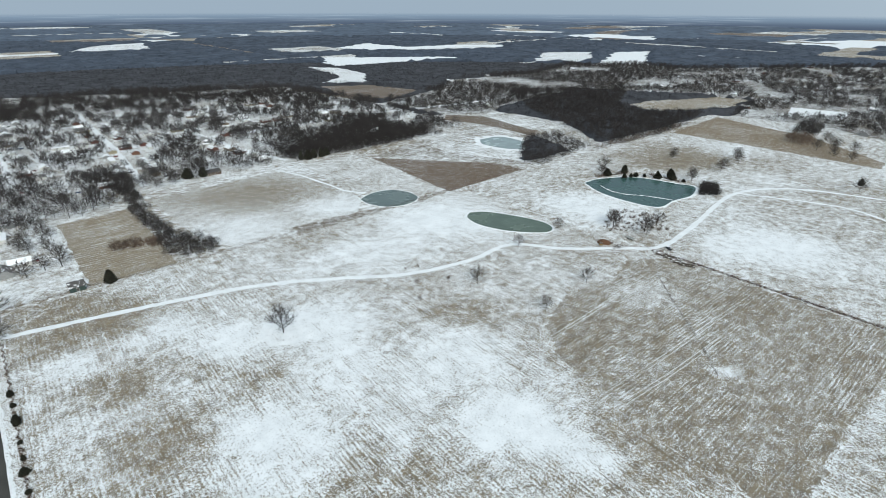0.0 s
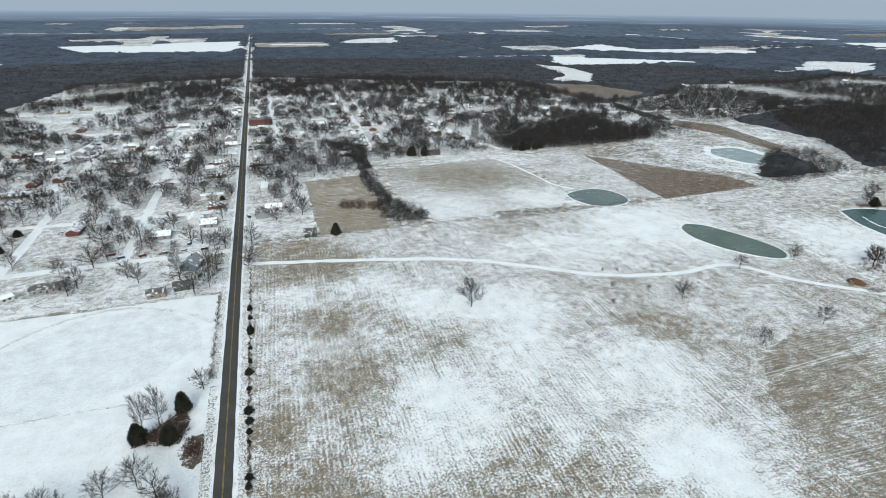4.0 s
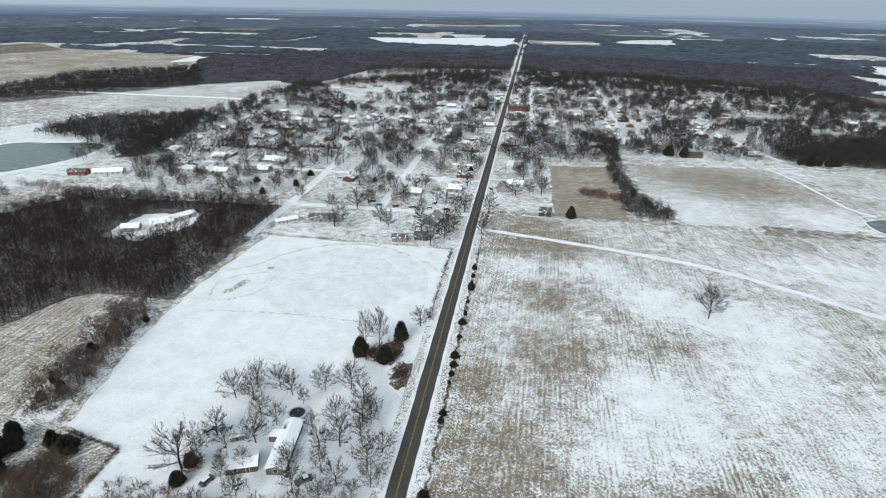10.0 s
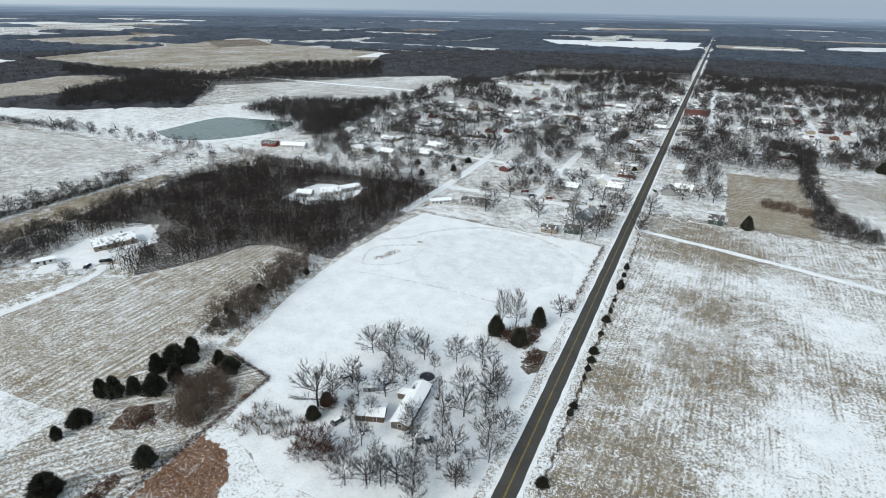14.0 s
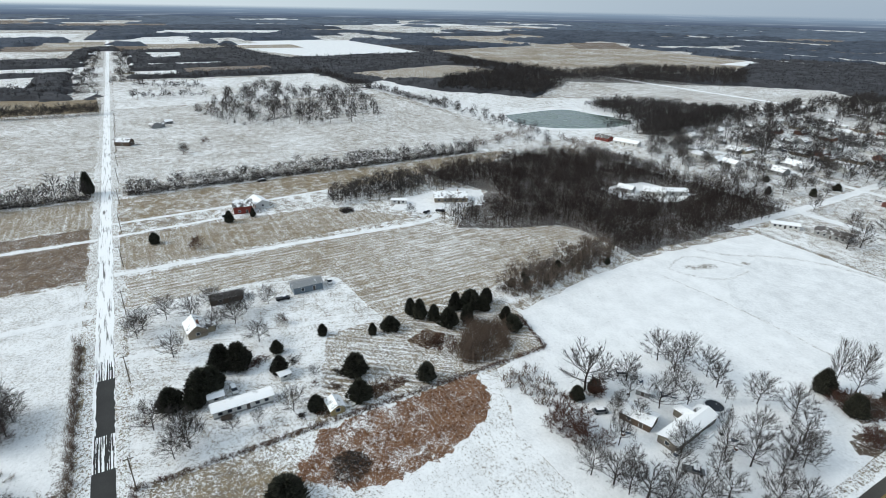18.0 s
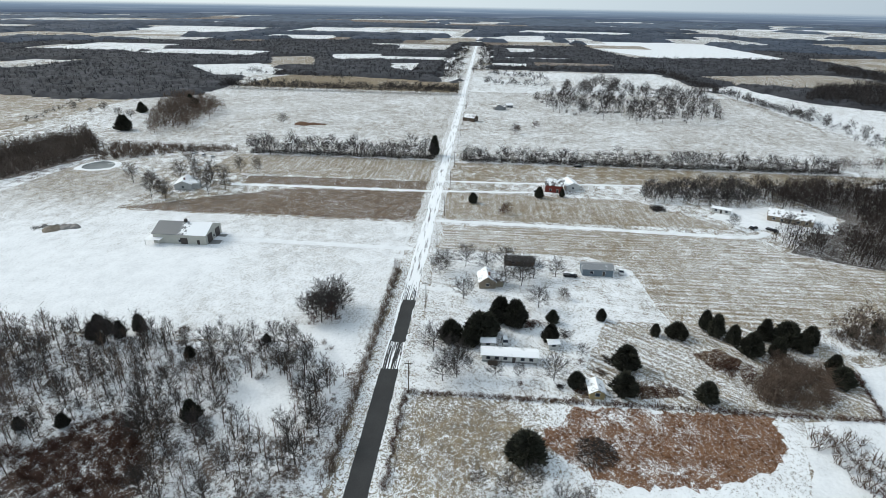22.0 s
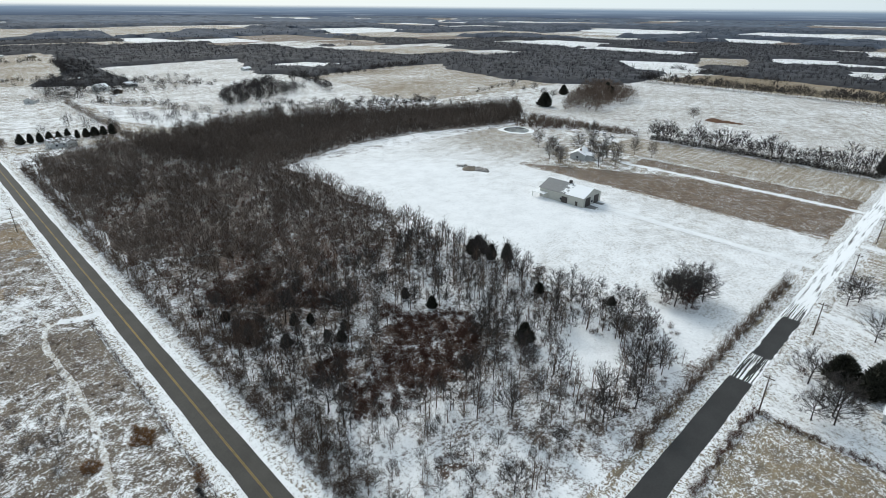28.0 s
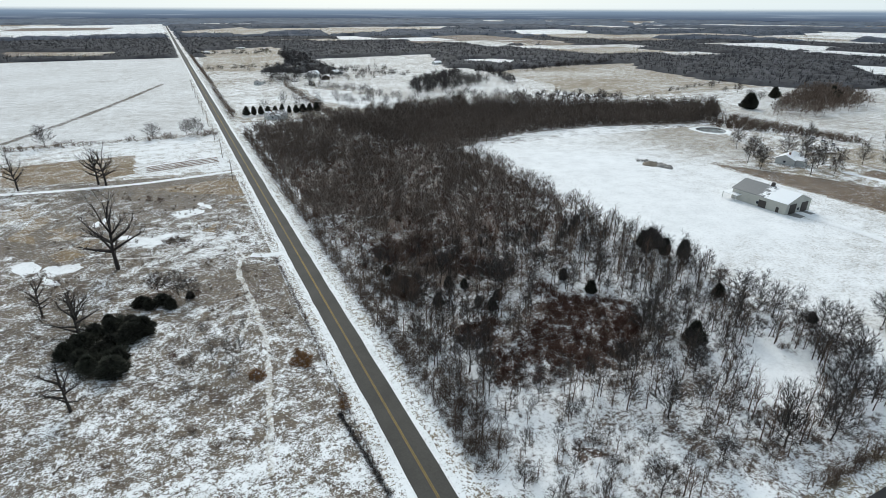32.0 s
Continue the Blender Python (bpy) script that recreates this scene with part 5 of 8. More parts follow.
stand("thicket", sown([(545, 468), (591, 451), (569, 383), (523, 377), (463, 368), (457, 393)], 4.5, 25, (), 0.85), 8, LOWER, M_CROWN, "dark brush between the ponds", "thicket")

# tree rows along the side road's fields
stand("tree_row", [(-338 + 5 * math.sin(y * 1.7), y) for y in np.arange(12, 262, 2.4)], 10, ROW_FORMS, M_CROWN, "row of leafless trees along a field edge", "tree row", 0.4)
stand("tree_row", [(-341 + 5 * math.sin(y * 1.3), y) for y in np.arange(-140, -8, 2.6)], 13, ROW_FORMS, M_CROWN, "row of tall leafless trees", "tree row", 0.35)
stand("tree_row", [(-641 + 3 * math.sin(y), y) for y in np.arange(-300, -6, 3.4)], 12, DISTANT, M_CROWN, "distant row of field trees", "tree row", 0.3)
stand("woodland", sown([(-345, 262), (-345, 345), (-405, 330), (-650, 328), (-900, 303), (-900, 325), (-740, 342), (-600, 345), (-430, 358), (-320, 350)], 11, 23, (), 0.7), 8.5, ROW_FORMS, M_CROWN, "belt of leafless woodland", "woodland")
stand("woodland", sown([(-384, -243), (-405, -222), (-458, -224), (-490, -230), (-560, -300), (-520, -300), (-470, -285), (-420, -262)], 7.0, 24), 12, ROW_FORMS, M_TWIG_WOOD, "dark cedar and oak copse", "woodland")
plant("cedar", -350, -9, 14, 0.6)
stand("woodland", sown([(-594, 74), (-716, 131), (-806, 192), (-707, 215), (-698, 307), (-500, 247), (-485, 176), (-516, 108)], 12, 22, (), 0.62), 14, ROW_FORMS, M_CROWN, "open copse of old trees in the meadow", "woodland")
stand("thicket", sown([(-594, 74), (-716, 131), (-806, 192), (-698, 307), (-500, 247), (-516, 108)], 11, 220, (), 0.35), 4, FINE_BUSH, M_CROWN, "brush below the old meadow trees", "thicket", 0.5)
grove([(-742, 460), (-796, 570), (-778, 648), (-634, 622), (-548, 491), (-599, 465), (-656, 407)], 7, 12, DISTANT, "dark wood belt west of the pond", 33)
grove([(-1070, 661), (-911, 691), (-745, 729), (-780, 934), (-634, 1083), (-506, 876), (-595, 745), (-664, 651), (-977, 604)], 9, 12, DISTANT, "belt of woods before the prairie", 35)
grove([(-199, -519), (-240, -565), (-275, -580), (-286, -500), (-250, -472), (-200, -453), (-172, -447)], 6.5, 10, ROW_FORMS, "leafless field copse", 30)
stand("tree_row", sown([(-152, -1007), (-191, -983), (-152, -751), (-120, -733)], 8, 36, (), 0.8) + sown([(-60, -760), (-230, -720), (-240, -600), (-80, -560)], 17, 37, (), 0.5), 9, DISTANT, M_CROWN, "trees round the south farm", "tree row")
plants("oak", [(-465, -364), (-455, -340), (-441, -293), (-470, -338), (-450, -310)], 8, 0.2)
stand("tree_row", [p for p in sown([(-760, -48), (-1000, -50), (-1500, -32), (-1500, 36), (-1200, 42), (-930, 38)], 14, 38, (), 0.75) if abs(p[1]) > 12], 10, DISTANT, M_CROWN, "trees of the farms along the side road", "tree row", 0.35)
plants("cedar", [(-500, -262), (-515, -275), (-395, -270), (-470, -300)], 11, 0.15)
plants("cedar", [(-250, 21)], 5.5, 0.1, 1.3)
plants("cedar", [(-263, 58), (-266, 71)], 6.0, 0.15, 0.85)
stand("brush", sown([(-252, 116), (-256, 122), (-249, 124), (-246, 118)], 1.4, 93), 2.4, FINE_BUSH, M_CROWN, "heap of dark brush at the lane end", "brush", 0.4)
plants("shrub", [(-233, 37), (-453, 71), (-236, 39), (-430, 54)], 6, 0.2, 1.1)
plants("oak", [(-426, 52), (-228, 150), (-226, 175), (-436, -150)], 9)
plants("tall", [(-260, -178), (-239, -155), (-238, -148), (-234, -144), (-301, -163), (-259, -131), (-268, -127), (-289, -126), (-289, -115), (-254, -120), (-246, -126)], 13, 0.2, group="farmyard trees")
plants("tall", [(-250, -160), (-266, -152), (-272, -136), (-280, -150), (-262, -140)], 12, 0.2, group="farmyard trees")
stand("hedge", sown([(-300, -232), (-345, -245), (-350, -160), (-340, -150), (-330, -190)], 4, 25), 5, BUSHY, M_TWIG_WOOD, "hedge behind the farmyard", "hedge")

# the weedy pasture south-east
plant("gnarled", 52, -153, 26, 0.85, "big half-dead oak with crooked bare limbs")
plants("gnarled", [(96, -260), (65, -256), (62, -253)], 20, 0.1, 0.8)
plants("gnarled", [(60, -124), (68, -129), (57, -84)], 12.5, 0.15, 0.8)
plants("oak", [(33, -123), (41, -130), (36, -127)], 7.5, 0.15, 0.9)
plants("thin", [(26, -98), (27, -92), (26, -86), (22, -98), (30, -89), (36, -87), (27, -80), (34, -86), (24, -90), (29, -95), (31, -100), (36, -78)], 6.5, 0.3, 1.1)
plants("cedar", [(47, -114), (51, -111), (47, -108), (53, -104), (49, -99), (55, -114), (57, -108), (52, -117), (59, -112), (60, -105), (50, -94), (55, -98), (46, -111), (44, -109), (57, -102), (51, -106)], 3.6, 0.4, 1.5, "ragged spreading juniper in the weeds")
plants("gnarled", [(58, -112)], 16, 0.1, 1.1, "half-dead tree standing among junipers")
stand("juniper_scrub", sown([(44, -111), (46, -118), (54, -119), (62, -113), (62, -104), (56, -95), (49, -92), (47, -101)], 1.7, 133, (), 0.9), 2.7, FINE_BUSH, M_CEDAR, "ragged dark juniper scrub in the weeds", "juniper scrub", 0.6)
plants("cedar", [(43, -122), (40, -124), (38, -120), (45, -125)], 2.6, 0.2, 1.6, "low dark juniper in the weeds")
plants("cedar", [(33, -124)], 2.4, 0.2, 1.2)
plants("shrub", [(38, -93), (44, -220), (40, -215), (31, -123)], 2.4, 0.2, 1.3)
stand("brush", patchy(sown([(9, -60), (9, -235), (70, -235), (70, -60)], 2.6, 129, (), 0.8), 0.28, 0.55), 1.0, FINE_BUSH, M_TWIG_WOOD, "grey dead weeds in drifts over the pasture", "weeds", 0.5)
stand("brush", sown([(40, -170), (35, -173), (31, -167), (36, -166)], 1.1, 130) + sown([(47, -139), (43, -143), (36, -139), (40, -133)], 1.6, 131) + sown([(27, -148), (20, -145), (11, -129), (11, -121), (22, -135)], 2.6, 132, (), 0.5), 1.2, FINE_BUSH, M_TWIG_WOOD, "dark tangle of dead brush", "brush", 0.5)
stand("weed_tufts", sown([(15, -81), (12, -86), (9, -81), (11, -77)], 0.55, 26) + sown([(24, -80), (22, -83), (19.5, -79), (22, -76.5)], 0.55, 27) + sown([(6.5, -60), (8.5, -60), (8, -66), (6, -66)], 0.6, 28), 0.9, FINE_BUSH,
      plain("rust_tufts", (0.24, 0.125, 0.052), 0.95, 0.4, 0.3), "clumps of rust-brown dead grass", "weeds", 0.4)
stand("weed_tufts", sown([(9, -40), (9, -240), (120, -260), (120, -40)], 7.5, 29, (), 0.5), 1.1, BUSHY, M_TWIG_WOOD, "dead weeds standing in the pasture", "weeds", 0.6)
stand("weed_tufts", [(9 + -0.0333333 * k, -60 + 0.383333 * k) for k in range(60)], 1.1, FINE_BUSH, M_CROWN, "line of dark weeds along the pasture fence", "weeds", 0.5)
stand("hedge", [(x, -349 + 3 * math.sin(x)) for x in np.arange(8, 240, 2.2)], 3.2, BUSHY, M_TWIG_WOOD, "brushy fence line across the fields", "hedge", 0.7)
plants("oak", [(43, -350), (24, -350), (18, -348), (99, -351), (130, -352), (165, -356)], 12, 0.15)
plants("cedar", [(-20 - 5.2 * k, -411 + 0.5 * k) for k in range(11)], 6.5, 0.15, 0.75, "planted cedar in a windbreak row", "windbreak cedars")
stand("hedge", [(-78 + 0.05 * k, -563 + 3 * k) for k in range(66)], 6, LOWER, M_TWIG_WOOD, "field hedge", "hedge", 0.5)
stand("hedge", [(-9.5, y) for y in np.arange(-560, -400, 2.4)] + [(-11, y) for y in np.arange(-1000, -580, 3.4)], 5, LOWER, M_TWIG_WOOD, "roadside brush", "hedge", 0.5)
stand("tree_row", sown([(-60, -480), (-120, -440), (-70, -400), (-30, -425)], 12, 31, (), 0.6) + sown([(-90, -760), (-180, -760), (-150, -590), (-60, -570)], 9, 32, (), 0.8) + sown([(-100, -470), (-150, -470), (-175, -400), (-95, -405)], 10, 35, (), 0.8), 9, LOWER, M_CROWN, "farmyard trees", "tree row")

stand("hedge", [(-338 + 3 * math.sin(y * 2.1), y) for y in np.arange(12, 262, 1.3)] + [(-341 + 3 * math.sin(y * 2.3), y) for y in np.arange(-140, -8, 1.3)], 4.2, FINE_BUSH, M_CROWN, "dark brush under the field tree rows", "hedge", 0.4)
stand("tree_row", [(x, 351 + 5 * math.sin(x)) for x in np.arange(-560, -345, 8.0)], 10, ROW_FORMS, M_CROWN, "tree row below the pond dam", "tree row", 0.4)
grove([(-350, 480), (-470, 505), (-460, 580), (-345, 640), (-330, 560), (-300, 470), (-330, 440)], 5.5, 11, DISTANT, "leafless wood between pond and town", 34)
stand("hedge", [(8.2 + 0.5 * math.sin(y), y) for y in np.arange(118, 332, 0.5)], 0.9, BUSHY, M_TWIG_WOOD, "grey weeds along the east verge ditch", "hedge", 0.6)
stand("tree_row", [(-345 - 0.9 * k, 262 + 3 * k) for k in range(30)] + [(-250 - 3 * k, 345 + 0.3 * k) for k in range(30)], 8, LOWER, M_TWIG_WOOD, "trees along the back lane", "tree row", 0.4)

for a, b, h in (((-315, -586), (-409, -592), 9), ((-409, -592), (-574, -637), 9), ((-236, -536), (-304, -605), 9), ((-335, -589), (-301, -477), 9), ((-200, -436), (-330, -346), 7), ((-184, -400), (-330, -346), 9), ((-408, -367), (-531, -400), 4),
                ((-140, -1030), (-14, -1030), 8), ((-120, -778), (-14, -765), 6), ((-96, -547), (-145, -481), 7), ((-164, -669), (-228, -595), 8), ((360, -380), (420, -1000), 8), ((-643, -298), (-638, -5), 9), ((-800, -330), (-745, -165), 8),
                ((-882, 4), (-919, 82), 9), ((-919, 82), (-924, 310), 8), ((-845, 30), (-790, 118), 9), ((-740, 25), (-715, 110), 9), ((-914, 310), (-724, 322), 9), ((-724, 322), (-516, 340), 9), ((-858, -13), (-844, -116), 9), ((-786, -12), (-808, -111), 7), ((-656, -10), (-669, -93), 8)):
    n = int(math.hypot(b[0] - a[0], b[1] - a[1]) / 3)
    rng = random.Random(n)
    stand("tree_row", [(a[0] + (b[0] - a[0]) * k / n + rng.uniform(-3, 3), a[1] + (b[1] - a[1]) * k / n + rng.uniform(-3, 3)) for k in range(n) if rng.random() < 0.8], h, DISTANT, M_CROWN, "leafless hedgerow trees between far fields", "tree row", 0.45)

# ---- distant woods: a rough canopy over all that is not field, town or meadow ----
def in_poly(X, Y, poly):
    hit = np.zeros(X.shape, bool)
    for (x0, y0), (x1, y1) in zip(poly, poly[1:] + poly[:1]):
        if y0 != y1:
            hit ^= ((y0 > Y) != (y1 > Y)) & (X < (x1 - x0) * (Y - y0) / (y1 - y0) + x0)
    return hit


TREELESS = []


def clearing(outline, material=None, label="far field white with snow"):
    """Land without trees; with a material, a field lies there."""
    TREELESS.append(outline)
    if material:
        sheet("field", outline, 0.02, material, label, "field", len(TREELESS), 25, 3)


FAR_TAN, FAR_BROWN = snowy("far_tan_grass", STRAW, TAN, 0.3, 0.25, speck=0.6, amp=0.8), snowy("far_ploughland", (0.11, 0.075, 0.05), (0.2, 0.145, 0.1), 0.12, 0.25, speck=0.6, amp=0.7)
FAR_SCRUB = snowy("far_brown_scrub", (0.075, 0.062, 0.05), (0.2, 0.16, 0.12), 0.38, 0.25, speck=0.7, amp=1.2, lumps=0.05)
FAR_MIXED = snowy("far_scrubland", (0.09, 0.075, 0.06), TAN, 0.52, 0.25, speck=0.7, amp=1.2, lumps=0.05)
FAR_PALE = snowy("far_thin_snow", GREY, TAN, 0.74, 0.25, speck=0.6, amp=0.8)
TAN_LABEL, BROWN_LABEL, THIN_LABEL = "far tan field thinly dusted with snow", "far brown ploughed field", "far field under thin patchy snow"
# open land round the crossroads, the town and the meadows to the west
clearing([(-360, 330), (-350, 640), (-330, 1000), (-300, 1230), (8, 1290), (357, 1150), (520, 1090), (560, 800), (545, 560), (460, 395), (890, 392), (940, 240), (800, 20), (430, 20), (430, -1010), (-12, -1010), (-12, -380), (-300, -235), (-340, 0)])
clearing([(-300, -240), (-560, -310), (-645, -300), (-790, -325), (-744, -12), (-930, 0), (-924, 312), (-724, 322), (-516, 345), (-330, 345)])
clearing([(-340, 335), (-345, 640), (-480, 630), (-545, 490), (-600, 462), (-652, 405), (-790, 378), (-760, 322), (-516, 338)], FAR_PALE, "thin snow round the town pond")
clearing([(-800, 640), (-640, 600), (-540, 480), (-340, 600), (-340, 700), (-720, 705), (-800, 665)])
clearing([(-720, 690), (-480, 630), (-340, 690), (-330, 910), (-420, 970), (-560, 840), (-730, 780)])
# south and south-west
for outline in ([(-334, -600), (-443, -634), (-524, -638), (-625, -627), (-558, -557), (-536, -423), (-547, -355), (-580, -305), (-380, -240), (-337, -371), (-316, -450)], [(-12, -554), (-83, -535), (-82, -435), (-15, -396)],
                [(-179, -894), (-408, -919), (-314, -648), (-228, -595), (-164, -669)], [(-14, -1003), (-152, -1007), (-132, -806), (-80, -723), (-14, -700)], [(-14, -700), (-80, -723), (-164, -669), (-228, -595), (-150, -480), (-167, -388), (-14, -560)]):
    clearing(outline)
for outline in ([(-374, -782), (-455, -791), (-502, -714), (-408, -682), (-367, -751)], [(-188, -441), (-274, -440), (-316, -420), (-340, -348), (-258, -350), (-180, -402)], [(-96, -547), (-145, -481), (-167, -388), (-108, -403), (-88, -457)], [(-883, -481), (-943, -366), (-819, -268), (-728, -343)]):
    clearing(outline, FAR_PALE, THIN_LABEL)
for outline in ([(-33, -1149), (-189, -1256), (-169, -1095), (-23, -1062)], [(-14, -2232), (-298, -2705), (-346, -1949), (-210, -1778), (-41, -1872)], [(-560, -2350), (-804, -2300), (-654, -1782), (-410, -1666)],
                [(-693, -1154), (-910, -1236), (-901, -1147), (-709, -1055)], [(-1039, -1646), (-1285, -1673), (-1346, -1314), (-1121, -1220), (-959, -1239)], [(-809, -741), (-955, -690), (-894, -659), (-788, -709)]):
    clearing(outline, FAR_TAN, TAN_LABEL)
clearing([(-791, -314), (-792, -171), (-744, -19), (-690, -15), (-673, -141), (-697, -266)])
clearing([(14, -1850), (14, -3400), (700, -3000), (420, -1790)], FAR_PALE, THIN_LABEL)
clearing([(-35, -1169), (-195, -1193), (-133, -817), (-14, -751)], FAR_TAN, TAN_LABEL)
clearing([(-13, -545), (-42, -563), (-76, -452), (-17, -411)], FAR_MIXED, "grey farm lot behind the windbreak")
clearing([(-160, -560), (-290, -700), (-350, -650), (-345, -470), (-300, -395), (-184, -400), (-126, -493)], MEADOW, "thin snow over a pasture beside a copse")
clearing([(300, -1276), (132, -1205), (120, -1034), (265, -1097)], FAR_BROWN, BROWN_LABEL)
# west
for outline in ([(-1526, -207), (-1709, -231), (-1686, -62), (-1512, -45)], [(-1667, 12), (-1655, 241), (-1492, 219), (-1475, 22)], [(-1080, 114), (-1071, 261), (-1001, 280), (-971, 112)], [(-1505, 1394), (-1435, 1552), (-1208, 1380), (-1242, 1201)]):
    clearing(outline, FAR_BROWN, BROWN_LABEL)
for outline in ([(-1829, 13), (-2073, 94), (-2119, 234), (-1704, 233), (-1706, 32)], [(-960, 20), (-1040, 24), (-1045, 108), (-960, 104)], [(-1120, 60), (-1180, 60), (-1180, 210), (-1120, 190)], [(-1050, -160), (-1130, -170), (-1140, -30), (-1060, -25)], [(-2200, 100), (-2600, 200), (-2500, 700), (-2150, 520)],
                [(-2065, -332), (-2377, -306), (-2310, -80), (-1980, -97)]):
    clearing(outline, FAR_PALE, THIN_LABEL)
for outline in ([(-850, -130), (-1000, -150), (-1010, -90), (-860, -85)], [(-1000, -260), (-1160, -300), (-1190, -190), (-1030, -180)], [(-1260, 80), (-1440, 70), (-1440, 150), (-1260, 140)]):
    clearing(outline, FAR_PALE, THIN_LABEL)
clearing([(-750, -14), (-745, -44), (-1000, -46), (-1250, -38), (-1500, -28), (-1500, 32), (-1200, 38), (-930, 34), (-930, 8)], FAR_MIXED, "patchy snow round the farms along the side road")
clearing([(-880, -330), (-1060, -400), (-1100, -320), (-900, -250)], FAR_TAN, TAN_LABEL)
clearing([(-899, 350), (-969, 590), (-924, 651), (-796, 628), (-754, 469), (-788, 381)])
clearing([(-1190, 330), (-1230, 700), (-1840, 700), (-1810, 310), (-1480, 290)])
clearing([(-600, 983), (-740, 700), (-1310, 725), (-1500, 1480), (-780, 1345)])
clearing([(-768, 1186), (-798, 1343), (-733, 1324), (-723, 1217)], WHITE)
# north
for outline in ([(-656, 2290), (-33, 2522), (-18, 2023), (-456, 1911)], [(842, 2003), (1163, 1961), (1390, 2119), (1387, 1825), (1561, 1810), (1791, 1675), (1618, 1496), (1355, 1569), (1207, 1653), (1003, 1845)], [(906, 1613), (1216, 1418), (1275, 1271), (1119, 1303), (966, 1320), (789, 1329), (800, 1472)],
                [(1617, 1331), (1768, 1212), (1476, 1018), (1354, 1009), (1343, 1147)], [(1419, 978), (1816, 1174), (1948, 1102), (1501, 851)], [(1792, 1016), (1888, 968), (1975, 739), (1873, 724)], [(284, 2280), (450, 2615), (651, 2700), (569, 2196), (428, 2205)],
                [(2350, 1500), (2700, 1420), (2950, 1950), (2500, 2050)], [(2600, 700), (3400, 420), (3500, 800), (2800, 1050)]):
    clearing(outline, FAR_PALE if len(outline) == 5 else WHITE, THIN_LABEL if len(outline) == 5 else "far field white with snow")
for outline in ([(-647, 3313), (-677, 3815), (-34, 4385), (-34, 3660)], [(20, 2420), (300, 2430), (280, 2050), (20, 2050)], [(846, 944), (919, 948), (972, 841), (945, 748), (888, 722), (859, 851)]):
    clearing(outline, FAR_TAN, TAN_LABEL)
clearing([(572, 1052), (666, 1008), (707, 870), (604, 821), (548, 828), (543, 913)], FAR_BROWN, BROWN_LABEL)
clearing([(721, 1420), (789, 1329), (777, 1176), (678, 1021), (585, 1075), (690, 1161)], FAR_PALE, THIN_LABEL)
# the scattered farms and the second small town to the north-east
OPEN_NE = [(762, 876), (846, 960), (1100, 930), (1343, 1010), (1420, 975), (1500, 850), (1495, 760), (1156, 608), (1068, 482), (1000, 590), (930, 700), (893, 671), (760, 654), (625, 620), (560, 664), (560, 800)]
TOWN_NE = [(1495, 762), (1978, 411), (1500, 180), (882, 167), (921, 245), (902, 368), (1088, 400), (1068, 482), (1156, 608)]
clearing([(550, 660), (580, 664), (656, 633), (673, 501), (594, 377), (534, 385), (560, 467), (464, 396), (425, 483), (438, 557)], FAR_MIXED, "scrubby land by the pale pond")
clearing([(575, 650), (609, 599), (592, 485), (566, 467), (565, 565), (546, 623)], FAR_BROWN, "narrow brown field strip")
clearing(OPEN_NE, FAR_SCRUB, "far scrubby land under patchy snow")
clearing(TOWN_NE, FAR_SCRUB, "snowy lawns of a second small town")
clearing([(859, 527), (939, 522), (1071, 462), (1084, 403), (951, 390), (830, 458)], FAR_TAN, TAN_LABEL)
clearing([(1058, 335), (1071, 259), (995, 245), (973, 310)], WHITE)
rng = random.Random(77)
for count, a0, a1, r0, r1, w0, w1, d0, d1 in ((120, 0, 6.28, 2100, 4800, 80, 330, 60, 240), (75, 2.4, 5.2, 1800, 4600, 100, 400, 80, 280), (40, 2.9, 4.9, 1080, 1900, 60, 180, 45, 120), (80, 0.1, 2.3, 1500, 4700, 120, 400, 25, 75)):
    for k in range(count):
        a, r = rng.uniform(a0, a1), r0 + (r1 - r0) * rng.random() ** 0.8
        cx, cy, w, d, t = r * math.cos(a), r * math.sin(a), rng.uniform(w0, w1), rng.uniform(d0, d1), rng.choice((0.0, 0.03, 1.57, -0.04, 1.6))
        if abs(cx) < max(w, d) + 20:
            continue
        TREELESS.append([(cx + u * math.cos(t) - v * math.sin(t), cy + u * math.sin(t) + v * math.cos(t)) for u, v in ((-w, -d), (w, -d), (w, d), (-w, d))])
        if k % 3:
            sheet("field", TREELESS[-1], 0.02, (FAR_PALE, FAR_TAN, FAR_MIXED, FAR_BROWN)[k % 4], (THIN_LABEL, TAN_LABEL, "far scrubby land under patchy snow", BROWN_LABEL)[k % 4], "field", k, 200, 4)


def wooded(X, Y, r0, r1):
    """Which of the places lie under trees."""
    full = (np.hypot(X, Y) > r0) & (np.hypot(X, Y) < r1) & (np.abs(X) > 14)
    for poly in TREELESS:
        xs, ys = [p[0] for p in poly], [p[1] for p in poly]
        near = np.nonzero(full & (X > min(xs)) & (X < max(xs)) & (Y > min(ys)) & (Y < max(ys)))
        full[near] &= ~in_poly(X[near], Y[near], poly)
    return full


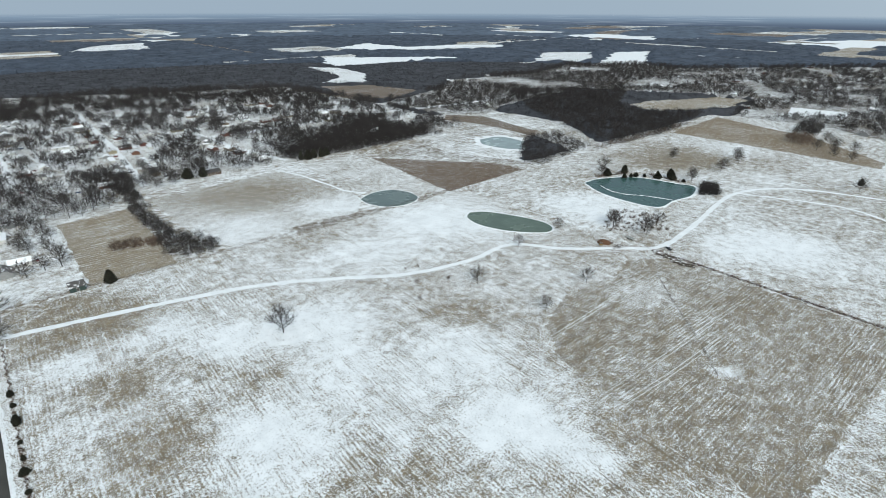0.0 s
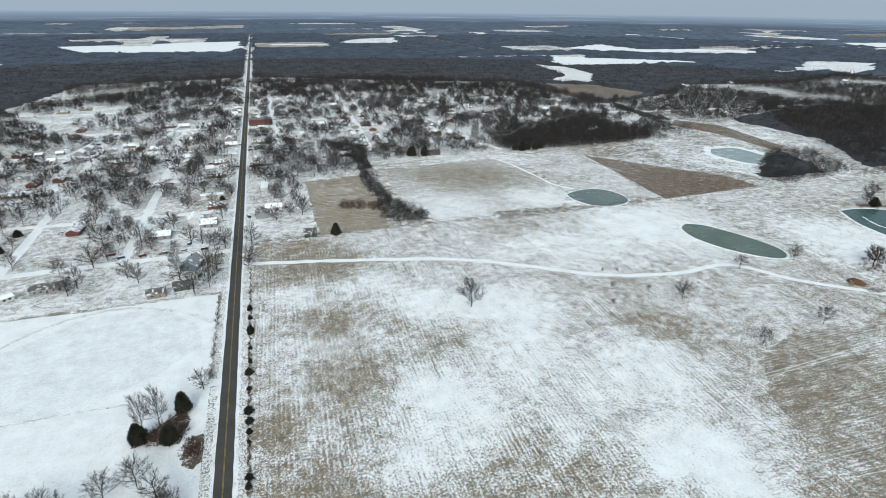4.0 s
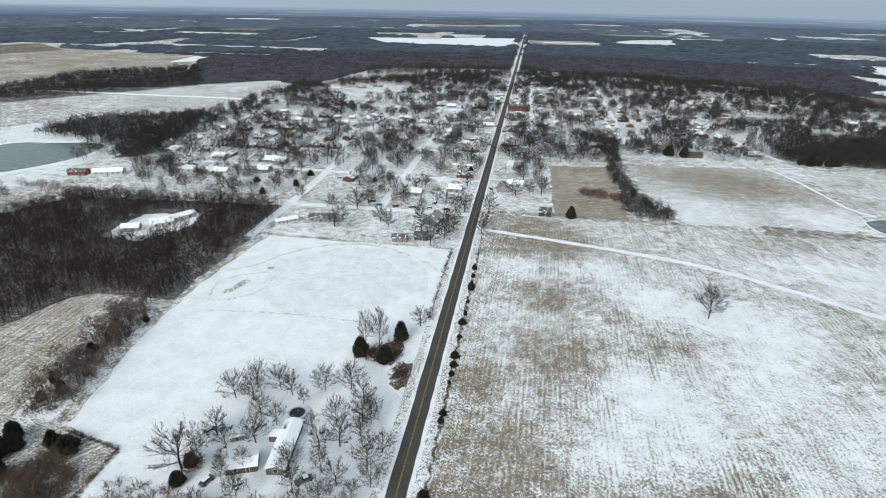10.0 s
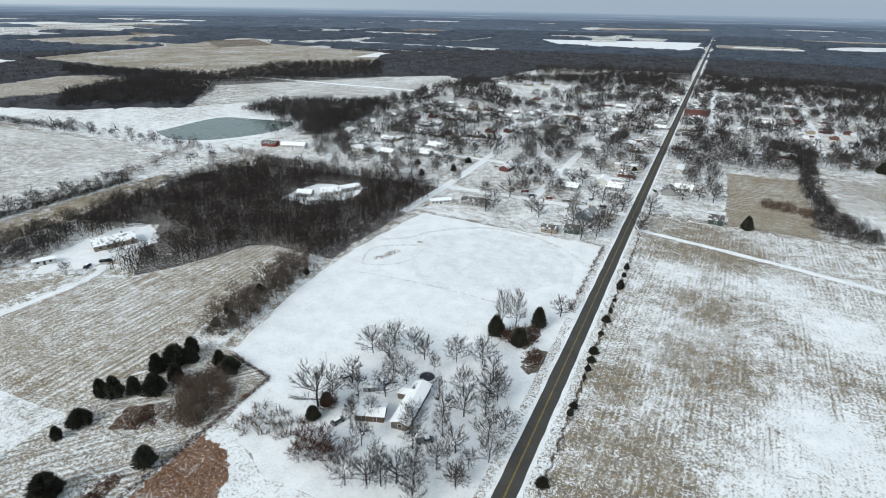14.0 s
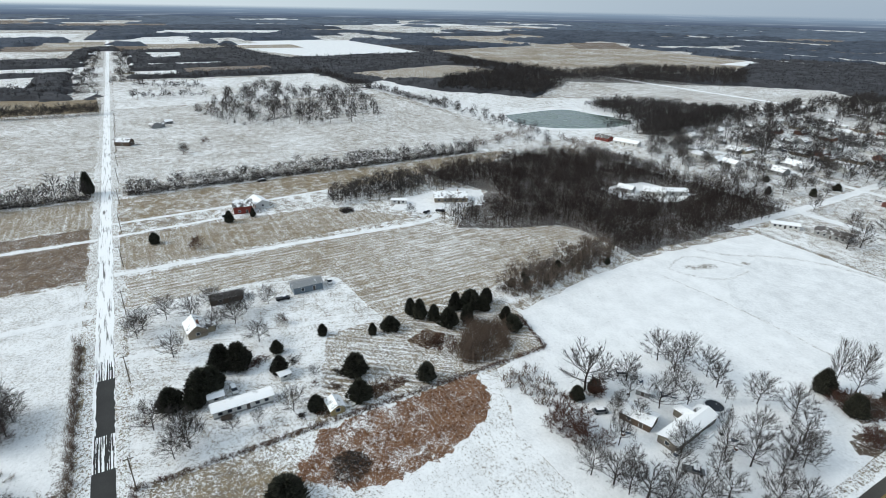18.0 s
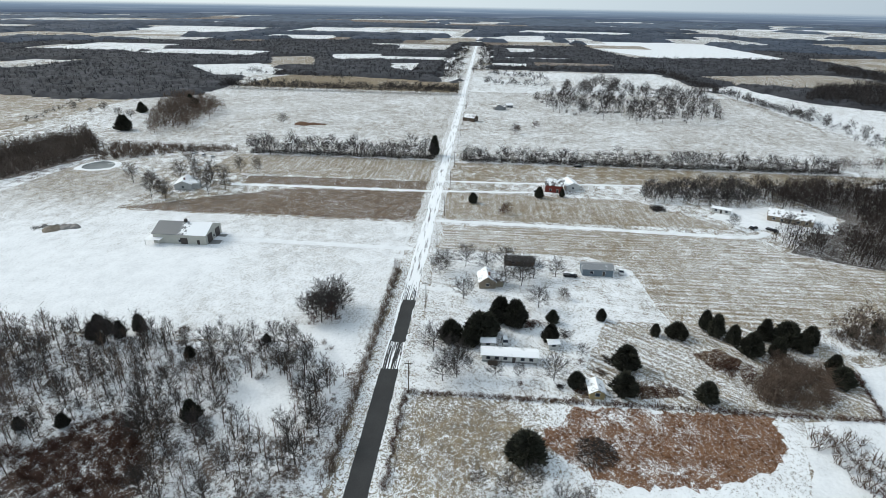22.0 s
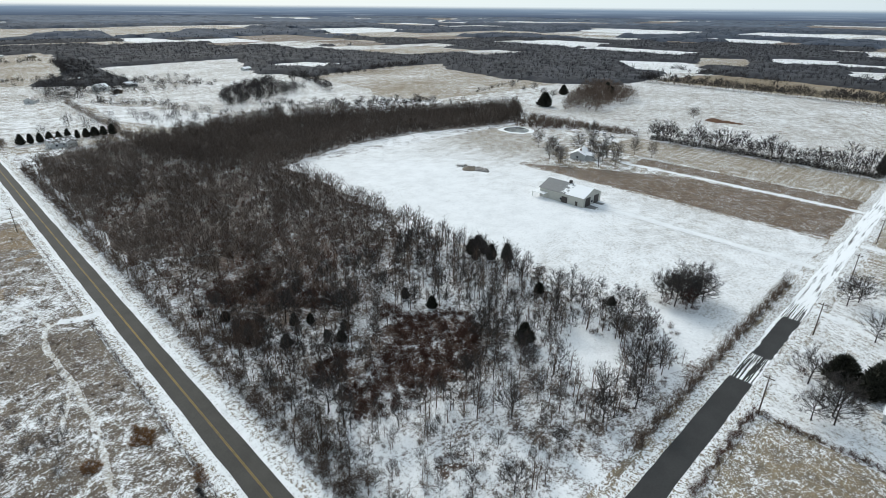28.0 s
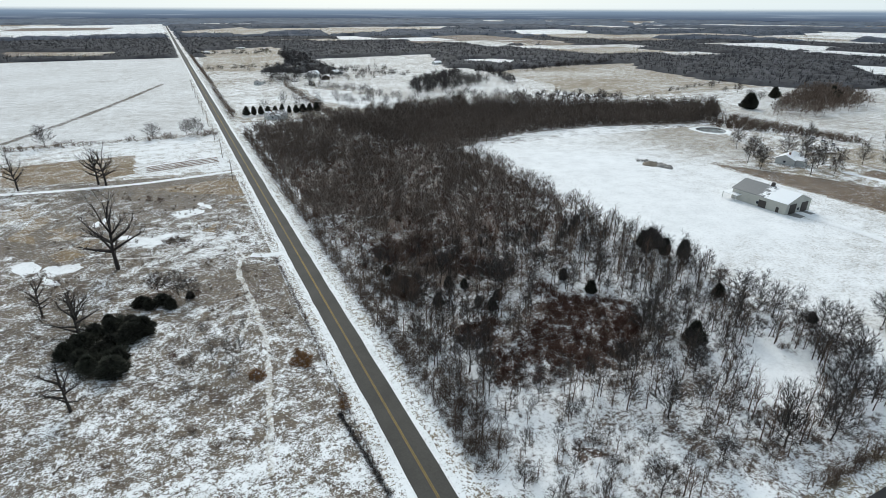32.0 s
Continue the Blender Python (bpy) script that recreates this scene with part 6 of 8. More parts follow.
def canopy(name, r0, r1, cell, low, high, seed, material, label):
    """The crowns of far woods as one rough sheet that falls to the ground at its edges."""
    n = int(2 * r1 / cell) + 2
    gen = np.random.RandomState(seed)
    c = np.arange(n) * cell - r1 - cell
    X, Y = np.meshgrid(c, c, indexing="ij")
    X, Y = X + gen.uniform(-.35, .35, X.shape) * cell, Y + gen.uniform(-.35, .35, X.shape) * cell
    full = wooded(X, Y, r0, r1)
    Z = np.where(full, gen.uniform(low, high, X.shape), -0.4)
    keep = full[:-1, :-1] | full[1:, :-1] | full[:-1, 1:] | full[1:, 1:]
    i, j = np.nonzero(keep)
    ids = lambda di, dj: ((i + di) * n + j + dj).astype(np.int32)
    a, b, c4, d = ids(0, 0), ids(1, 0), ids(1, 1), ids(0, 1)
    flip = gen.uniform(0, 1, len(a)) < 0.5
    fa = np.concatenate([np.where(flip[:, None], np.stack([a, b, c4], 1), np.stack([a, b, d], 1)), np.where(flip[:, None], np.stack([a, c4, d], 1), np.stack([b, c4, d], 1))])
    used, fa = np.unique(fa, return_inverse=True)
    va = np.stack([X.ravel(), Y.ravel(), Z.ravel()], 1)[used].astype(np.float32)
    tagged(new(name, raw_mesh(name, va, fa.reshape(-1, 3).astype(np.int32), material)), label, "woodland", kind="stuff")


def crowns(name, r0, r1, cell, height, twigs, width, seed, material, label):
    """Ragged bare tops standing out of the far woods: a few upright slivers for every tree."""
    n = int(2 * r1 / cell)
    gen = np.random.RandomState(seed)
    c = (np.arange(n) + 0.5) * cell - r1
    X, Y = np.meshgrid(c, c, indexing="ij")
    X, Y = X + gen.uniform(-.5, .5, X.shape) * cell, Y + gen.uniform(-.5, .5, X.shape) * cell
    full = wooded(X, Y, r0, r1) & (gen.uniform(0, 1, X.shape) > 0.1)
    x, y = X[full], Y[full]
    m = len(x)
    tall = height * gen.uniform(0.65, 1.2, m)
    va = np.zeros((m, twigs, 3, 3), np.float32)
    for k in range(twigs):
        a, q = gen.uniform(0, 6.28, m), gen.uniform(0, 6.28, m)
        foot = np.stack([x + np.cos(a) * tall * 0.1, y + np.sin(a) * tall * 0.1, tall * gen.uniform(0.0, 0.5, m)], 1)
        tip = np.stack([x + np.cos(a) * tall * gen.uniform(0.05, 0.35, m), y + np.sin(a) * tall * gen.uniform(0.05, 0.35, m), tall * gen.uniform(0.7, 1.0, m)], 1)
        side = np.stack([np.cos(q), np.sin(q), 0 * q], 1) * (width * gen.uniform(0.6, 1.3, m))[:, None]
        va[:, k, 0], va[:, k, 1], va[:, k, 2] = foot + side, foot - side, tip
    tagged(new(name, raw_mesh(name, va.reshape(-1, 3), np.arange(m * twigs * 3, dtype=np.int32).reshape(-1, 3), material)), label, "woodland", kind="stuff")


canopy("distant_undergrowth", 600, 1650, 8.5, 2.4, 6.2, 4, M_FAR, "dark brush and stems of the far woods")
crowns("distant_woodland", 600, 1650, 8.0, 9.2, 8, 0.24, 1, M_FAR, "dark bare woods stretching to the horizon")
# the outer rings carry the haze in their base colour
canopy("distant_woodland", 1650, 3000, 17, 5, 11, 2, M_FAR_HAZED, "far dark woods between snowy fields")
crowns("distant_woodland", 1650, 2600, 16, 12.5, 3, 0.9, 5, M_FAR_HAZED, "bare treetops of the far woods")
canopy("distant_woodland", 3000, 4850, 30, 5, 11, 3, M_FAR_HAZE_BLUE, "farthest dark woods near the horizon")

# the land beyond: a glowing backdrop band round the horizon, haze painted into it
m, n, l, b = shader("horizon_haze", 1.0)
where = n.new("ShaderNodeNewGeometry").outputs["Position"]
parts3 = n.new("ShaderNodeSeparateXYZ")
l.new(where, parts3.inputs[0])
squash = n.new("ShaderNodeMapping")
squash.inputs["Scale"].default_value = (0.0016, 0.0016, 0.09)
l.new(where, squash.inputs["Vector"])
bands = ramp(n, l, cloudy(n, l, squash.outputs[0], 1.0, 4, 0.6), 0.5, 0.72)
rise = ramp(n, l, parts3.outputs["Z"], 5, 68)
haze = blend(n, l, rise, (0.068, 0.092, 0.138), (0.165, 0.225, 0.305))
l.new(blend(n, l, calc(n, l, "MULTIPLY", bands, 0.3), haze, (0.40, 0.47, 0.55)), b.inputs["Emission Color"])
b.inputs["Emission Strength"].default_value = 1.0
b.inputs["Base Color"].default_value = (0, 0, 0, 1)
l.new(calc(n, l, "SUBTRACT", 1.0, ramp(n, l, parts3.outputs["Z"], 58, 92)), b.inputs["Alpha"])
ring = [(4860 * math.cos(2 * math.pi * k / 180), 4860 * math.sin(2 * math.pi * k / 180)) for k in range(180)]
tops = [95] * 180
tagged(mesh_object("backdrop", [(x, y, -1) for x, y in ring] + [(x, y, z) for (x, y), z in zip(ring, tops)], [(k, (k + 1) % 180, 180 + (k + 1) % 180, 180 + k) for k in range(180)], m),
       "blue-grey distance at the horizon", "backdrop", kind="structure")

# ---- buildings ----
def part(name, bm, material, parent, label=""):
    me = bpy.data.meshes.new(name)
    bm.to_mesh(me)
    bm.free()
    me.materials.append(material)
    ob = new(name, me)
    ob.parent = parent
    if label:
        ob["label"] = label
    return ob


def box(bm, x0, y0, z0, x1, y1, z1, bevel=0.0):
    made = bmesh.ops.create_cube(bm, size=1, matrix=Matrix.LocRotScale(((x0 + x1) / 2, (y0 + y1) / 2, (z0 + z1) / 2), None, (x1 - x0, y1 - y0, z1 - z0)))
    if bevel:
        edges = {e for v in made["verts"] for e in v.link_edges}
        bmesh.ops.bevel(bm, geom=list(edges), offset=bevel, segments=1, affect="EDGES")
    return bm


def boxed(*a, **k):
    return box(bmesh.new(), *a, **k)


def gable_walls(L, W, h, rise):
    """Walls of a house L long (x) and W wide (y), with gables at both ends."""
    bm = bmesh.new()
    a, b = L / 2, W / 2
    prof = [(-b, 0), (b, 0), (b, h), (0, h + rise), (-b, h)]
    ends = [[bm.verts.new((x, y, z)) for y, z in prof] for x in (-a, a)]
    bm.faces.new(ends[0][::-1])
    bm.faces.new(ends[1])
    for k in range(5):
        j = (k + 1) % 5
        bm.faces.new((ends[0][k], ends[0][j], ends[1][j], ends[1][k]))
    return bm


def gable_roof(L, W, h, rise, eave=0.45, thick=0.16):
    bm = bmesh.new()
    a, b = L / 2 + eave, W / 2 + eave
    drop = rise * eave / (W / 2)
    prof = [(-b, h - drop + 0.02), (0, h + rise + 0.02), (b, h - drop + 0.02), (b, h - drop + thick), (0, h + rise + thick * 1.15), (-b, h - drop + thick)]
    ends = [[bm.verts.new((x, y, z)) for y, z in prof] for x in (-a, a)]
    for e, flip in ((ends[0], True), (ends[1], False)):
        for quad in ((0, 1, 4, 5), (1, 2, 3, 4)):
            bm.faces.new([e[q] for q in (quad[::-1] if flip else quad)])
    for k in range(6):
        j = (k + 1) % 6
        bm.faces.new((ends[0][k], ends[0][j], ends[1][j], ends[1][k]))
    bmesh.ops.recalc_face_normals(bm, faces=bm.faces[:])
    return bm


def hip_roof(L, W, h, rise, eave=0.5, thick=0.18):
    bm = bmesh.new()
    a, b = L / 2 + eave, W / 2 + eave
    low = [bm.verts.new((x, y, h - 0.05)) for x, y in ((-a, -b), (a, -b), (a, b), (-a, b))]
    mid = [bm.verts.new((x, y, h + thick)) for x, y in ((-a, -b), (a, -b), (a, b), (-a, b))]
    r0, r1 = bm.verts.new((-(a - b) - 0.01, 0, h + rise + thick)), bm.verts.new((a - b + 0.01, 0, h + rise + thick))
    bm.faces.new(low[::-1])
    for k in range(4):
        bm.faces.new((low[k], low[(k + 1) % 4], mid[(k + 1) % 4], mid[k]))
    bm.faces.new((mid[0], mid[1], r1, r0))
    bm.faces.new((mid[2], mid[3], r0, r1))
    bm.faces.new((mid[1], mid[2], r1))
    bm.faces.new((mid[3], mid[0], r0))
    return bm


M_GLASS, _n, _l, _b = shader("window_glass", 0.08)
_b.inputs["Base Color"].default_value = (0.03, 0.035, 0.045, 1)
M_TRIM = plain("white_trim", (0.62, 0.62, 0.6), 0.6, 0.12)
M_DOOR = plain("dark_door", (0.07, 0.06, 0.055), 0.6, 0.2)
M_CHIM = plain("chimney_brick", (0.2, 0.11, 0.085), 0.9, 0.3, 3)
WALLS = dict(weathered=plain("weathered_siding", (0.155, 0.14, 0.12), 0.85, 0.35, 0.9), white=plain("white_siding", (0.56, 0.56, 0.54), 0.65, 0.15, 0.6, per_object=0.2), tan=plain("tan_siding", (0.28, 0.24, 0.175), 0.7, 0.18, 0.6, per_object=0.2),
             grey=plain("grey_siding", (0.26, 0.265, 0.265), 0.7, 0.18, 0.6, per_object=0.2), brick=plain("red_brick", (0.15, 0.075, 0.058), 0.9, 0.3, 2.5, per_object=0.2),
             blue=plain("blue_grey_siding", (0.16, 0.2, 0.235), 0.7, 0.18, 0.6), yellow=plain("yellow_siding", (0.36, 0.285, 0.15), 0.7, 0.2, 0.6), brown=plain("brown_boards", (0.11, 0.08, 0.06), 0.85, 0.3, 1.2),
             green=plain("dark_green_siding", (0.05, 0.075, 0.07), 0.7, 0.2, 0.8), red=plain("barn_red_boards", (0.2, 0.045, 0.035), 0.8, 0.25, 1.0), cream=plain("cream_metal", (0.47, 0.46, 0.41), 0.5, 0.1, 0.4))
ROOFS = dict(snow=snow_on("snowed_shingles", (0.13, 0.125, 0.12), 0.85), half=snow_on("half_snowed_shingles", (0.115, 0.105, 0.1), 0.52), dark=snow_on("dark_shingles", (0.085, 0.08, 0.078), 0.18),
             barn=snow_on("barn_roof", (0.2, 0.205, 0.21), 0.42, 0.5, 0.4, 0.045), metal=snow_on("grey_metal_roof", (0.27, 0.28, 0.29), 0.4, 0.25, 0.35), tin=snow_on("white_tin_roof", (0.55, 0.56, 0.57), 0.8, 0.3, 0.4))


def house(L, W, h, rise, wall, roof, name="house", label="", windows=3, door=True, chimney=False, hip=False, porch=False, wing=None, category="house", plain_windows=False):
    base = new(name)
    part("wall", gable_walls(L, W, h, 0 if hip else rise), WALLS[wall], base)
    part("roof", hip_roof(L, W, h, rise) if hip else gable_roof(L, W, h, rise), ROOFS[roof], base, "roof under patchy snow")
    for side in (-1, 1):
        y = side * W / 2
        for k in range(windows):
            x = -L / 2 + L * (k + 0.75) / (windows + 0.5)
            if door and side == -1 and k == windows // 2:
                d = part("door", boxed(x - 0.5, y - 0.06, 0.05, x + 0.5, y + 0.02, 2.1), M_DOOR, base)
                if not plain_windows:
                    part("door_frame", boxed(x - 0.62, y - 0.04, 0.0, x + 0.62, y + 0.02, 2.2), M_TRIM, d)
                continue
            w = part("window", boxed(x - 0.6, y - 0.05, 1.0, x + 0.6, y + 0.05, 2.1), M_GLASS, base)
            if not plain_windows:
                part("frame", boxed(x - 0.72, y - 0.035, 0.88, x + 0.72, y + 0.035, 2.22), M_TRIM, w)
    for x in (-L / 2, L / 2) if not plain_windows else ():
        w = part("window", boxed(x - 0.05, -0.6, 1.0, x + 0.05, 0.6, 2.1), M_GLASS, base)
        part("frame", boxed(x - 0.035, -0.72, 0.88, x + 0.035, 0.72, 2.22), M_TRIM, w)
    if chimney:
        part("chimney", boxed(L * 0.2, 0.3, h, L * 0.2 + 0.8, 1.1, h + rise + 1.0, bevel=0.04), M_CHIM, base)
    if porch:
        part("porch_roof", boxed(-L * 0.22, -W / 2 - 2.2, h - 0.35, L * 0.22, -W / 2 - 0.05, h - 0.2, bevel=0.03), ROOFS[roof], base)
        for x in (-L * 0.2, L * 0.2):
            part("porch_post", boxed(x - 0.07, -W / 2 - 2.05, 0, x + 0.07, -W / 2 - 1.9, h - 0.35), M_TRIM, base)
    if wing:
        wl, ww, wx = wing
        bmw = gable_walls(wl, ww, h, rise * ww / W)
        bmesh.ops.transform(bmw, matrix=pose(wx, W / 2 + wl / 2 - 1.0, -0.02, 0, 0, 90), verts=bmw.verts)
        part("wing_wall", bmw, WALLS[wall], base)
        bmr = gable_roof(wl + 1.5, ww, h, rise * ww / W, 0.4)
        bmesh.ops.transform(bmr, matrix=pose(wx, W / 2 + wl / 2 - 1.7, 0.01, 0, 0, 90), verts=bmr.verts)
        part("wing_roof", bmr, ROOFS[roof], base)
    return tagged(base, label, category)


def put(ob, x, y, turn=0.0, z=0.03):
    ob.matrix_world = pose(x, y, z, 0, 0, turn)
    return ob


# the long farmhouse by the main road, its garage and shed
farmhouse = put(house(20.5, 5.6, 2.6, 0.95, "weathered", "snow", label="long weathered farmhouse with a snow-covered low roof", windows=6, wing=(4.5, 4, 5)), -38.5, 143, 97)
part("deck", boxed(2.0, -5.2, 0.0, 5.6, -2.85, 0.5, bevel=0.03), ROOFS["snow"], farmhouse, "small wooden deck under snow")
for x in (2.1, 5.5):
    part("deck_post", boxed(x - 0.06, -5.15, 0.5, x + 0.06, -5.03, 1.4), M_TRIM, farmhouse)
part("deck_rail", boxed(2.1, -5.13, 1.3, 5.5, -5.05, 1.4), M_TRIM, farmhouse)
part("stove_pipe", boxed(-3.1, 0.6, 3.2, -2.85, 0.85, 4.1), M_DOOR, farmhouse)
part("roof_patch", boxed(5.0, 0.4, 3.12, 9.6, 2.2, 3.30), ROOFS["half"], farmhouse, "partly bare roof patch")
put(house(9, 6, 2.6, 1.0, "brown", "snow", name="garage", label="brown wooden garage with a snowy roof", windows=2, category="garage"), -48.5, 134.5, 20)
put(house(4, 3, 2.2, 0.8, "grey", "snow", name="shed", label="small grey garden shed under snow", windows=1, category="shed"), -56, 145, 30)


def round_pool(x, y, r):
    base = new("swimming_pool")
    bm = bmesh.new()
    n = 28
    rings = [(r + 0.5, 0), (r + 0.5, 1.15), (r, 1.2), (r, 0.9)]
    vs = [[bm.verts.new((q * math.cos(2 * math.pi * k / n), q * math.sin(2 * math.pi * k / n), z)) for k in range(n)] for q, z in rings]
    for a, b in zip(vs, vs[1:]):
        for k in range(n):
            bm.faces.new((a[k], a[(k + 1) % n], b[(k + 1) % n], b[k]))
    part("pool_wall", bm, plain("pool_wall_white", (0.6, 0.62, 0.64), 0.5, 0.12), base)
    bm = bmesh.new()
    bm.faces.new([bm.verts.new((r * math.cos(2 * math.pi * k / n), r * math.sin(2 * math.pi * k / n), 0.92)) for k in range(n)])
    part("cover", bm, snow_on("dark_pool_cover", (0.03, 0.035, 0.045), 0.35, 1.2), base, "dark frozen cover dusted with snow")
    tagged(base, "round above-ground pool with a dark frozen cover", "pool")
    return put(base, x, y)


round_pool(-41, 158.5, 2.7)

# clutter of the farmyard
M_CLUTTER = [plain(n + "_clutter", c, 0.7, 0.3, 2.0) for n, c in (("rust", (0.13, 0.07, 0.045)), ("pale", (0.4, 0.4, 0.39)), ("dark", (0.04, 0.04, 0.042)), ("blue", (0.07, 0.1, 0.15)))]
rng = random.Random(71)
for k in range(26):
    x, y = rng.choice(((-55, 138), (-58, 147), (-52, 150), (-47, 128), (-44, 150), (-30, 150), (-34, 134)))
    x, y = x + rng.uniform(-3.2, 3.2), y + rng.uniform(-3.2, 3.2)
    l, w, h = rng.uniform(0.5, 2.0), rng.uniform(0.4, 1.1), rng.uniform(0.3, 1.0)
    if abs(x + 38.5) < 4.5 and abs(y - 143) < 12 or abs(x + 48.5) < 5.5 and abs(y - 134.5) < 4.5 or abs(x + 56) < 3.4 and abs(y - 145) < 3:
        continue
    crate = new("crate")
    part("box", boxed(-l / 2, -w / 2, 0, l / 2, w / 2, h, bevel=0.04), rng.choice(M_CLUTTER), crate)
    part("snow_cap", boxed(-l / 2 + 0.03, -w / 2 + 0.03, h, l / 2 - 0.03, w / 2 - 0.03, h + 0.08, bevel=0.03), ROOFS["snow"], crate, "cap of snow")
    put(tagged(crate, "old crate of yard clutter capped with snow", "crate", "yard clutter"), x, y, rng.uniform(0, 180), 0.06)

# the trailer home and its outbuildings
trailer = put(house(16.8, 3.9, 2.6, 0.35, "white", "tin", name="mobile_home", label="long white mobile home with a snowy flat roof", windows=6, category="mobile home"), -108.3, 35.5, 90)
for y in (-1.98, 1.94):
    part("skirting", boxed(-8.4, y, 0.0, 8.4, y + 0.04, 0.55), WALLS["grey"], trailer, "grey skirting")
    part("trim_strip", boxed(-8.4, y, 2.25, 8.4, y + 0.04, 2.45), WALLS["brown"], trailer, "brown trim strip")
part("porch", boxed(-6.5, -3.6, 0, -3.6, -2.0, 0.6, bevel=0.03), WALLS["brown"], trailer, "small wooden porch")
part("porch_rail", boxed(-6.5, -3.6, 0.6, -3.6, -3.5, 1.5), WALLS["brown"], trailer)
for x, y, l, w, wall, lab, a in ((-115, 29, 4.2, 2.6, "white", "white garden shed under snow", 90), (-116, 49.5, 3.2, 2.4, "white", "small white shed beside a juniper", 100),
                                 (-94.5, 59, 5.0, 4.0, "yellow", "yellow wooden shed with a snow-white roof", 0)):
    put(house(l, w, 2.2, 1.2 if wall == "yellow" else 0.5, wall, "snow", name="shed", label=lab, windows=1, door=wall == "yellow", category="shed"), x, y, a)
put(house(8.6, 6.2, 2.8, 2.2, "tan", "half", label="small tan house with a half-snowed cross gable roof", windows=3, chimney=True, wing=(4.0, 4.5, 0.5)), -157, 28.5, 5)
put(house(12, 6.5, 3.0, 0.9, "blue", "metal", name="workshop", label="blue-grey metal workshop with a low roof", windows=2, category="workshop"), -171, 73, 90)
put(house(12, 5, 2.4, 0.9, "brown", "dark", name="shed", label="low dark brown open shed", windows=2, category="shed"), -176, 42, 90)
# the metal barn
barn = house(24, 15, 4.6, 3.0, "cream", "barn", name="barn", label="large cream metal barn with a grey roof half in snow", windows=1, door=False, category="barn")
# solid panels on the wall; their dark colour stands for shade inside the doorways
for y in (-3.6, 3.6):
    part("barn_door", boxed(11.92, y - 2.0, 0.05, 12.12, y + 2.0, 4.0), M_DOOR, barn, "dark panel standing for an open barn doorway")
for x, w in ((2, 3.2), (8.5, 1.2)):
    part("barn_door", boxed(x - w / 2, -7.6, 0.05, x + w / 2, -7.42, 3.0 if w > 2 else 2.2), M_DOOR, barn, "dark panel standing for an open side doorway")
part("lean_to_roof", boxed(-14.5, -10.6, 2.6, -7.5, -3.4, 2.75, bevel=0.03), ROOFS["tin"], barn)
for x, y in ((-14.2, -10.3), (-8, -10.3)):
    part("post", boxed(x - 0.1, y - 0.1, 0, x + 0.1, y + 0.1, 2.6), M_TRIM, barn)
part("roof_vent", boxed(-0.6, -0.6, 7.4, 0.6, 0.6, 9.0, bevel=0.1), M_DOOR, barn)
put(barn, -187.5, -107, 90)
# other farmsteads
for x, y, a, spec in (
        (-259, -146, 15, dict(L=13, W=9, h=3, rise=2, wall="white", roof="snow", label="white farmhouse under bare trees", chimney=True, wing=(5, 5, 2))),
        (-277, 68, 80, dict(L=10, W=8, h=4.5, rise=2.6, wall="red", roof="half", label="red wooden barn-like house", windows=2)),
        (-284, 78, 10, dict(L=12, W=8, h=3, rise=1.8, wall="white", roof="snow", label="white outbuilding with a snowy roof", windows=2)),
        (-480, 13, 60, dict(L=12, W=8, h=3.5, rise=2.4, wall="brown", roof="half", name="barn", label="old dark barn by the road", windows=1, category="barn")),
        (-250, 153, 60, dict(L=9, W=3.6, h=2.6, rise=0.5, wall="white", roof="snow", name="mobile_home", label="short white trailer at the wood edge", windows=3, category="mobile home")),
        (-242, 184, 65, dict(L=20, W=11, h=3, rise=2.2, wall="tan", roof="half", label="large tan ranch house with a partly bare roof", windows=5, chimney=True)),):
    put(house(**spec), x, y, a)
for x, y, a, spec in (
        (-192, 307, 40, dict(L=13, W=8, h=3, rise=2, wall="white", roof="snow", label="house in the wood clearing", windows=3)),
        (-38, -390, 10, dict(L=15, W=9, h=3, rise=2.4, wall="white", roof="half", label="white roadside farmhouse by a windbreak", chimney=True, wing=(5, 6, -3))),
        (-126, -642, 30, dict(L=13, W=9, h=4, rise=3, wall="white", roof="snow", name="barn", label="white farm barn under snow", windows=1, category="barn")),
        (-134, -615, 80, dict(L=12, W=8, h=3, rise=2, wall="brown", roof="half", label="brown farmhouse with a patchy roof", windows=3)),
        (-118, -722, 10, dict(L=18, W=9, h=4, rise=2.5, wall="grey", roof="half", name="barn", label="long grey wooden farm barn", windows=1, category="barn")),
        (-58, -598, 60, dict(L=12, W=8, h=3, rise=2, wall="white", roof="half", label="small farmhouse among yard trees", windows=3)),):
    put(house(**spec), x, y, a)
for x, y, a, spec in (
        (-40, 312, 5, dict(L=9, W=7, h=2.8, rise=1.2, wall="tan", roof="half", name="garage", label="tan garage behind the ball field", windows=2, category="garage")),
        (-28, 317, 5, dict(L=8, W=7, h=2.8, rise=1.8, wall="green", roof="dark", name="garage", label="dark green garage with bare roof", windows=2, category="garage")),
        (-25, 345, 75, dict(L=13, W=10, h=3, rise=3.0, wall="blue", roof="metal", label="house with a blue-grey metal roof", windows=3, chimney=True)),
        (-97, 335, 5, dict(L=16, W=8, h=3, rise=1.6, wall="grey", roof="half", label="grey ranch house facing the ball field", windows=5)),
        (-118, 326, 40, dict(L=14, W=5, h=2.6, rise=0.6, wall="white", roof="snow", name="mobile_home", label="white mobile home by the lane", windows=5, category="mobile home")),
        (47, 373, 0, dict(L=8, W=7, h=3, rise=2.4, wall="green", roof="dark", name="shed", label="dark shed at the field corner", windows=1, category="shed")),):
    put(house(**spec), x, y, a)
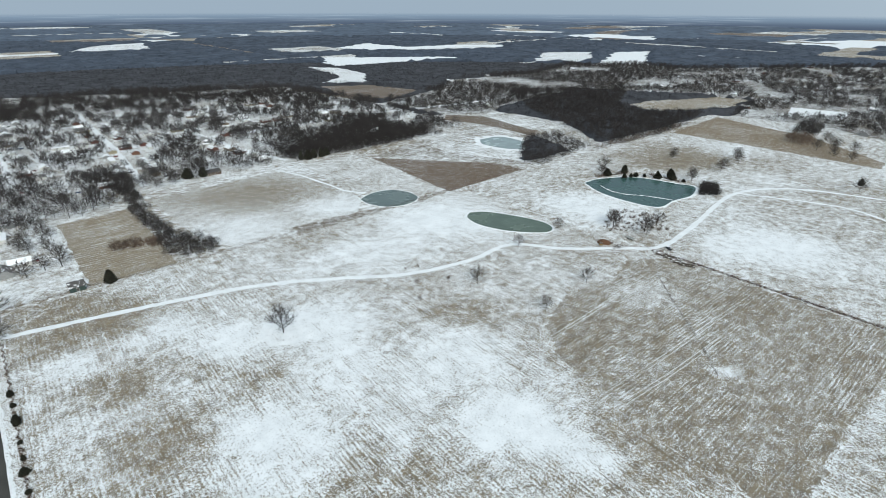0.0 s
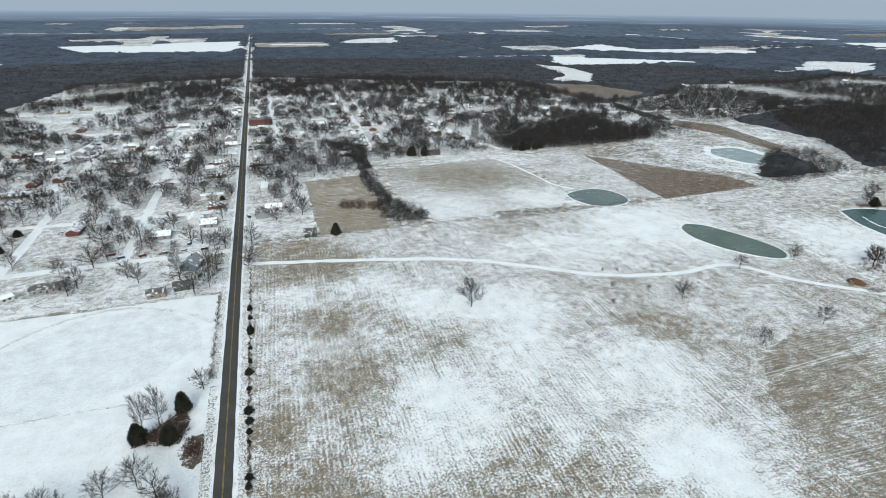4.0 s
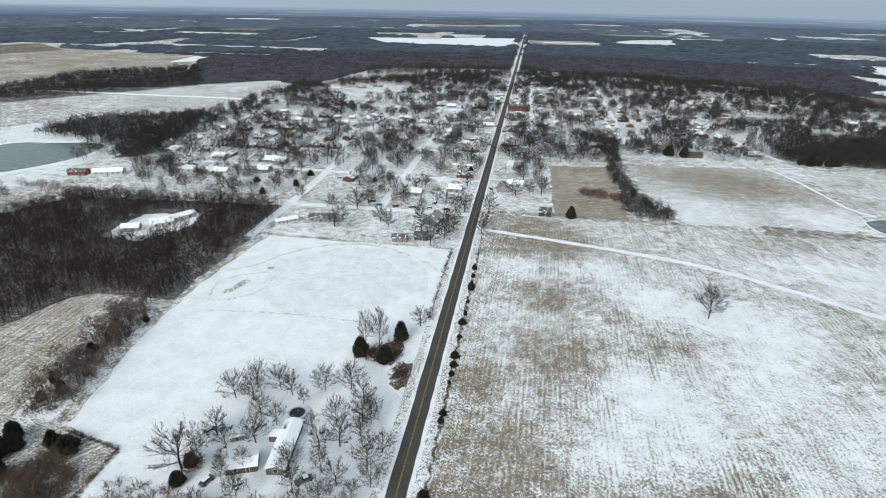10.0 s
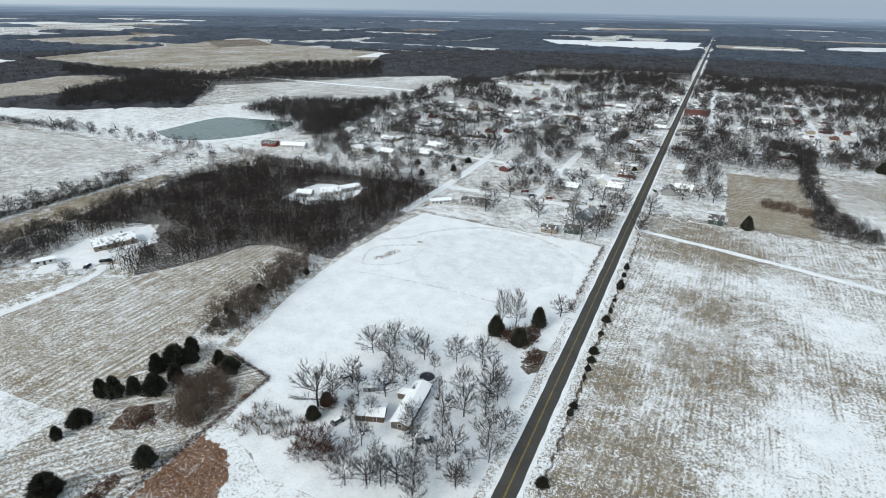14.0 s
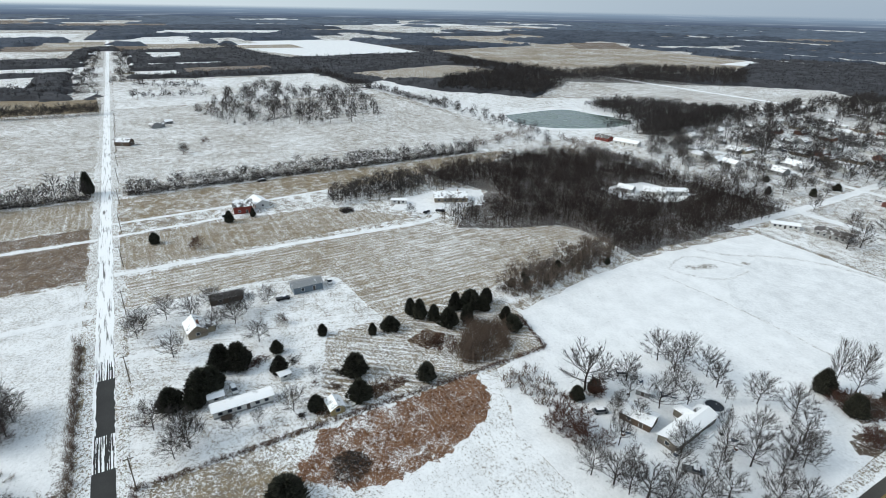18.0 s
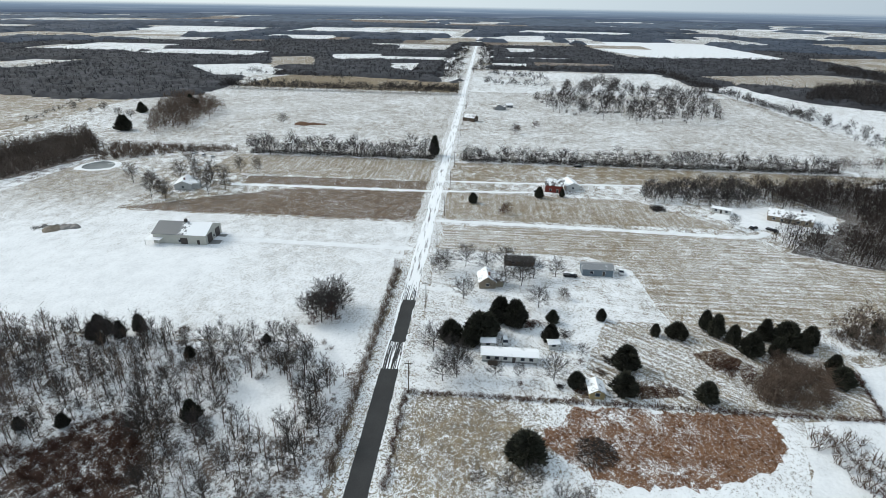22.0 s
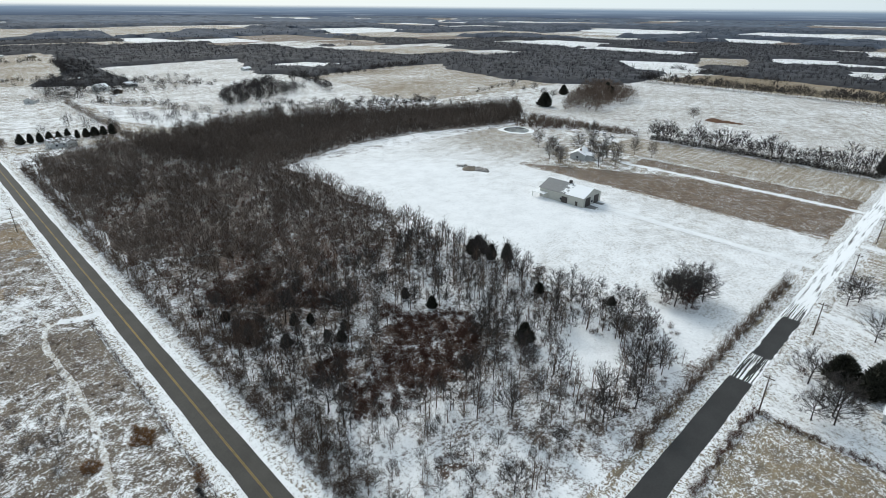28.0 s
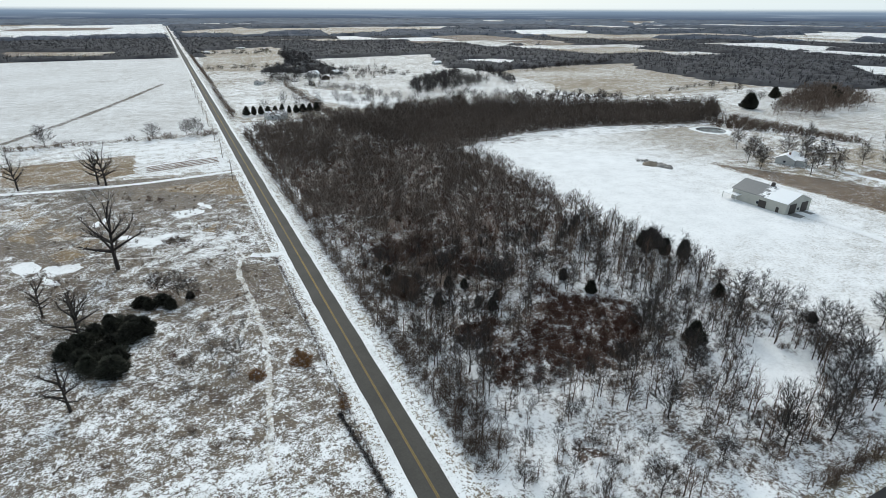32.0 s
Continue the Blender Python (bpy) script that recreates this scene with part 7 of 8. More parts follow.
for x, y, a, spec in (
        (-322, 392, 10, dict(L=14, W=8, h=3, rise=2, wall="red", roof="half", label="red house by the pond", windows=4)),
        (-300, 398, 20, dict(L=22, W=9, h=3, rise=1.8, wall="white", roof="snow", label="long white house near the pond", windows=5)),
        (415, 610, 30, dict(L=26, W=10, h=4, rise=2, wall="white", roof="snow", name="barn", label="long white shed in a copse", windows=2, category="barn")),
        (190, 560, 5, dict(L=16, W=9, h=3, rise=2, wall="brown", roof="dark", label="dark roofed house beside cedars", windows=4)),
        (250, 575, 10, dict(L=14, W=8, h=3, rise=2, wall="grey", roof="snow", label="grey house at the lane end", windows=3)),
        (19, 768, 6, dict(L=28, W=13, h=7.5, rise=1.0, wall="brick", roof="half", name="brick_building", label="two-storey red brick town building", windows=9, category="building")),):
    put(house(**spec), x, y, a)

put(house(10, 7, 2.8, 1.6, "grey", "snow", name="garage", label="grey garage in the wood clearing", windows=2, category="garage"), -205, 296, 20)
put(house(14, 7, 3.0, 1.2, "white", "tin", name="shed", label="long white shed in the wood clearing", windows=2, category="shed"), -186, 320, 60)
plants("spread", [(-94, 408), (-71, 397), (-59, 338), (-52, 330), (-81, 359), (-83, 333), (-29, 380), (-22, 378), (-11, 336), (-83, 393), (-49, 403), (-61, 394), (-102, 437), (-21, 309), (-12, 425), (9, 368), (-38, 454), (-58, 497), (26, 409), (36, 414), (45, 414)], 12.5, 0.2, 0.85, "big leafless street tree in the near town lots", "town trees")
# the town: a handful of house types along the snowy streets
TYPES = [house(12, 8, 2.8, 1.9, "white", "snow", label="small white house with a snow-covered roof", windows=2, plain_windows=True, porch=True),
         house(15, 8, 2.7, 1.6, "tan", "half", label="tan ranch house with patchy snow on the roof", windows=2, plain_windows=True, chimney=True),
         house(11, 9, 2.9, 2.6, "grey", "half", label="grey house with a steep half-snowed roof", windows=2, plain_windows=True, wing=(4, 5, 1)),
         house(14, 9, 2.7, 2.2, "white", "half", label="white house with a hipped roof", windows=2, plain_windows=True, hip=True),
         house(17, 5, 2.6, 0.5, "white", "tin", name="mobile_home", label="long white town mobile home", windows=2, plain_windows=True, category="mobile home"),
         house(13, 8, 2.8, 2.0, "brick", "half", label="brick house with a half-snowed roof", windows=2, plain_windows=True, chimney=True),
         house(12, 8.5, 2.8, 2.1, "grey", "snow", label="grey house with a white snowy roof", windows=2, plain_windows=True),
         house(7, 6, 2.5, 1.3, "grey", "snow", name="garage", label="small grey garage under snow", windows=2, plain_windows=True, category="garage")]
STREETS = [((-131, 300), (-131, 420)), ((-132, 420), (-140, 576)), ((-141, 576), (-150, 750)), ((-6, 362), (-125, 361)), ((-6, 440), (-131, 442)), ((-135, 442), (-290, 452)), ((-6, 530), (-136, 532)), ((-142, 532), (-310, 541)), ((-6, 640), (-146, 644)), ((-152, 645), (-310, 650)), ((-66, 366), (-66, 540)), ((-67, 540), (-70, 756)), ((-6, 756), (-300, 770))]
STREETS += [((0, 380), (0, 520)), ((0, 540), (0, 740)), ((0, 780), (0, 1150)), ((36, 640), (36, 1000)), ((133, 570), (142, 756)), ((142, 756), (145, 1000)), ((10, 905), (420, 905)), ((-6, 900), (-300, 905)), ((8, 756), (470, 754)), ((268, 560), (242, 748)), ((-220, 445), (-215, 650)), ((-280, 450), (-290, 700)), ((300, 760), (320, 900))]


def seg_gap(x, y, a, b):
    ax, ay, bx, by = *a, *b
    t = max(0, min(1, ((x - ax) * (bx - ax) + (y - ay) * (by - ay)) / ((bx - ax) ** 2 + (by - ay) ** 2)))
    return math.hypot(x - ax - t * (bx - ax), y - ay - t * (by - ay))


FIXED = [(ob.location.x, ob.location.y) for ob in scene.objects if ob.get("category") in ("house", "garage", "mobile home", "barn", "shed", "building", "workshop")]
PARKS = [[(53, 498), (105, 505), (103, 372), (54, 371)], [(-7, 304), (-119, 304), (-122, 240), (-114, 140), (-7, 104)], [(-300, 840), (-170, 980), (-150, 890), (-205, 770)], [(110, 372), (110, 545), (270, 545), (345, 545), (345, 366)],
         [(-300, 190), (-307, 301), (-283, 352), (-131, 358), (-130, 250)], [(265, 560), (265, 690), (480, 690), (480, 540)]]
# open snowy lots without trees or houses, and the homes of the near streets
LOTS = [[(-126, 369), (-123, 435), (-89, 421), (-82, 370)],
        [(-85, 306), (-79, 360), (-42, 365), (-35, 333), (-51, 309)],
        [(-43, 370), (-42, 438), (-9, 405), (-9, 374)],
        [(9, 370), (8, 412), (52, 424), (53, 373)],
        [(-129, 302), (-130, 357), (-100, 358), (-85, 306)],
        [(6, 379), (7, 463), (45, 417), (53, 375)],
        [(-41, 379), (-44, 450), (-9, 406), (-3, 377)],
        [(-381, 379), (-363, 394), (-336, 440), (-291, 423), (-243, 356), (-288, 336), (-334, 332)]]
NEAR_HOMES = [(-20, 412), (-31, 426), (-17, 450), (-67, 521), (-21, 535), (-31, 517), (-22, 477), (16, 421), (25, 434), (-106, 423), (-207, 457), (-188, 509), (-49, 398), (19, 490), (27, 521), (70, 574), (-21, 580), (-39, 630), (-116, 677), (-157, 677), (-60, 695), (-113, 502), (-71, 403), (-105, 666), (57, 648), (134, 717), (100, 712)]
rng = random.Random(41)
homes = list(FIXED)
for k, (x, y) in enumerate(NEAR_HOMES):
    if min(math.hypot(x - u, y - v) for u, v in homes) > 13:
        homes.append((x, y))
        copy_thing(TYPES[(k * 5 + 2) % 7], pose(x, y, 0.03, 0, 0, (0, 90, 180, 270)[k % 4] + (k * 7 % 9) - 4))
queue = []
for a, b in STREETS:
    ln = math.hypot(b[0] - a[0], b[1] - a[1])
    for k in range(int(ln / 19)):
        for side in (-1, 1):
            t = (k + rng.uniform(0.3, 0.7)) * 19 / ln
            off = rng.uniform(12, 17) + (rng.random() < 0.22) * 16
            nx, ny = -(b[1] - a[1]) / ln * side, (b[0] - a[0]) / ln * side
            queue.append((a[0] + (b[0] - a[0]) * t + nx * off, a[1] + (b[1] - a[1]) * t + ny * off, math.degrees(math.atan2(b[1] - a[1], b[0] - a[0])) + (180 if side > 0 else 0)))
for x, y, turn in queue:
    if rng.random() < 0.14 or min(math.hypot(x - u, y - v) for u, v in homes) < 16.5 or any(seg_gap(x, y, a, b) < 9 for a, b in STREETS) or any(inside(x, y, q) for q in PARKS + LOTS) or (abs(x) < 150 and y < 560) or abs(x) < 11 or (x > 0 and y < 376):
        continue
    homes.append((x, y))
    copy_thing(rng.choice(TYPES), pose(x, y, 0.03, 0, 0, turn + rng.choice((0, 0, 0, 90)) + rng.uniform(-3, 3)))
for k, ob in enumerate(TYPES):
    put(ob, *((-215, 420), (-235, 470), (-190, 460), (-250, 500), (-170, 500), (-200, 520), (-240, 540), (-205, 555))[k], 90 * (k % 2))

# town trees: those in the near streets each stand alone, the rest are one mass
spots = [p for p in sown([(-330, 350), (-360, 440), (-340, 900), (-60, 1180), (300, 1180), (520, 1000), (560, 770), (520, 565), (330, 575), (240, 548), (112, 545), (107, 512), (50, 505), (50, 376), (8, 376), (8, 306), (-8, 306), (-119, 308), (-125, 352), (-280, 350)], 10.8, 51, PARKS[:5] + LOTS, 0.9)
         if abs(p[0]) > 6.5 and min(math.hypot(p[0] - u, p[1] - v) for u, v in homes) > 7.5 and all(seg_gap(*p, a, b) > 4.5 for a, b in STREETS)]
rng = random.Random(52)
near_town = [p for k, p in enumerate(sorted(spots, key=lambda p: math.hypot(p[0] - 28, p[1] - 22))) if k % 3 or k > 150][:105]
for x, y in near_town:
    kind = rng.choice(("oak", "oak", "tall", "spread", "oak", "tall", "cedar" if rng.random() < 0.3 else "oak"))
    plant(kind, x, y, rng.uniform(8, 14) if kind != "cedar" else rng.uniform(3.5, 6), 1.0, group="town trees")
rest = patchy([p for p in spots if p not in near_town and math.hypot(p[0] - 28, p[1] - 22) > math.hypot(near_town[-1][0] - 28, near_town[-1][1] - 22)], 0.055, -1.6)
stand("town_trees", [p for p in rest if p[1] < 600], 14.0, TOWN_NEAR, M_CROWN, "bare trees between the town houses", "trees", 0.3)
stand("town_trees", patchy([p for p in rest if p[1] >= 600], 0.05, -0.7), 13.5, TOWN_FORMS, M_CROWN, "bare trees along the farther town streets", "trees", 0.3)

# farms and the second town to the north-east
rng = random.Random(83)
ne_homes = []
for x, y, k in ((-1010, 30, 1), (-1060, -30, 4), (-1130, 40, 0), (-1180, -40, 6), (-1300, 40, 3), (-960, -40, 2), (-1090, 130, 4), (-1380, -30, 5), (-150, -1130, 1), (-110, -1180, 4), (-330, -730, 0), (-40, -1080, 3), (-70, -1900, 0), (-120, -1980, 4), (-160, -660, 6), (-545, 40, 2), (-560, 52, 7)):
    copy_thing(TYPES[k], pose(x, y, 0.03, 0, 0, 90 * (k % 2) + 12))
for poly, gap, keep in ((OPEN_NE, 85, 0.35), (TOWN_NE, 62, 0.42)):
    for x, y in sown(poly, gap, 84, (), keep):
        ne_homes.append((x, y))
        copy_thing(rng.choice(TYPES), pose(x, y, 0.03, 0, 0, rng.choice((0, 90, 180, 270)) + rng.uniform(-6, 6)))
ne_trees = patchy(sown(OPEN_NE, 9, 85, [[(846, 944), (919, 948), (972, 841), (945, 748), (888, 722), (859, 851)]], 0.9), 0.02, -0.95) + patchy(sown(TOWN_NE, 10, 86, [[(1058, 335), (1071, 259), (995, 245), (973, 310)]], 0.85), 0.03, -0.9)
stand("town_trees", [p for p in ne_trees if min(math.hypot(p[0] - u, p[1] - v) for u, v in ne_homes) > 9], 11, DISTANT, M_CROWN, "bare trees among scattered farms and houses", "trees", 0.35)

stand("town_trees", [p for p in patchy(sown([(-300, 930), (-300, 1230), (8, 1285), (357, 1150), (520, 1080), (560, 800), (500, 780), (420, 950), (300, 1000), (-200, 960)], 11, 87, (), 0.85), 0.03, -0.8) if abs(p[0]) > 12], 12, DISTANT, M_CROWN, "bare trees on the far side of town", "trees", 0.3)

# ---- vehicles ----
def vehicle(paint, label, name="car", truck=False):
    base = new(name)
    L, W = (5.6, 1.9) if truck else (4.6, 1.8)
    bm = bmesh.new()
    prof = [(-L / 2, 0.35), (-L / 2, 0.85), (-L / 2 + 0.15, 1.0), (-0.2 if truck else -L / 2 + 1.0, 1.0), (L / 2 - 1.4, 1.0), (L / 2 - 0.1, 0.85), (L / 2, 0.4)]
    sides = [[bm.verts.new((x, y, z)) for x, z in prof] for y in (-W / 2, W / 2)]
    bm.faces.new(sides[0])
    bm.faces.new(sides[1][::-1])
    for k in range(len(prof)):
        j = (k + 1) % len(prof)
        bm.faces.new((sides[0][k], sides[1][k], sides[1][j], sides[0][j]))
    bmesh.ops.recalc_face_normals(bm, faces=bm.faces[:])
    part("body", bm, paint, base)
    bm = bmesh.new()
    x0, x1 = (-0.3, 1.5) if truck else (-L / 2 + 0.6, 1.0)
    low = [bm.verts.new((x, y, 0.98)) for x, y in ((x0 - 0.1, -W / 2 + 0.06), (x1 + 0.5, -W / 2 + 0.06), (x1 + 0.5, W / 2 - 0.06), (x0 - 0.1, W / 2 - 0.06))]
    top = [bm.verts.new((x, y, 1.6)) for x, y in ((x0 + 0.2, -W / 2 + 0.25), (x1 - 0.2, -W / 2 + 0.25), (x1 - 0.2, W / 2 - 0.25), (x0 + 0.2, W / 2 - 0.25))]
    for k in range(4):
        bm.faces.new((low[k], low[(k + 1) % 4], top[(k + 1) % 4], top[k]))
    bm.faces.new(top)
    part("cabin", bm, M_GLASS, base)
    part("roof", boxed(x0 + 0.15, -W / 2 + 0.2, 1.6, x1 - 0.15, W / 2 - 0.2, 1.68, bevel=0.03), ROOFS["snow"], base, "roof under snow")
    for x in (-L / 2 + 0.9, L / 2 - 0.95):
        for y in (-W / 2, W / 2):
            bm = bmesh.new()
            bmesh.ops.create_cone(bm, cap_ends=True, segments=14, radius1=0.35, radius2=0.35, depth=0.24, matrix=pose(x, y, 0.36, 90, 0, 0))
            part("wheel", bm, M_TYRE, base)
    return tagged(base, label, "truck" if truck else "car")


M_TYRE = plain("black_rubber", (0.02, 0.02, 0.02), 0.9, 0.2)
CARS = {c: plain(c + "_car_paint", v, 0.3, 0.08) for c, v in dict(black=(0.015, 0.015, 0.017), white=(0.6, 0.6, 0.6), grey=(0.14, 0.145, 0.15), red=(0.2, 0.03, 0.025), blue=(0.04, 0.07, 0.14)).items()}
for x, y, a, c, t in ((-166, 62, 85, "black", True), (-117, 34.5, 5, "white", False), (-56, 127, 70, "grey", False), (-28, 132, 40, "grey", True), (-66, 146, 60, "white", False), (-172, 83, 0, "white", True),
                      (-36, 330, 10, "white", True), (-20, 330, 90, "black", False), (-226, 168, 40, "black", True), (-228, 160, 120, "black", False), (-272, 58, 90, "black", False), (-330, 90, 90, "black", True),
                      (-322, -160, 20, "white", True), (-325, -168, 15, "white", False), (-328, -176, 20, "white", True), (20, 745, 0, "red", False), (-30, 380, 80, "blue", False), (-75, 375, 10, "red", True)):
    put(vehicle(CARS[c], f"parked {c} {'pickup truck' if t else 'saloon car'} dusted with snow", "pickup_truck" if t else "car", t), x, y, a, 0.1)
rng = random.Random(61)
proto = [vehicle(CARS[c], f"parked {c} car on a snowy town lot", "car", c == "grey") for c in ("black", "white", "grey", "red", "blue")]
for x, y in [h for h in homes[len(FIXED):] if rng.random() < 0.45][:80]:
    copy_thing(rng.choice(proto), pose(x + rng.choice((-1, 1)) * rng.uniform(8.5, 10), y + rng.uniform(-3, 3), 0.1, 0, 0, rng.uniform(0, 360)))
for k, ob in enumerate(proto):
    put(ob, -20 - 12 * k, 368.5, 5 * k, 0.1)

# ---- poles, fences, heaps ----
M_POLE = plain("weathered_pole", (0.13, 0.105, 0.085), 0.9, 0.25, 2)
M_WIRE = plain("wire", (0.09, 0.09, 0.09), 0.6, 0.2)


def utility_pole(h=10.5):
    base = new("utility_pole")
    bm = bmesh.new()
    bmesh.ops.create_cone(bm, segments=7, radius1=0.17, radius2=0.11, depth=h, cap_ends=True, matrix=pose(0, 0, h / 2))
    part("pole", bm, M_POLE, base)
    part("crossarm", boxed(-1.2, -0.07, h - 0.8, 1.2, 0.07, h - 0.62), M_POLE, base)
    for x in (-1.05, 0, 1.05):
        part("insulator", boxed(x - 0.05, -0.05, h - 0.62, x + 0.05, 0.05, h - 0.42), M_TRIM, base)
    return tagged(base, "weathered wooden utility pole with a crossarm", "pole", "utility poles")


pole = put(utility_pole(), -90, 7, 90)
for x, y, a in [(-90 - 46 * k, 7, 90) for k in range(1, 12)] + [(9.5, -235 - 48 * k, 0) for k in range(0, 8)] + [(-10, 330 + 50 * k, 0) for k in range(0, 10)]:
    copy_thing(pole, pose(x, y, 0, 0, 0, a))


def fence(points, gap=4.0, h=1.25, label="wire fence on wooden posts"):
    base = new("fence")
    first = None
    for (x0, y0), (x1, y1) in zip(points, points[1:]):
        ln = math.hypot(x1 - x0, y1 - y0)
        for k in range(int(ln / gap)):
            t = k * gap / ln
            if first is None:
                bm = bmesh.new()
                bmesh.ops.create_cone(bm, segments=6, radius1=0.09, radius2=0.07, depth=h, cap_ends=True, matrix=pose(0, 0, h / 2))
                first = part("post", bm, M_POLE, base)
                ob = first
            else:
                ob = new("post", first.data)
                ob.parent = base
            ob.location = (x0 + (x1 - x0) * t, y0 + (y1 - y0) * t, 0.02)
        for z in (0.45, 0.8, 1.12):
            w = Wood()
            w.limb((x0, y0, z), (x1, y1, z), 0.018, 0.018)
            ob = new("wire", raw_mesh("wire", *w.arrays(), M_WIRE))
            ob.parent = base
    return tagged(base, label, "fence")


fence([(-90, 7), (-90, 134), (-114, 140)])
fence([(-90, 7), (-56, 7.5)], 3.5)
fence([(7.2, -42), (7.2, -140)], 3.5)
fence([(360, 40), (358, 188)], 5)
fence([(8.5, 372), (130, 371), (306, 370), (350, 372)], 6)
fence([(-8, 305), (-119, 305)], 4)
stand("fence_brush", [(-90 + 0.6 * math.sin(3 * y), y) for y in np.arange(6, 134, 0.55)] + [(-90 - 0.5 * k, 134 + 0.1 * k) for k in range(44)], 1.3, BUSHY, M_BRUSH, "dead weeds grown into the fence line", "weeds", 0.6)
stand("fence_brush", [(7.0 + 0.4 * math.sin(3 * y), y) for y in np.arange(-140, -42, 0.7)] + [(6.2, y) for y in np.arange(-236, -150, 2.2)], 0.9, BUSHY, M_BRUSH, "dead weeds in the roadside ditch", "weeds", 0.6)
stand("fence_brush", [(360 - 0.01 * (y - 40) + 0.8 * math.sin(2 * y), y) for y in np.arange(40, 180, 0.7)], 1.5, BUSHY, M_BRUSH, "weeds along the pasture fence", "weeds", 0.6)
stand("fence_brush", [(x, 370.5 + math.sin(x)) for x in np.arange(10, 345, 1.8)], 1.0, BUSHY, M_TWIG_WOOD, "weeds along the field boundary", "weeds", 0.7)
stand("fence_brush", [(-7.6 + 0.5 * math.sin(y), y) for y in np.arange(228, 306, 1.4)], 1.8, BUSHY, M_TWIG_WOOD, "brush along the ball field road edge", "weeds", 0.6)


def brush_pile(x, y, r, h, n, seed, label, material=None, round_heap=False):
    """A heap of thrown branches: a few overlapping lobes, uneven in height."""
    rng = random.Random(seed)
    w = Wood()
    lobes = [(rng.uniform(-.55, .55) * r, rng.uniform(-.35, .35) * r, r * rng.uniform(0.3, 0.6), h * rng.uniform(0.4, 1)) for k in range(5)]
    if round_heap:
        lobes = [(0, 0, r, h)]
    for k in range(n):
        ox, oy, lr, lh = rng.choice(lobes)
        a, q = rng.uniform(0, 6.28), lr * rng.random() ** 0.6
        d = Vector((rng.uniform(-1, 1), rng.uniform(-1, 1), rng.uniform(-0.15, 0.35))).normalized() * rng.uniform(0.8, 2.6)
        p = Vector((ox + q * math.cos(a), oy + q * math.sin(a), max(0.2, lh * (1 - (q / lr) ** 2) * rng.uniform(0.3, 1))))
        w.limb(p - d * 0.5, p + d * 0.5, rng.uniform(0.03, 0.1), 0)
    ob = new("brush_heap", raw_mesh("brush_heap", *w.arrays(), material or M_TWIG_WOOD))
    return put(tagged(ob, label, "branch heap", kind="stuff"), x, y, 0, 0.05)


brush_pile(-72, 55, 5.2, 2.6, 700, 1, "round heap of cut grey branches", M_BARK, True)
brush_pile(-113, 100, 6, 1.8, 300, 2, "low heap of brown brush")


def earth_heap(x, y, L, W, h, seed, label):
    """A long ridge of pushed-up earth with uneven lumps and ragged ends."""
    rng = random.Random(seed)
    lumps = [(rng.uniform(-.42, .42) * L, rng.uniform(-.22, .22) * W, rng.uniform(0.9, 2.4), rng.uniform(0.45, 1) * h) for k in range(26)]
    nu, nv = 56, 26
    va, fa = [], []
    for j in range(nv):
        for i in range(nu):
            u, v = (i / (nu - 1) - 0.5) * L, (j / (nv - 1) - 0.5) * W
            z = max(lh * max(0.0, 1 - ((u - a) ** 2 + (v - b) ** 2 * 1.4) / q ** 2) ** 0.7 for a, b, q, lh in lumps)
            va.append((u, v, z * rng.uniform(0.82, 1.05) - 0.12))
    for j in range(nv - 1):
        for i in range(nu - 1):
            k = j * nu + i
            fa += [(k, k + 1, k + nu), (k + 1, k + nu + 1, k + nu)]
    ob = new("earth_heap", raw_mesh("earth_heap", np.array(va, dtype=np.float32), np.array(fa, dtype=np.int32), plain("heaped_earth", (0.26, 0.245, 0.23), 0.95, 0.6, 0.5)))
    return put(tagged(ob, label, "earth heap", kind="stuff"), x, y, 96, 0.05)


earth_heap(-192, -172, 20, 6, 1.7, 3, "long heap of grey-brown earth in the snowy field")
brush_pile(-190, -182, 3.2, 1.2, 90, 3, "dark branches thrown beside the earth heap", M_BARK)
brush_pile(-112, -69, 5, 1.6, 160, 4, "tumble of felled logs at the wood edge")
brush_pile(41, -128, 6, 1.6, 200, 5, "fallen dead tree in the weeds")
brush_pile(345, 200, 6, 1.6, 160, 6, "heap of cleared branches")
brush_pile(-104, 62, 3, 0.8, 90, 7, "scattered scrap and branches")


def log(L, r):
    bm = bmesh.new()
    bmesh.ops.create_cone(bm, segments=9, radius1=r, radius2=r * 0.85, depth=L, cap_ends=True, matrix=pose(0, 0, r, 90, 0, 0))
    return bm


M_LOG = snow_on("snowed_logs", (0.085, 0.07, 0.058), 0.42, 0.8)
for k in range(9):
    me = bpy.data.meshes.new("log")
    bm = log(9 + (k * 37 % 5), 0.55)
    bm.to_mesh(me)
    bm.free()
    me.materials.append(M_LOG)
    put(tagged(new("log", me), "long felled log half covered by snow", "log", "logs by the fence"), 357.5 - 0.75 * k + (k % 2) * 0.8, 178 - 2.9 * k, 18 + (k * 53 % 11), 0.06)


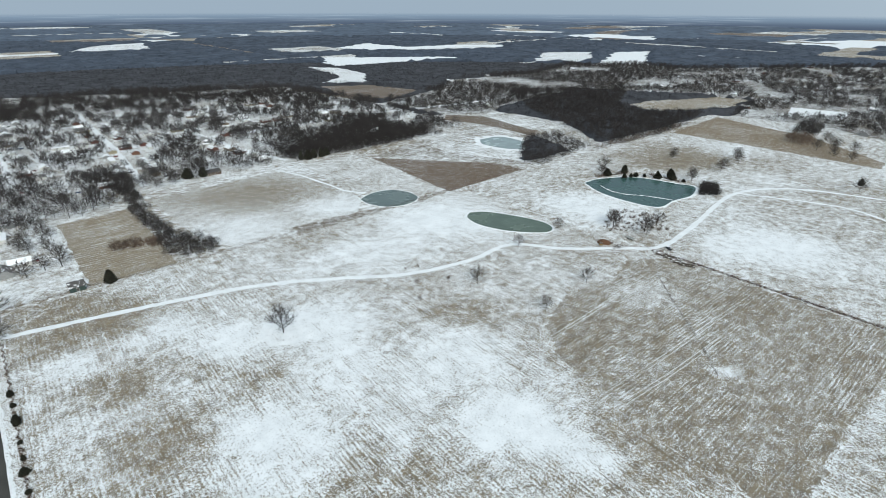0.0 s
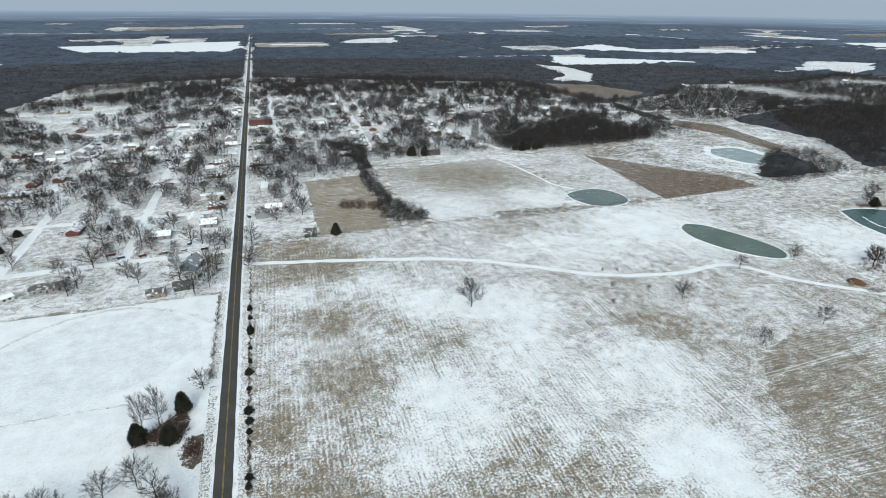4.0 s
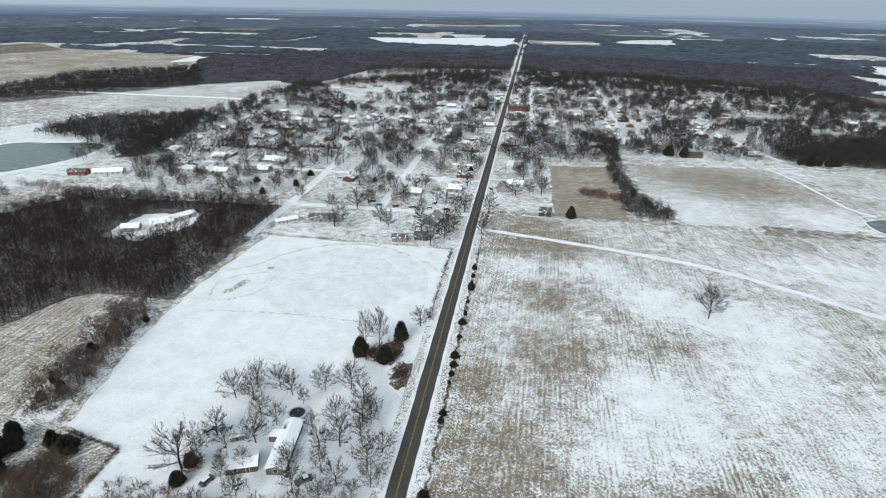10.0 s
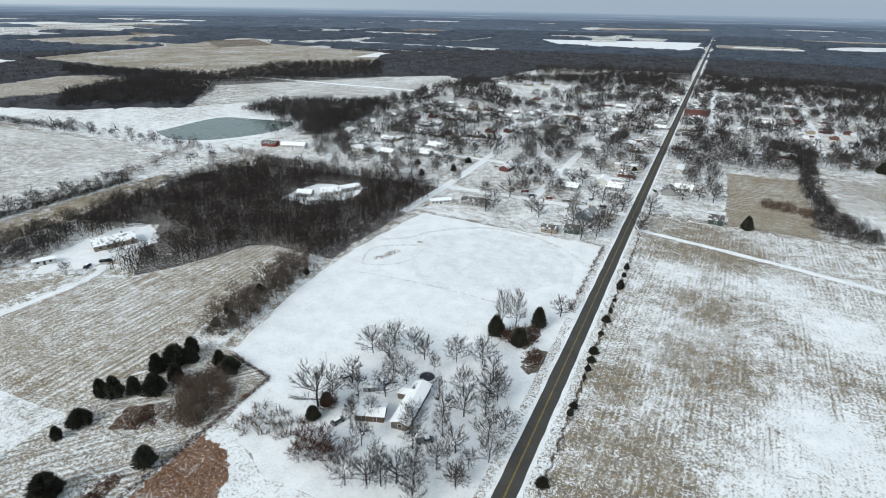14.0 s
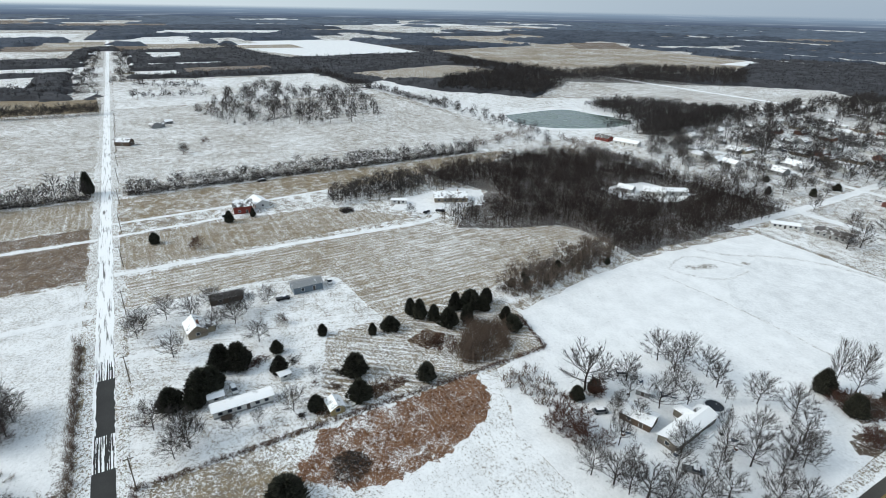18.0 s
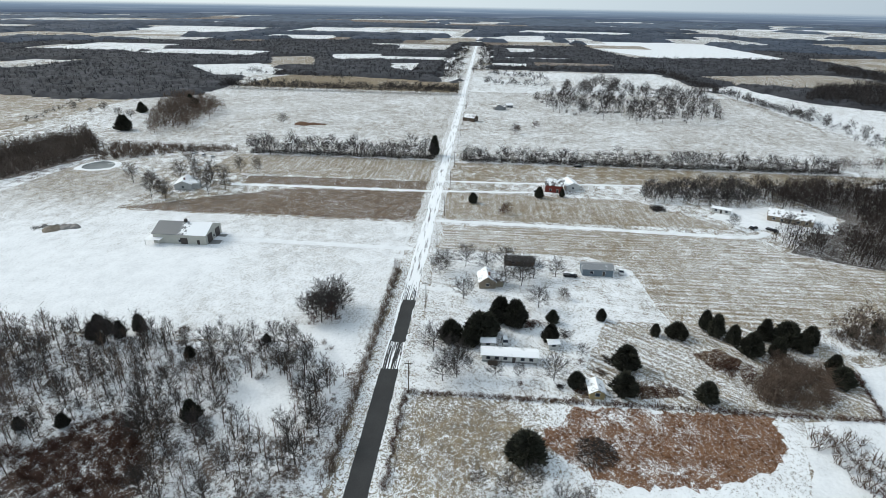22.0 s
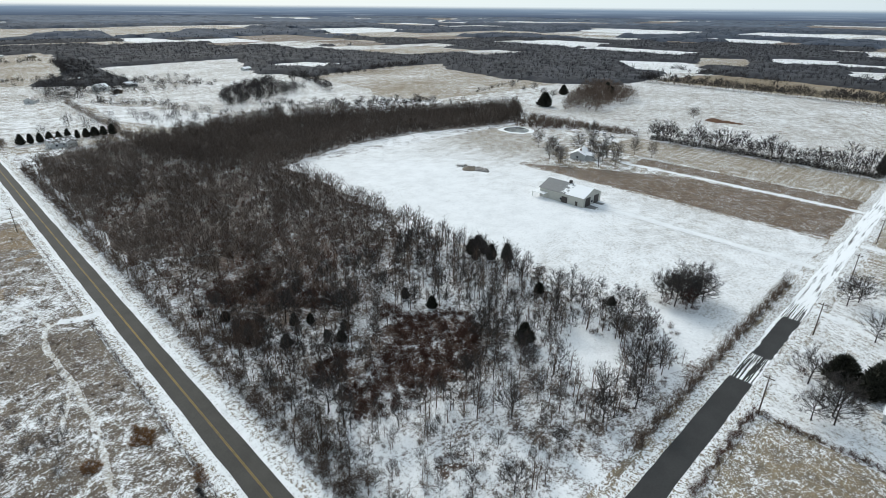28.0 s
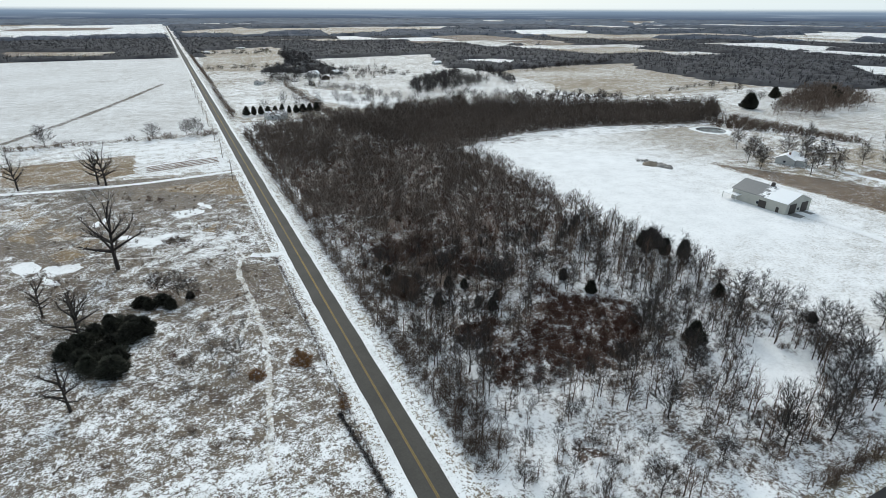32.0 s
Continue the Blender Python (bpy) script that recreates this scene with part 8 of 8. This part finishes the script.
def mound(x, y, r, h, material, label, seed):
    rng = random.Random(seed)
    bm = bmesh.new()
    n, rows = 18, 5
    vs = []
    for i in range(rows):
        q = r * (1 - i / rows)
        vs.append([bm.verts.new((q * math.cos(2 * math.pi * k / n) * rng.uniform(0.85, 1.15), q * math.sin(2 * math.pi * k / n) * rng.uniform(0.85, 1.15), h * math.sin(1.57 * i / rows) * rng.uniform(0.8, 1.1))) for k in range(n)])
    top = bm.verts.new((0, 0, h))
    for a, b in zip(vs, vs[1:]):
        for k in range(n):
            bm.faces.new((a[k], a[(k + 1) % n], b[(k + 1) % n], b[k]))
    for k in range(n):
        bm.faces.new((vs[-1][k], vs[-1][(k + 1) % n], top))
    me = bpy.data.meshes.new("earth_mound")
    bm.to_mesh(me)
    bm.free()
    me.materials.append(material)
    put(tagged(new("earth_mound", me), label, "mound"), x, y, 0, 0.0)


BED_SNOW = snowy("snowy_garden_soil", (0.13, 0.1, 0.075), TAN, 0.6, 0.25)
M_EARTH = plain("bare_earth", (0.14, 0.075, 0.045), 0.95, 0.35, 0.8, bump=0.4)
mound(344, 212, 5, 2.0, M_EARTH, "small mound of orange-brown earth", 1)
mound(-190, -174, 4.5, 1.6, plain("grey_spoil", (0.2, 0.17, 0.135), 0.95, 0.35, 0.7, bump=0.4), "spoil heap of grey-brown earth", 2)
for k in range(5):
    mound(-440 + rng.uniform(-4, 4), -136 + 5 * k, 7 - k, 1.8 - 0.25 * k, M_EARTH, "bank of bare brown earth", 10 + k)
for k in range(5):
    strip("garden_bed", [(-445, -138 + 5 * k), (-488, -138 + 5 * k), (-530, -139 + 5 * k)], 1.4, 0.1, BED_SNOW, "long garden bed of snowy soil", "garden bed", 0.2, k)
for k in range(4):
    strip("garden_bed", [(12, -276 - 3.2 * k), (30, -273 - 3.2 * k), (46, -269 - 3.2 * k)], 1.2, 0.1, M_EARTH, "garden row of dark tilled soil", "garden bed", 0.25, k + 9)
strip("ditch", [(124, -369), (103, -422), (74, -508), (36, -638)], 5, 0.098, snowy("ditch_weeds", (0.1, 0.08, 0.06), GREY, 0.25, 0.25), "weedy drainage ditch across the white field", "ditch", 0.8)
pond([(-284, -221), (-290, -212), (-300, -216), (-303, -226), (-295, -232), (-286, -229)], water("stock_pond", (0.10, 0.11, 0.11)), "small grey frozen stock pond with a snowy rim", 3)
# the ball diamond
sheet("infield", [(-109, 231), (-106, 235), (-102, 247), (-105, 249), (-109, 240), (-112, 233)], 0.05, snowy("infield_dirt", (0.2, 0.17, 0.13), (0.28, 0.24, 0.18), 0.55, 0.2), "bare dirt of the snowed ball diamond", "infield", 60, 3, 0.8)
sheet("infield", [(-100, 260), (-97, 262), (-98, 265), (-101, 263)], 0.05, snowy("mound_dirt", (0.2, 0.17, 0.13), (0.28, 0.24, 0.18), 0.5, 0.2), "bare dirt by the ball diamond", "infield", 61, 2, 0.5)

# odds and ends of the yards and the field edge
M_RUSTY = plain("rusty_yellow_steel", (0.28, 0.17, 0.06), 0.7, 0.35, 0.9)


def flat_trailer(L, paint, label):
    """A low two-axle farm trailer with board sides."""
    base = new("farm_trailer")
    part("deck", boxed(-L / 2, -1.1, 0.75, L / 2, 1.1, 0.92, bevel=0.03), M_LOG, base, "snow-covered plank deck")
    for y in (-1.08, 1.02):
        part("side_board", boxed(-L / 2, y, 0.9, L / 2, y + 0.06, 1.7), paint, base)
    part("headboard", boxed(-L / 2, -1.1, 0.9, -L / 2 + 0.07, 1.1, 1.9), paint, base)
    part("drawbar", boxed(-L / 2 - 1.6, -0.06, 0.55, -L / 2, 0.06, 0.68), M_POLE, base)
    for x in (0.3, 1.4):
        for y in (-1.2, 1.2):
            bm = bmesh.new()
            bmesh.ops.create_cone(bm, cap_ends=True, segments=14, radius1=0.4, radius2=0.4, depth=0.24, matrix=pose(x, y, 0.41, 90, 0, 0))
            part("wheel", bm, M_TYRE, base)
    return tagged(base, label, "trailer")


put(flat_trailer(6.5, M_RUSTY, "rusty yellow farm trailer standing in snow"), 339, 211, 30)
put(flat_trailer(9.0, M_TRIM, "long white flat trailer under snow"), 363.5, 203, 80)
put(vehicle(CARS["black"], "dark pickup truck parked by the felled logs", "pickup_truck", True), 368, 176, 60, 0.1)
brush_pile(-127.5, 44, 5, 1.4, 260, 21, "brown bramble heap behind the trailer home", M_BRUSH)
brush_pile(-124.5, 55, 3.5, 0.9, 120, 22, "heap of scrap wood and snow", M_BARK)
brush_pile(-110.5, 65.5, 3, 0.7, 110, 23, "scattered boards beside the cedar", M_BARK)
brush_pile(-96, 49, 2.2, 0.5, 70, 24, "low ring of scrap in the snow", M_BARK)
for k, pts in enumerate(([(-99, 72), (-99, 83), (-95, 82), (-93, 71)], [(-95, 53), (-98, 57), (-92, 57)], [(-116, 93), (-120, 102), (-114, 107), (-108, 97)])):
    sheet("weed_patch", pts, 0.05, DARKWEED, "patch of dark brown dead weeds", "grass patch", 320 + k, 1.5, 0.8)
    stand("weeds", sown(pts, 0.9, 330 + k, (), 0.8), 0.8, FINE_BUSH, M_BRUSH, "dead brown weeds in the mown lot", "weeds", 0.5)
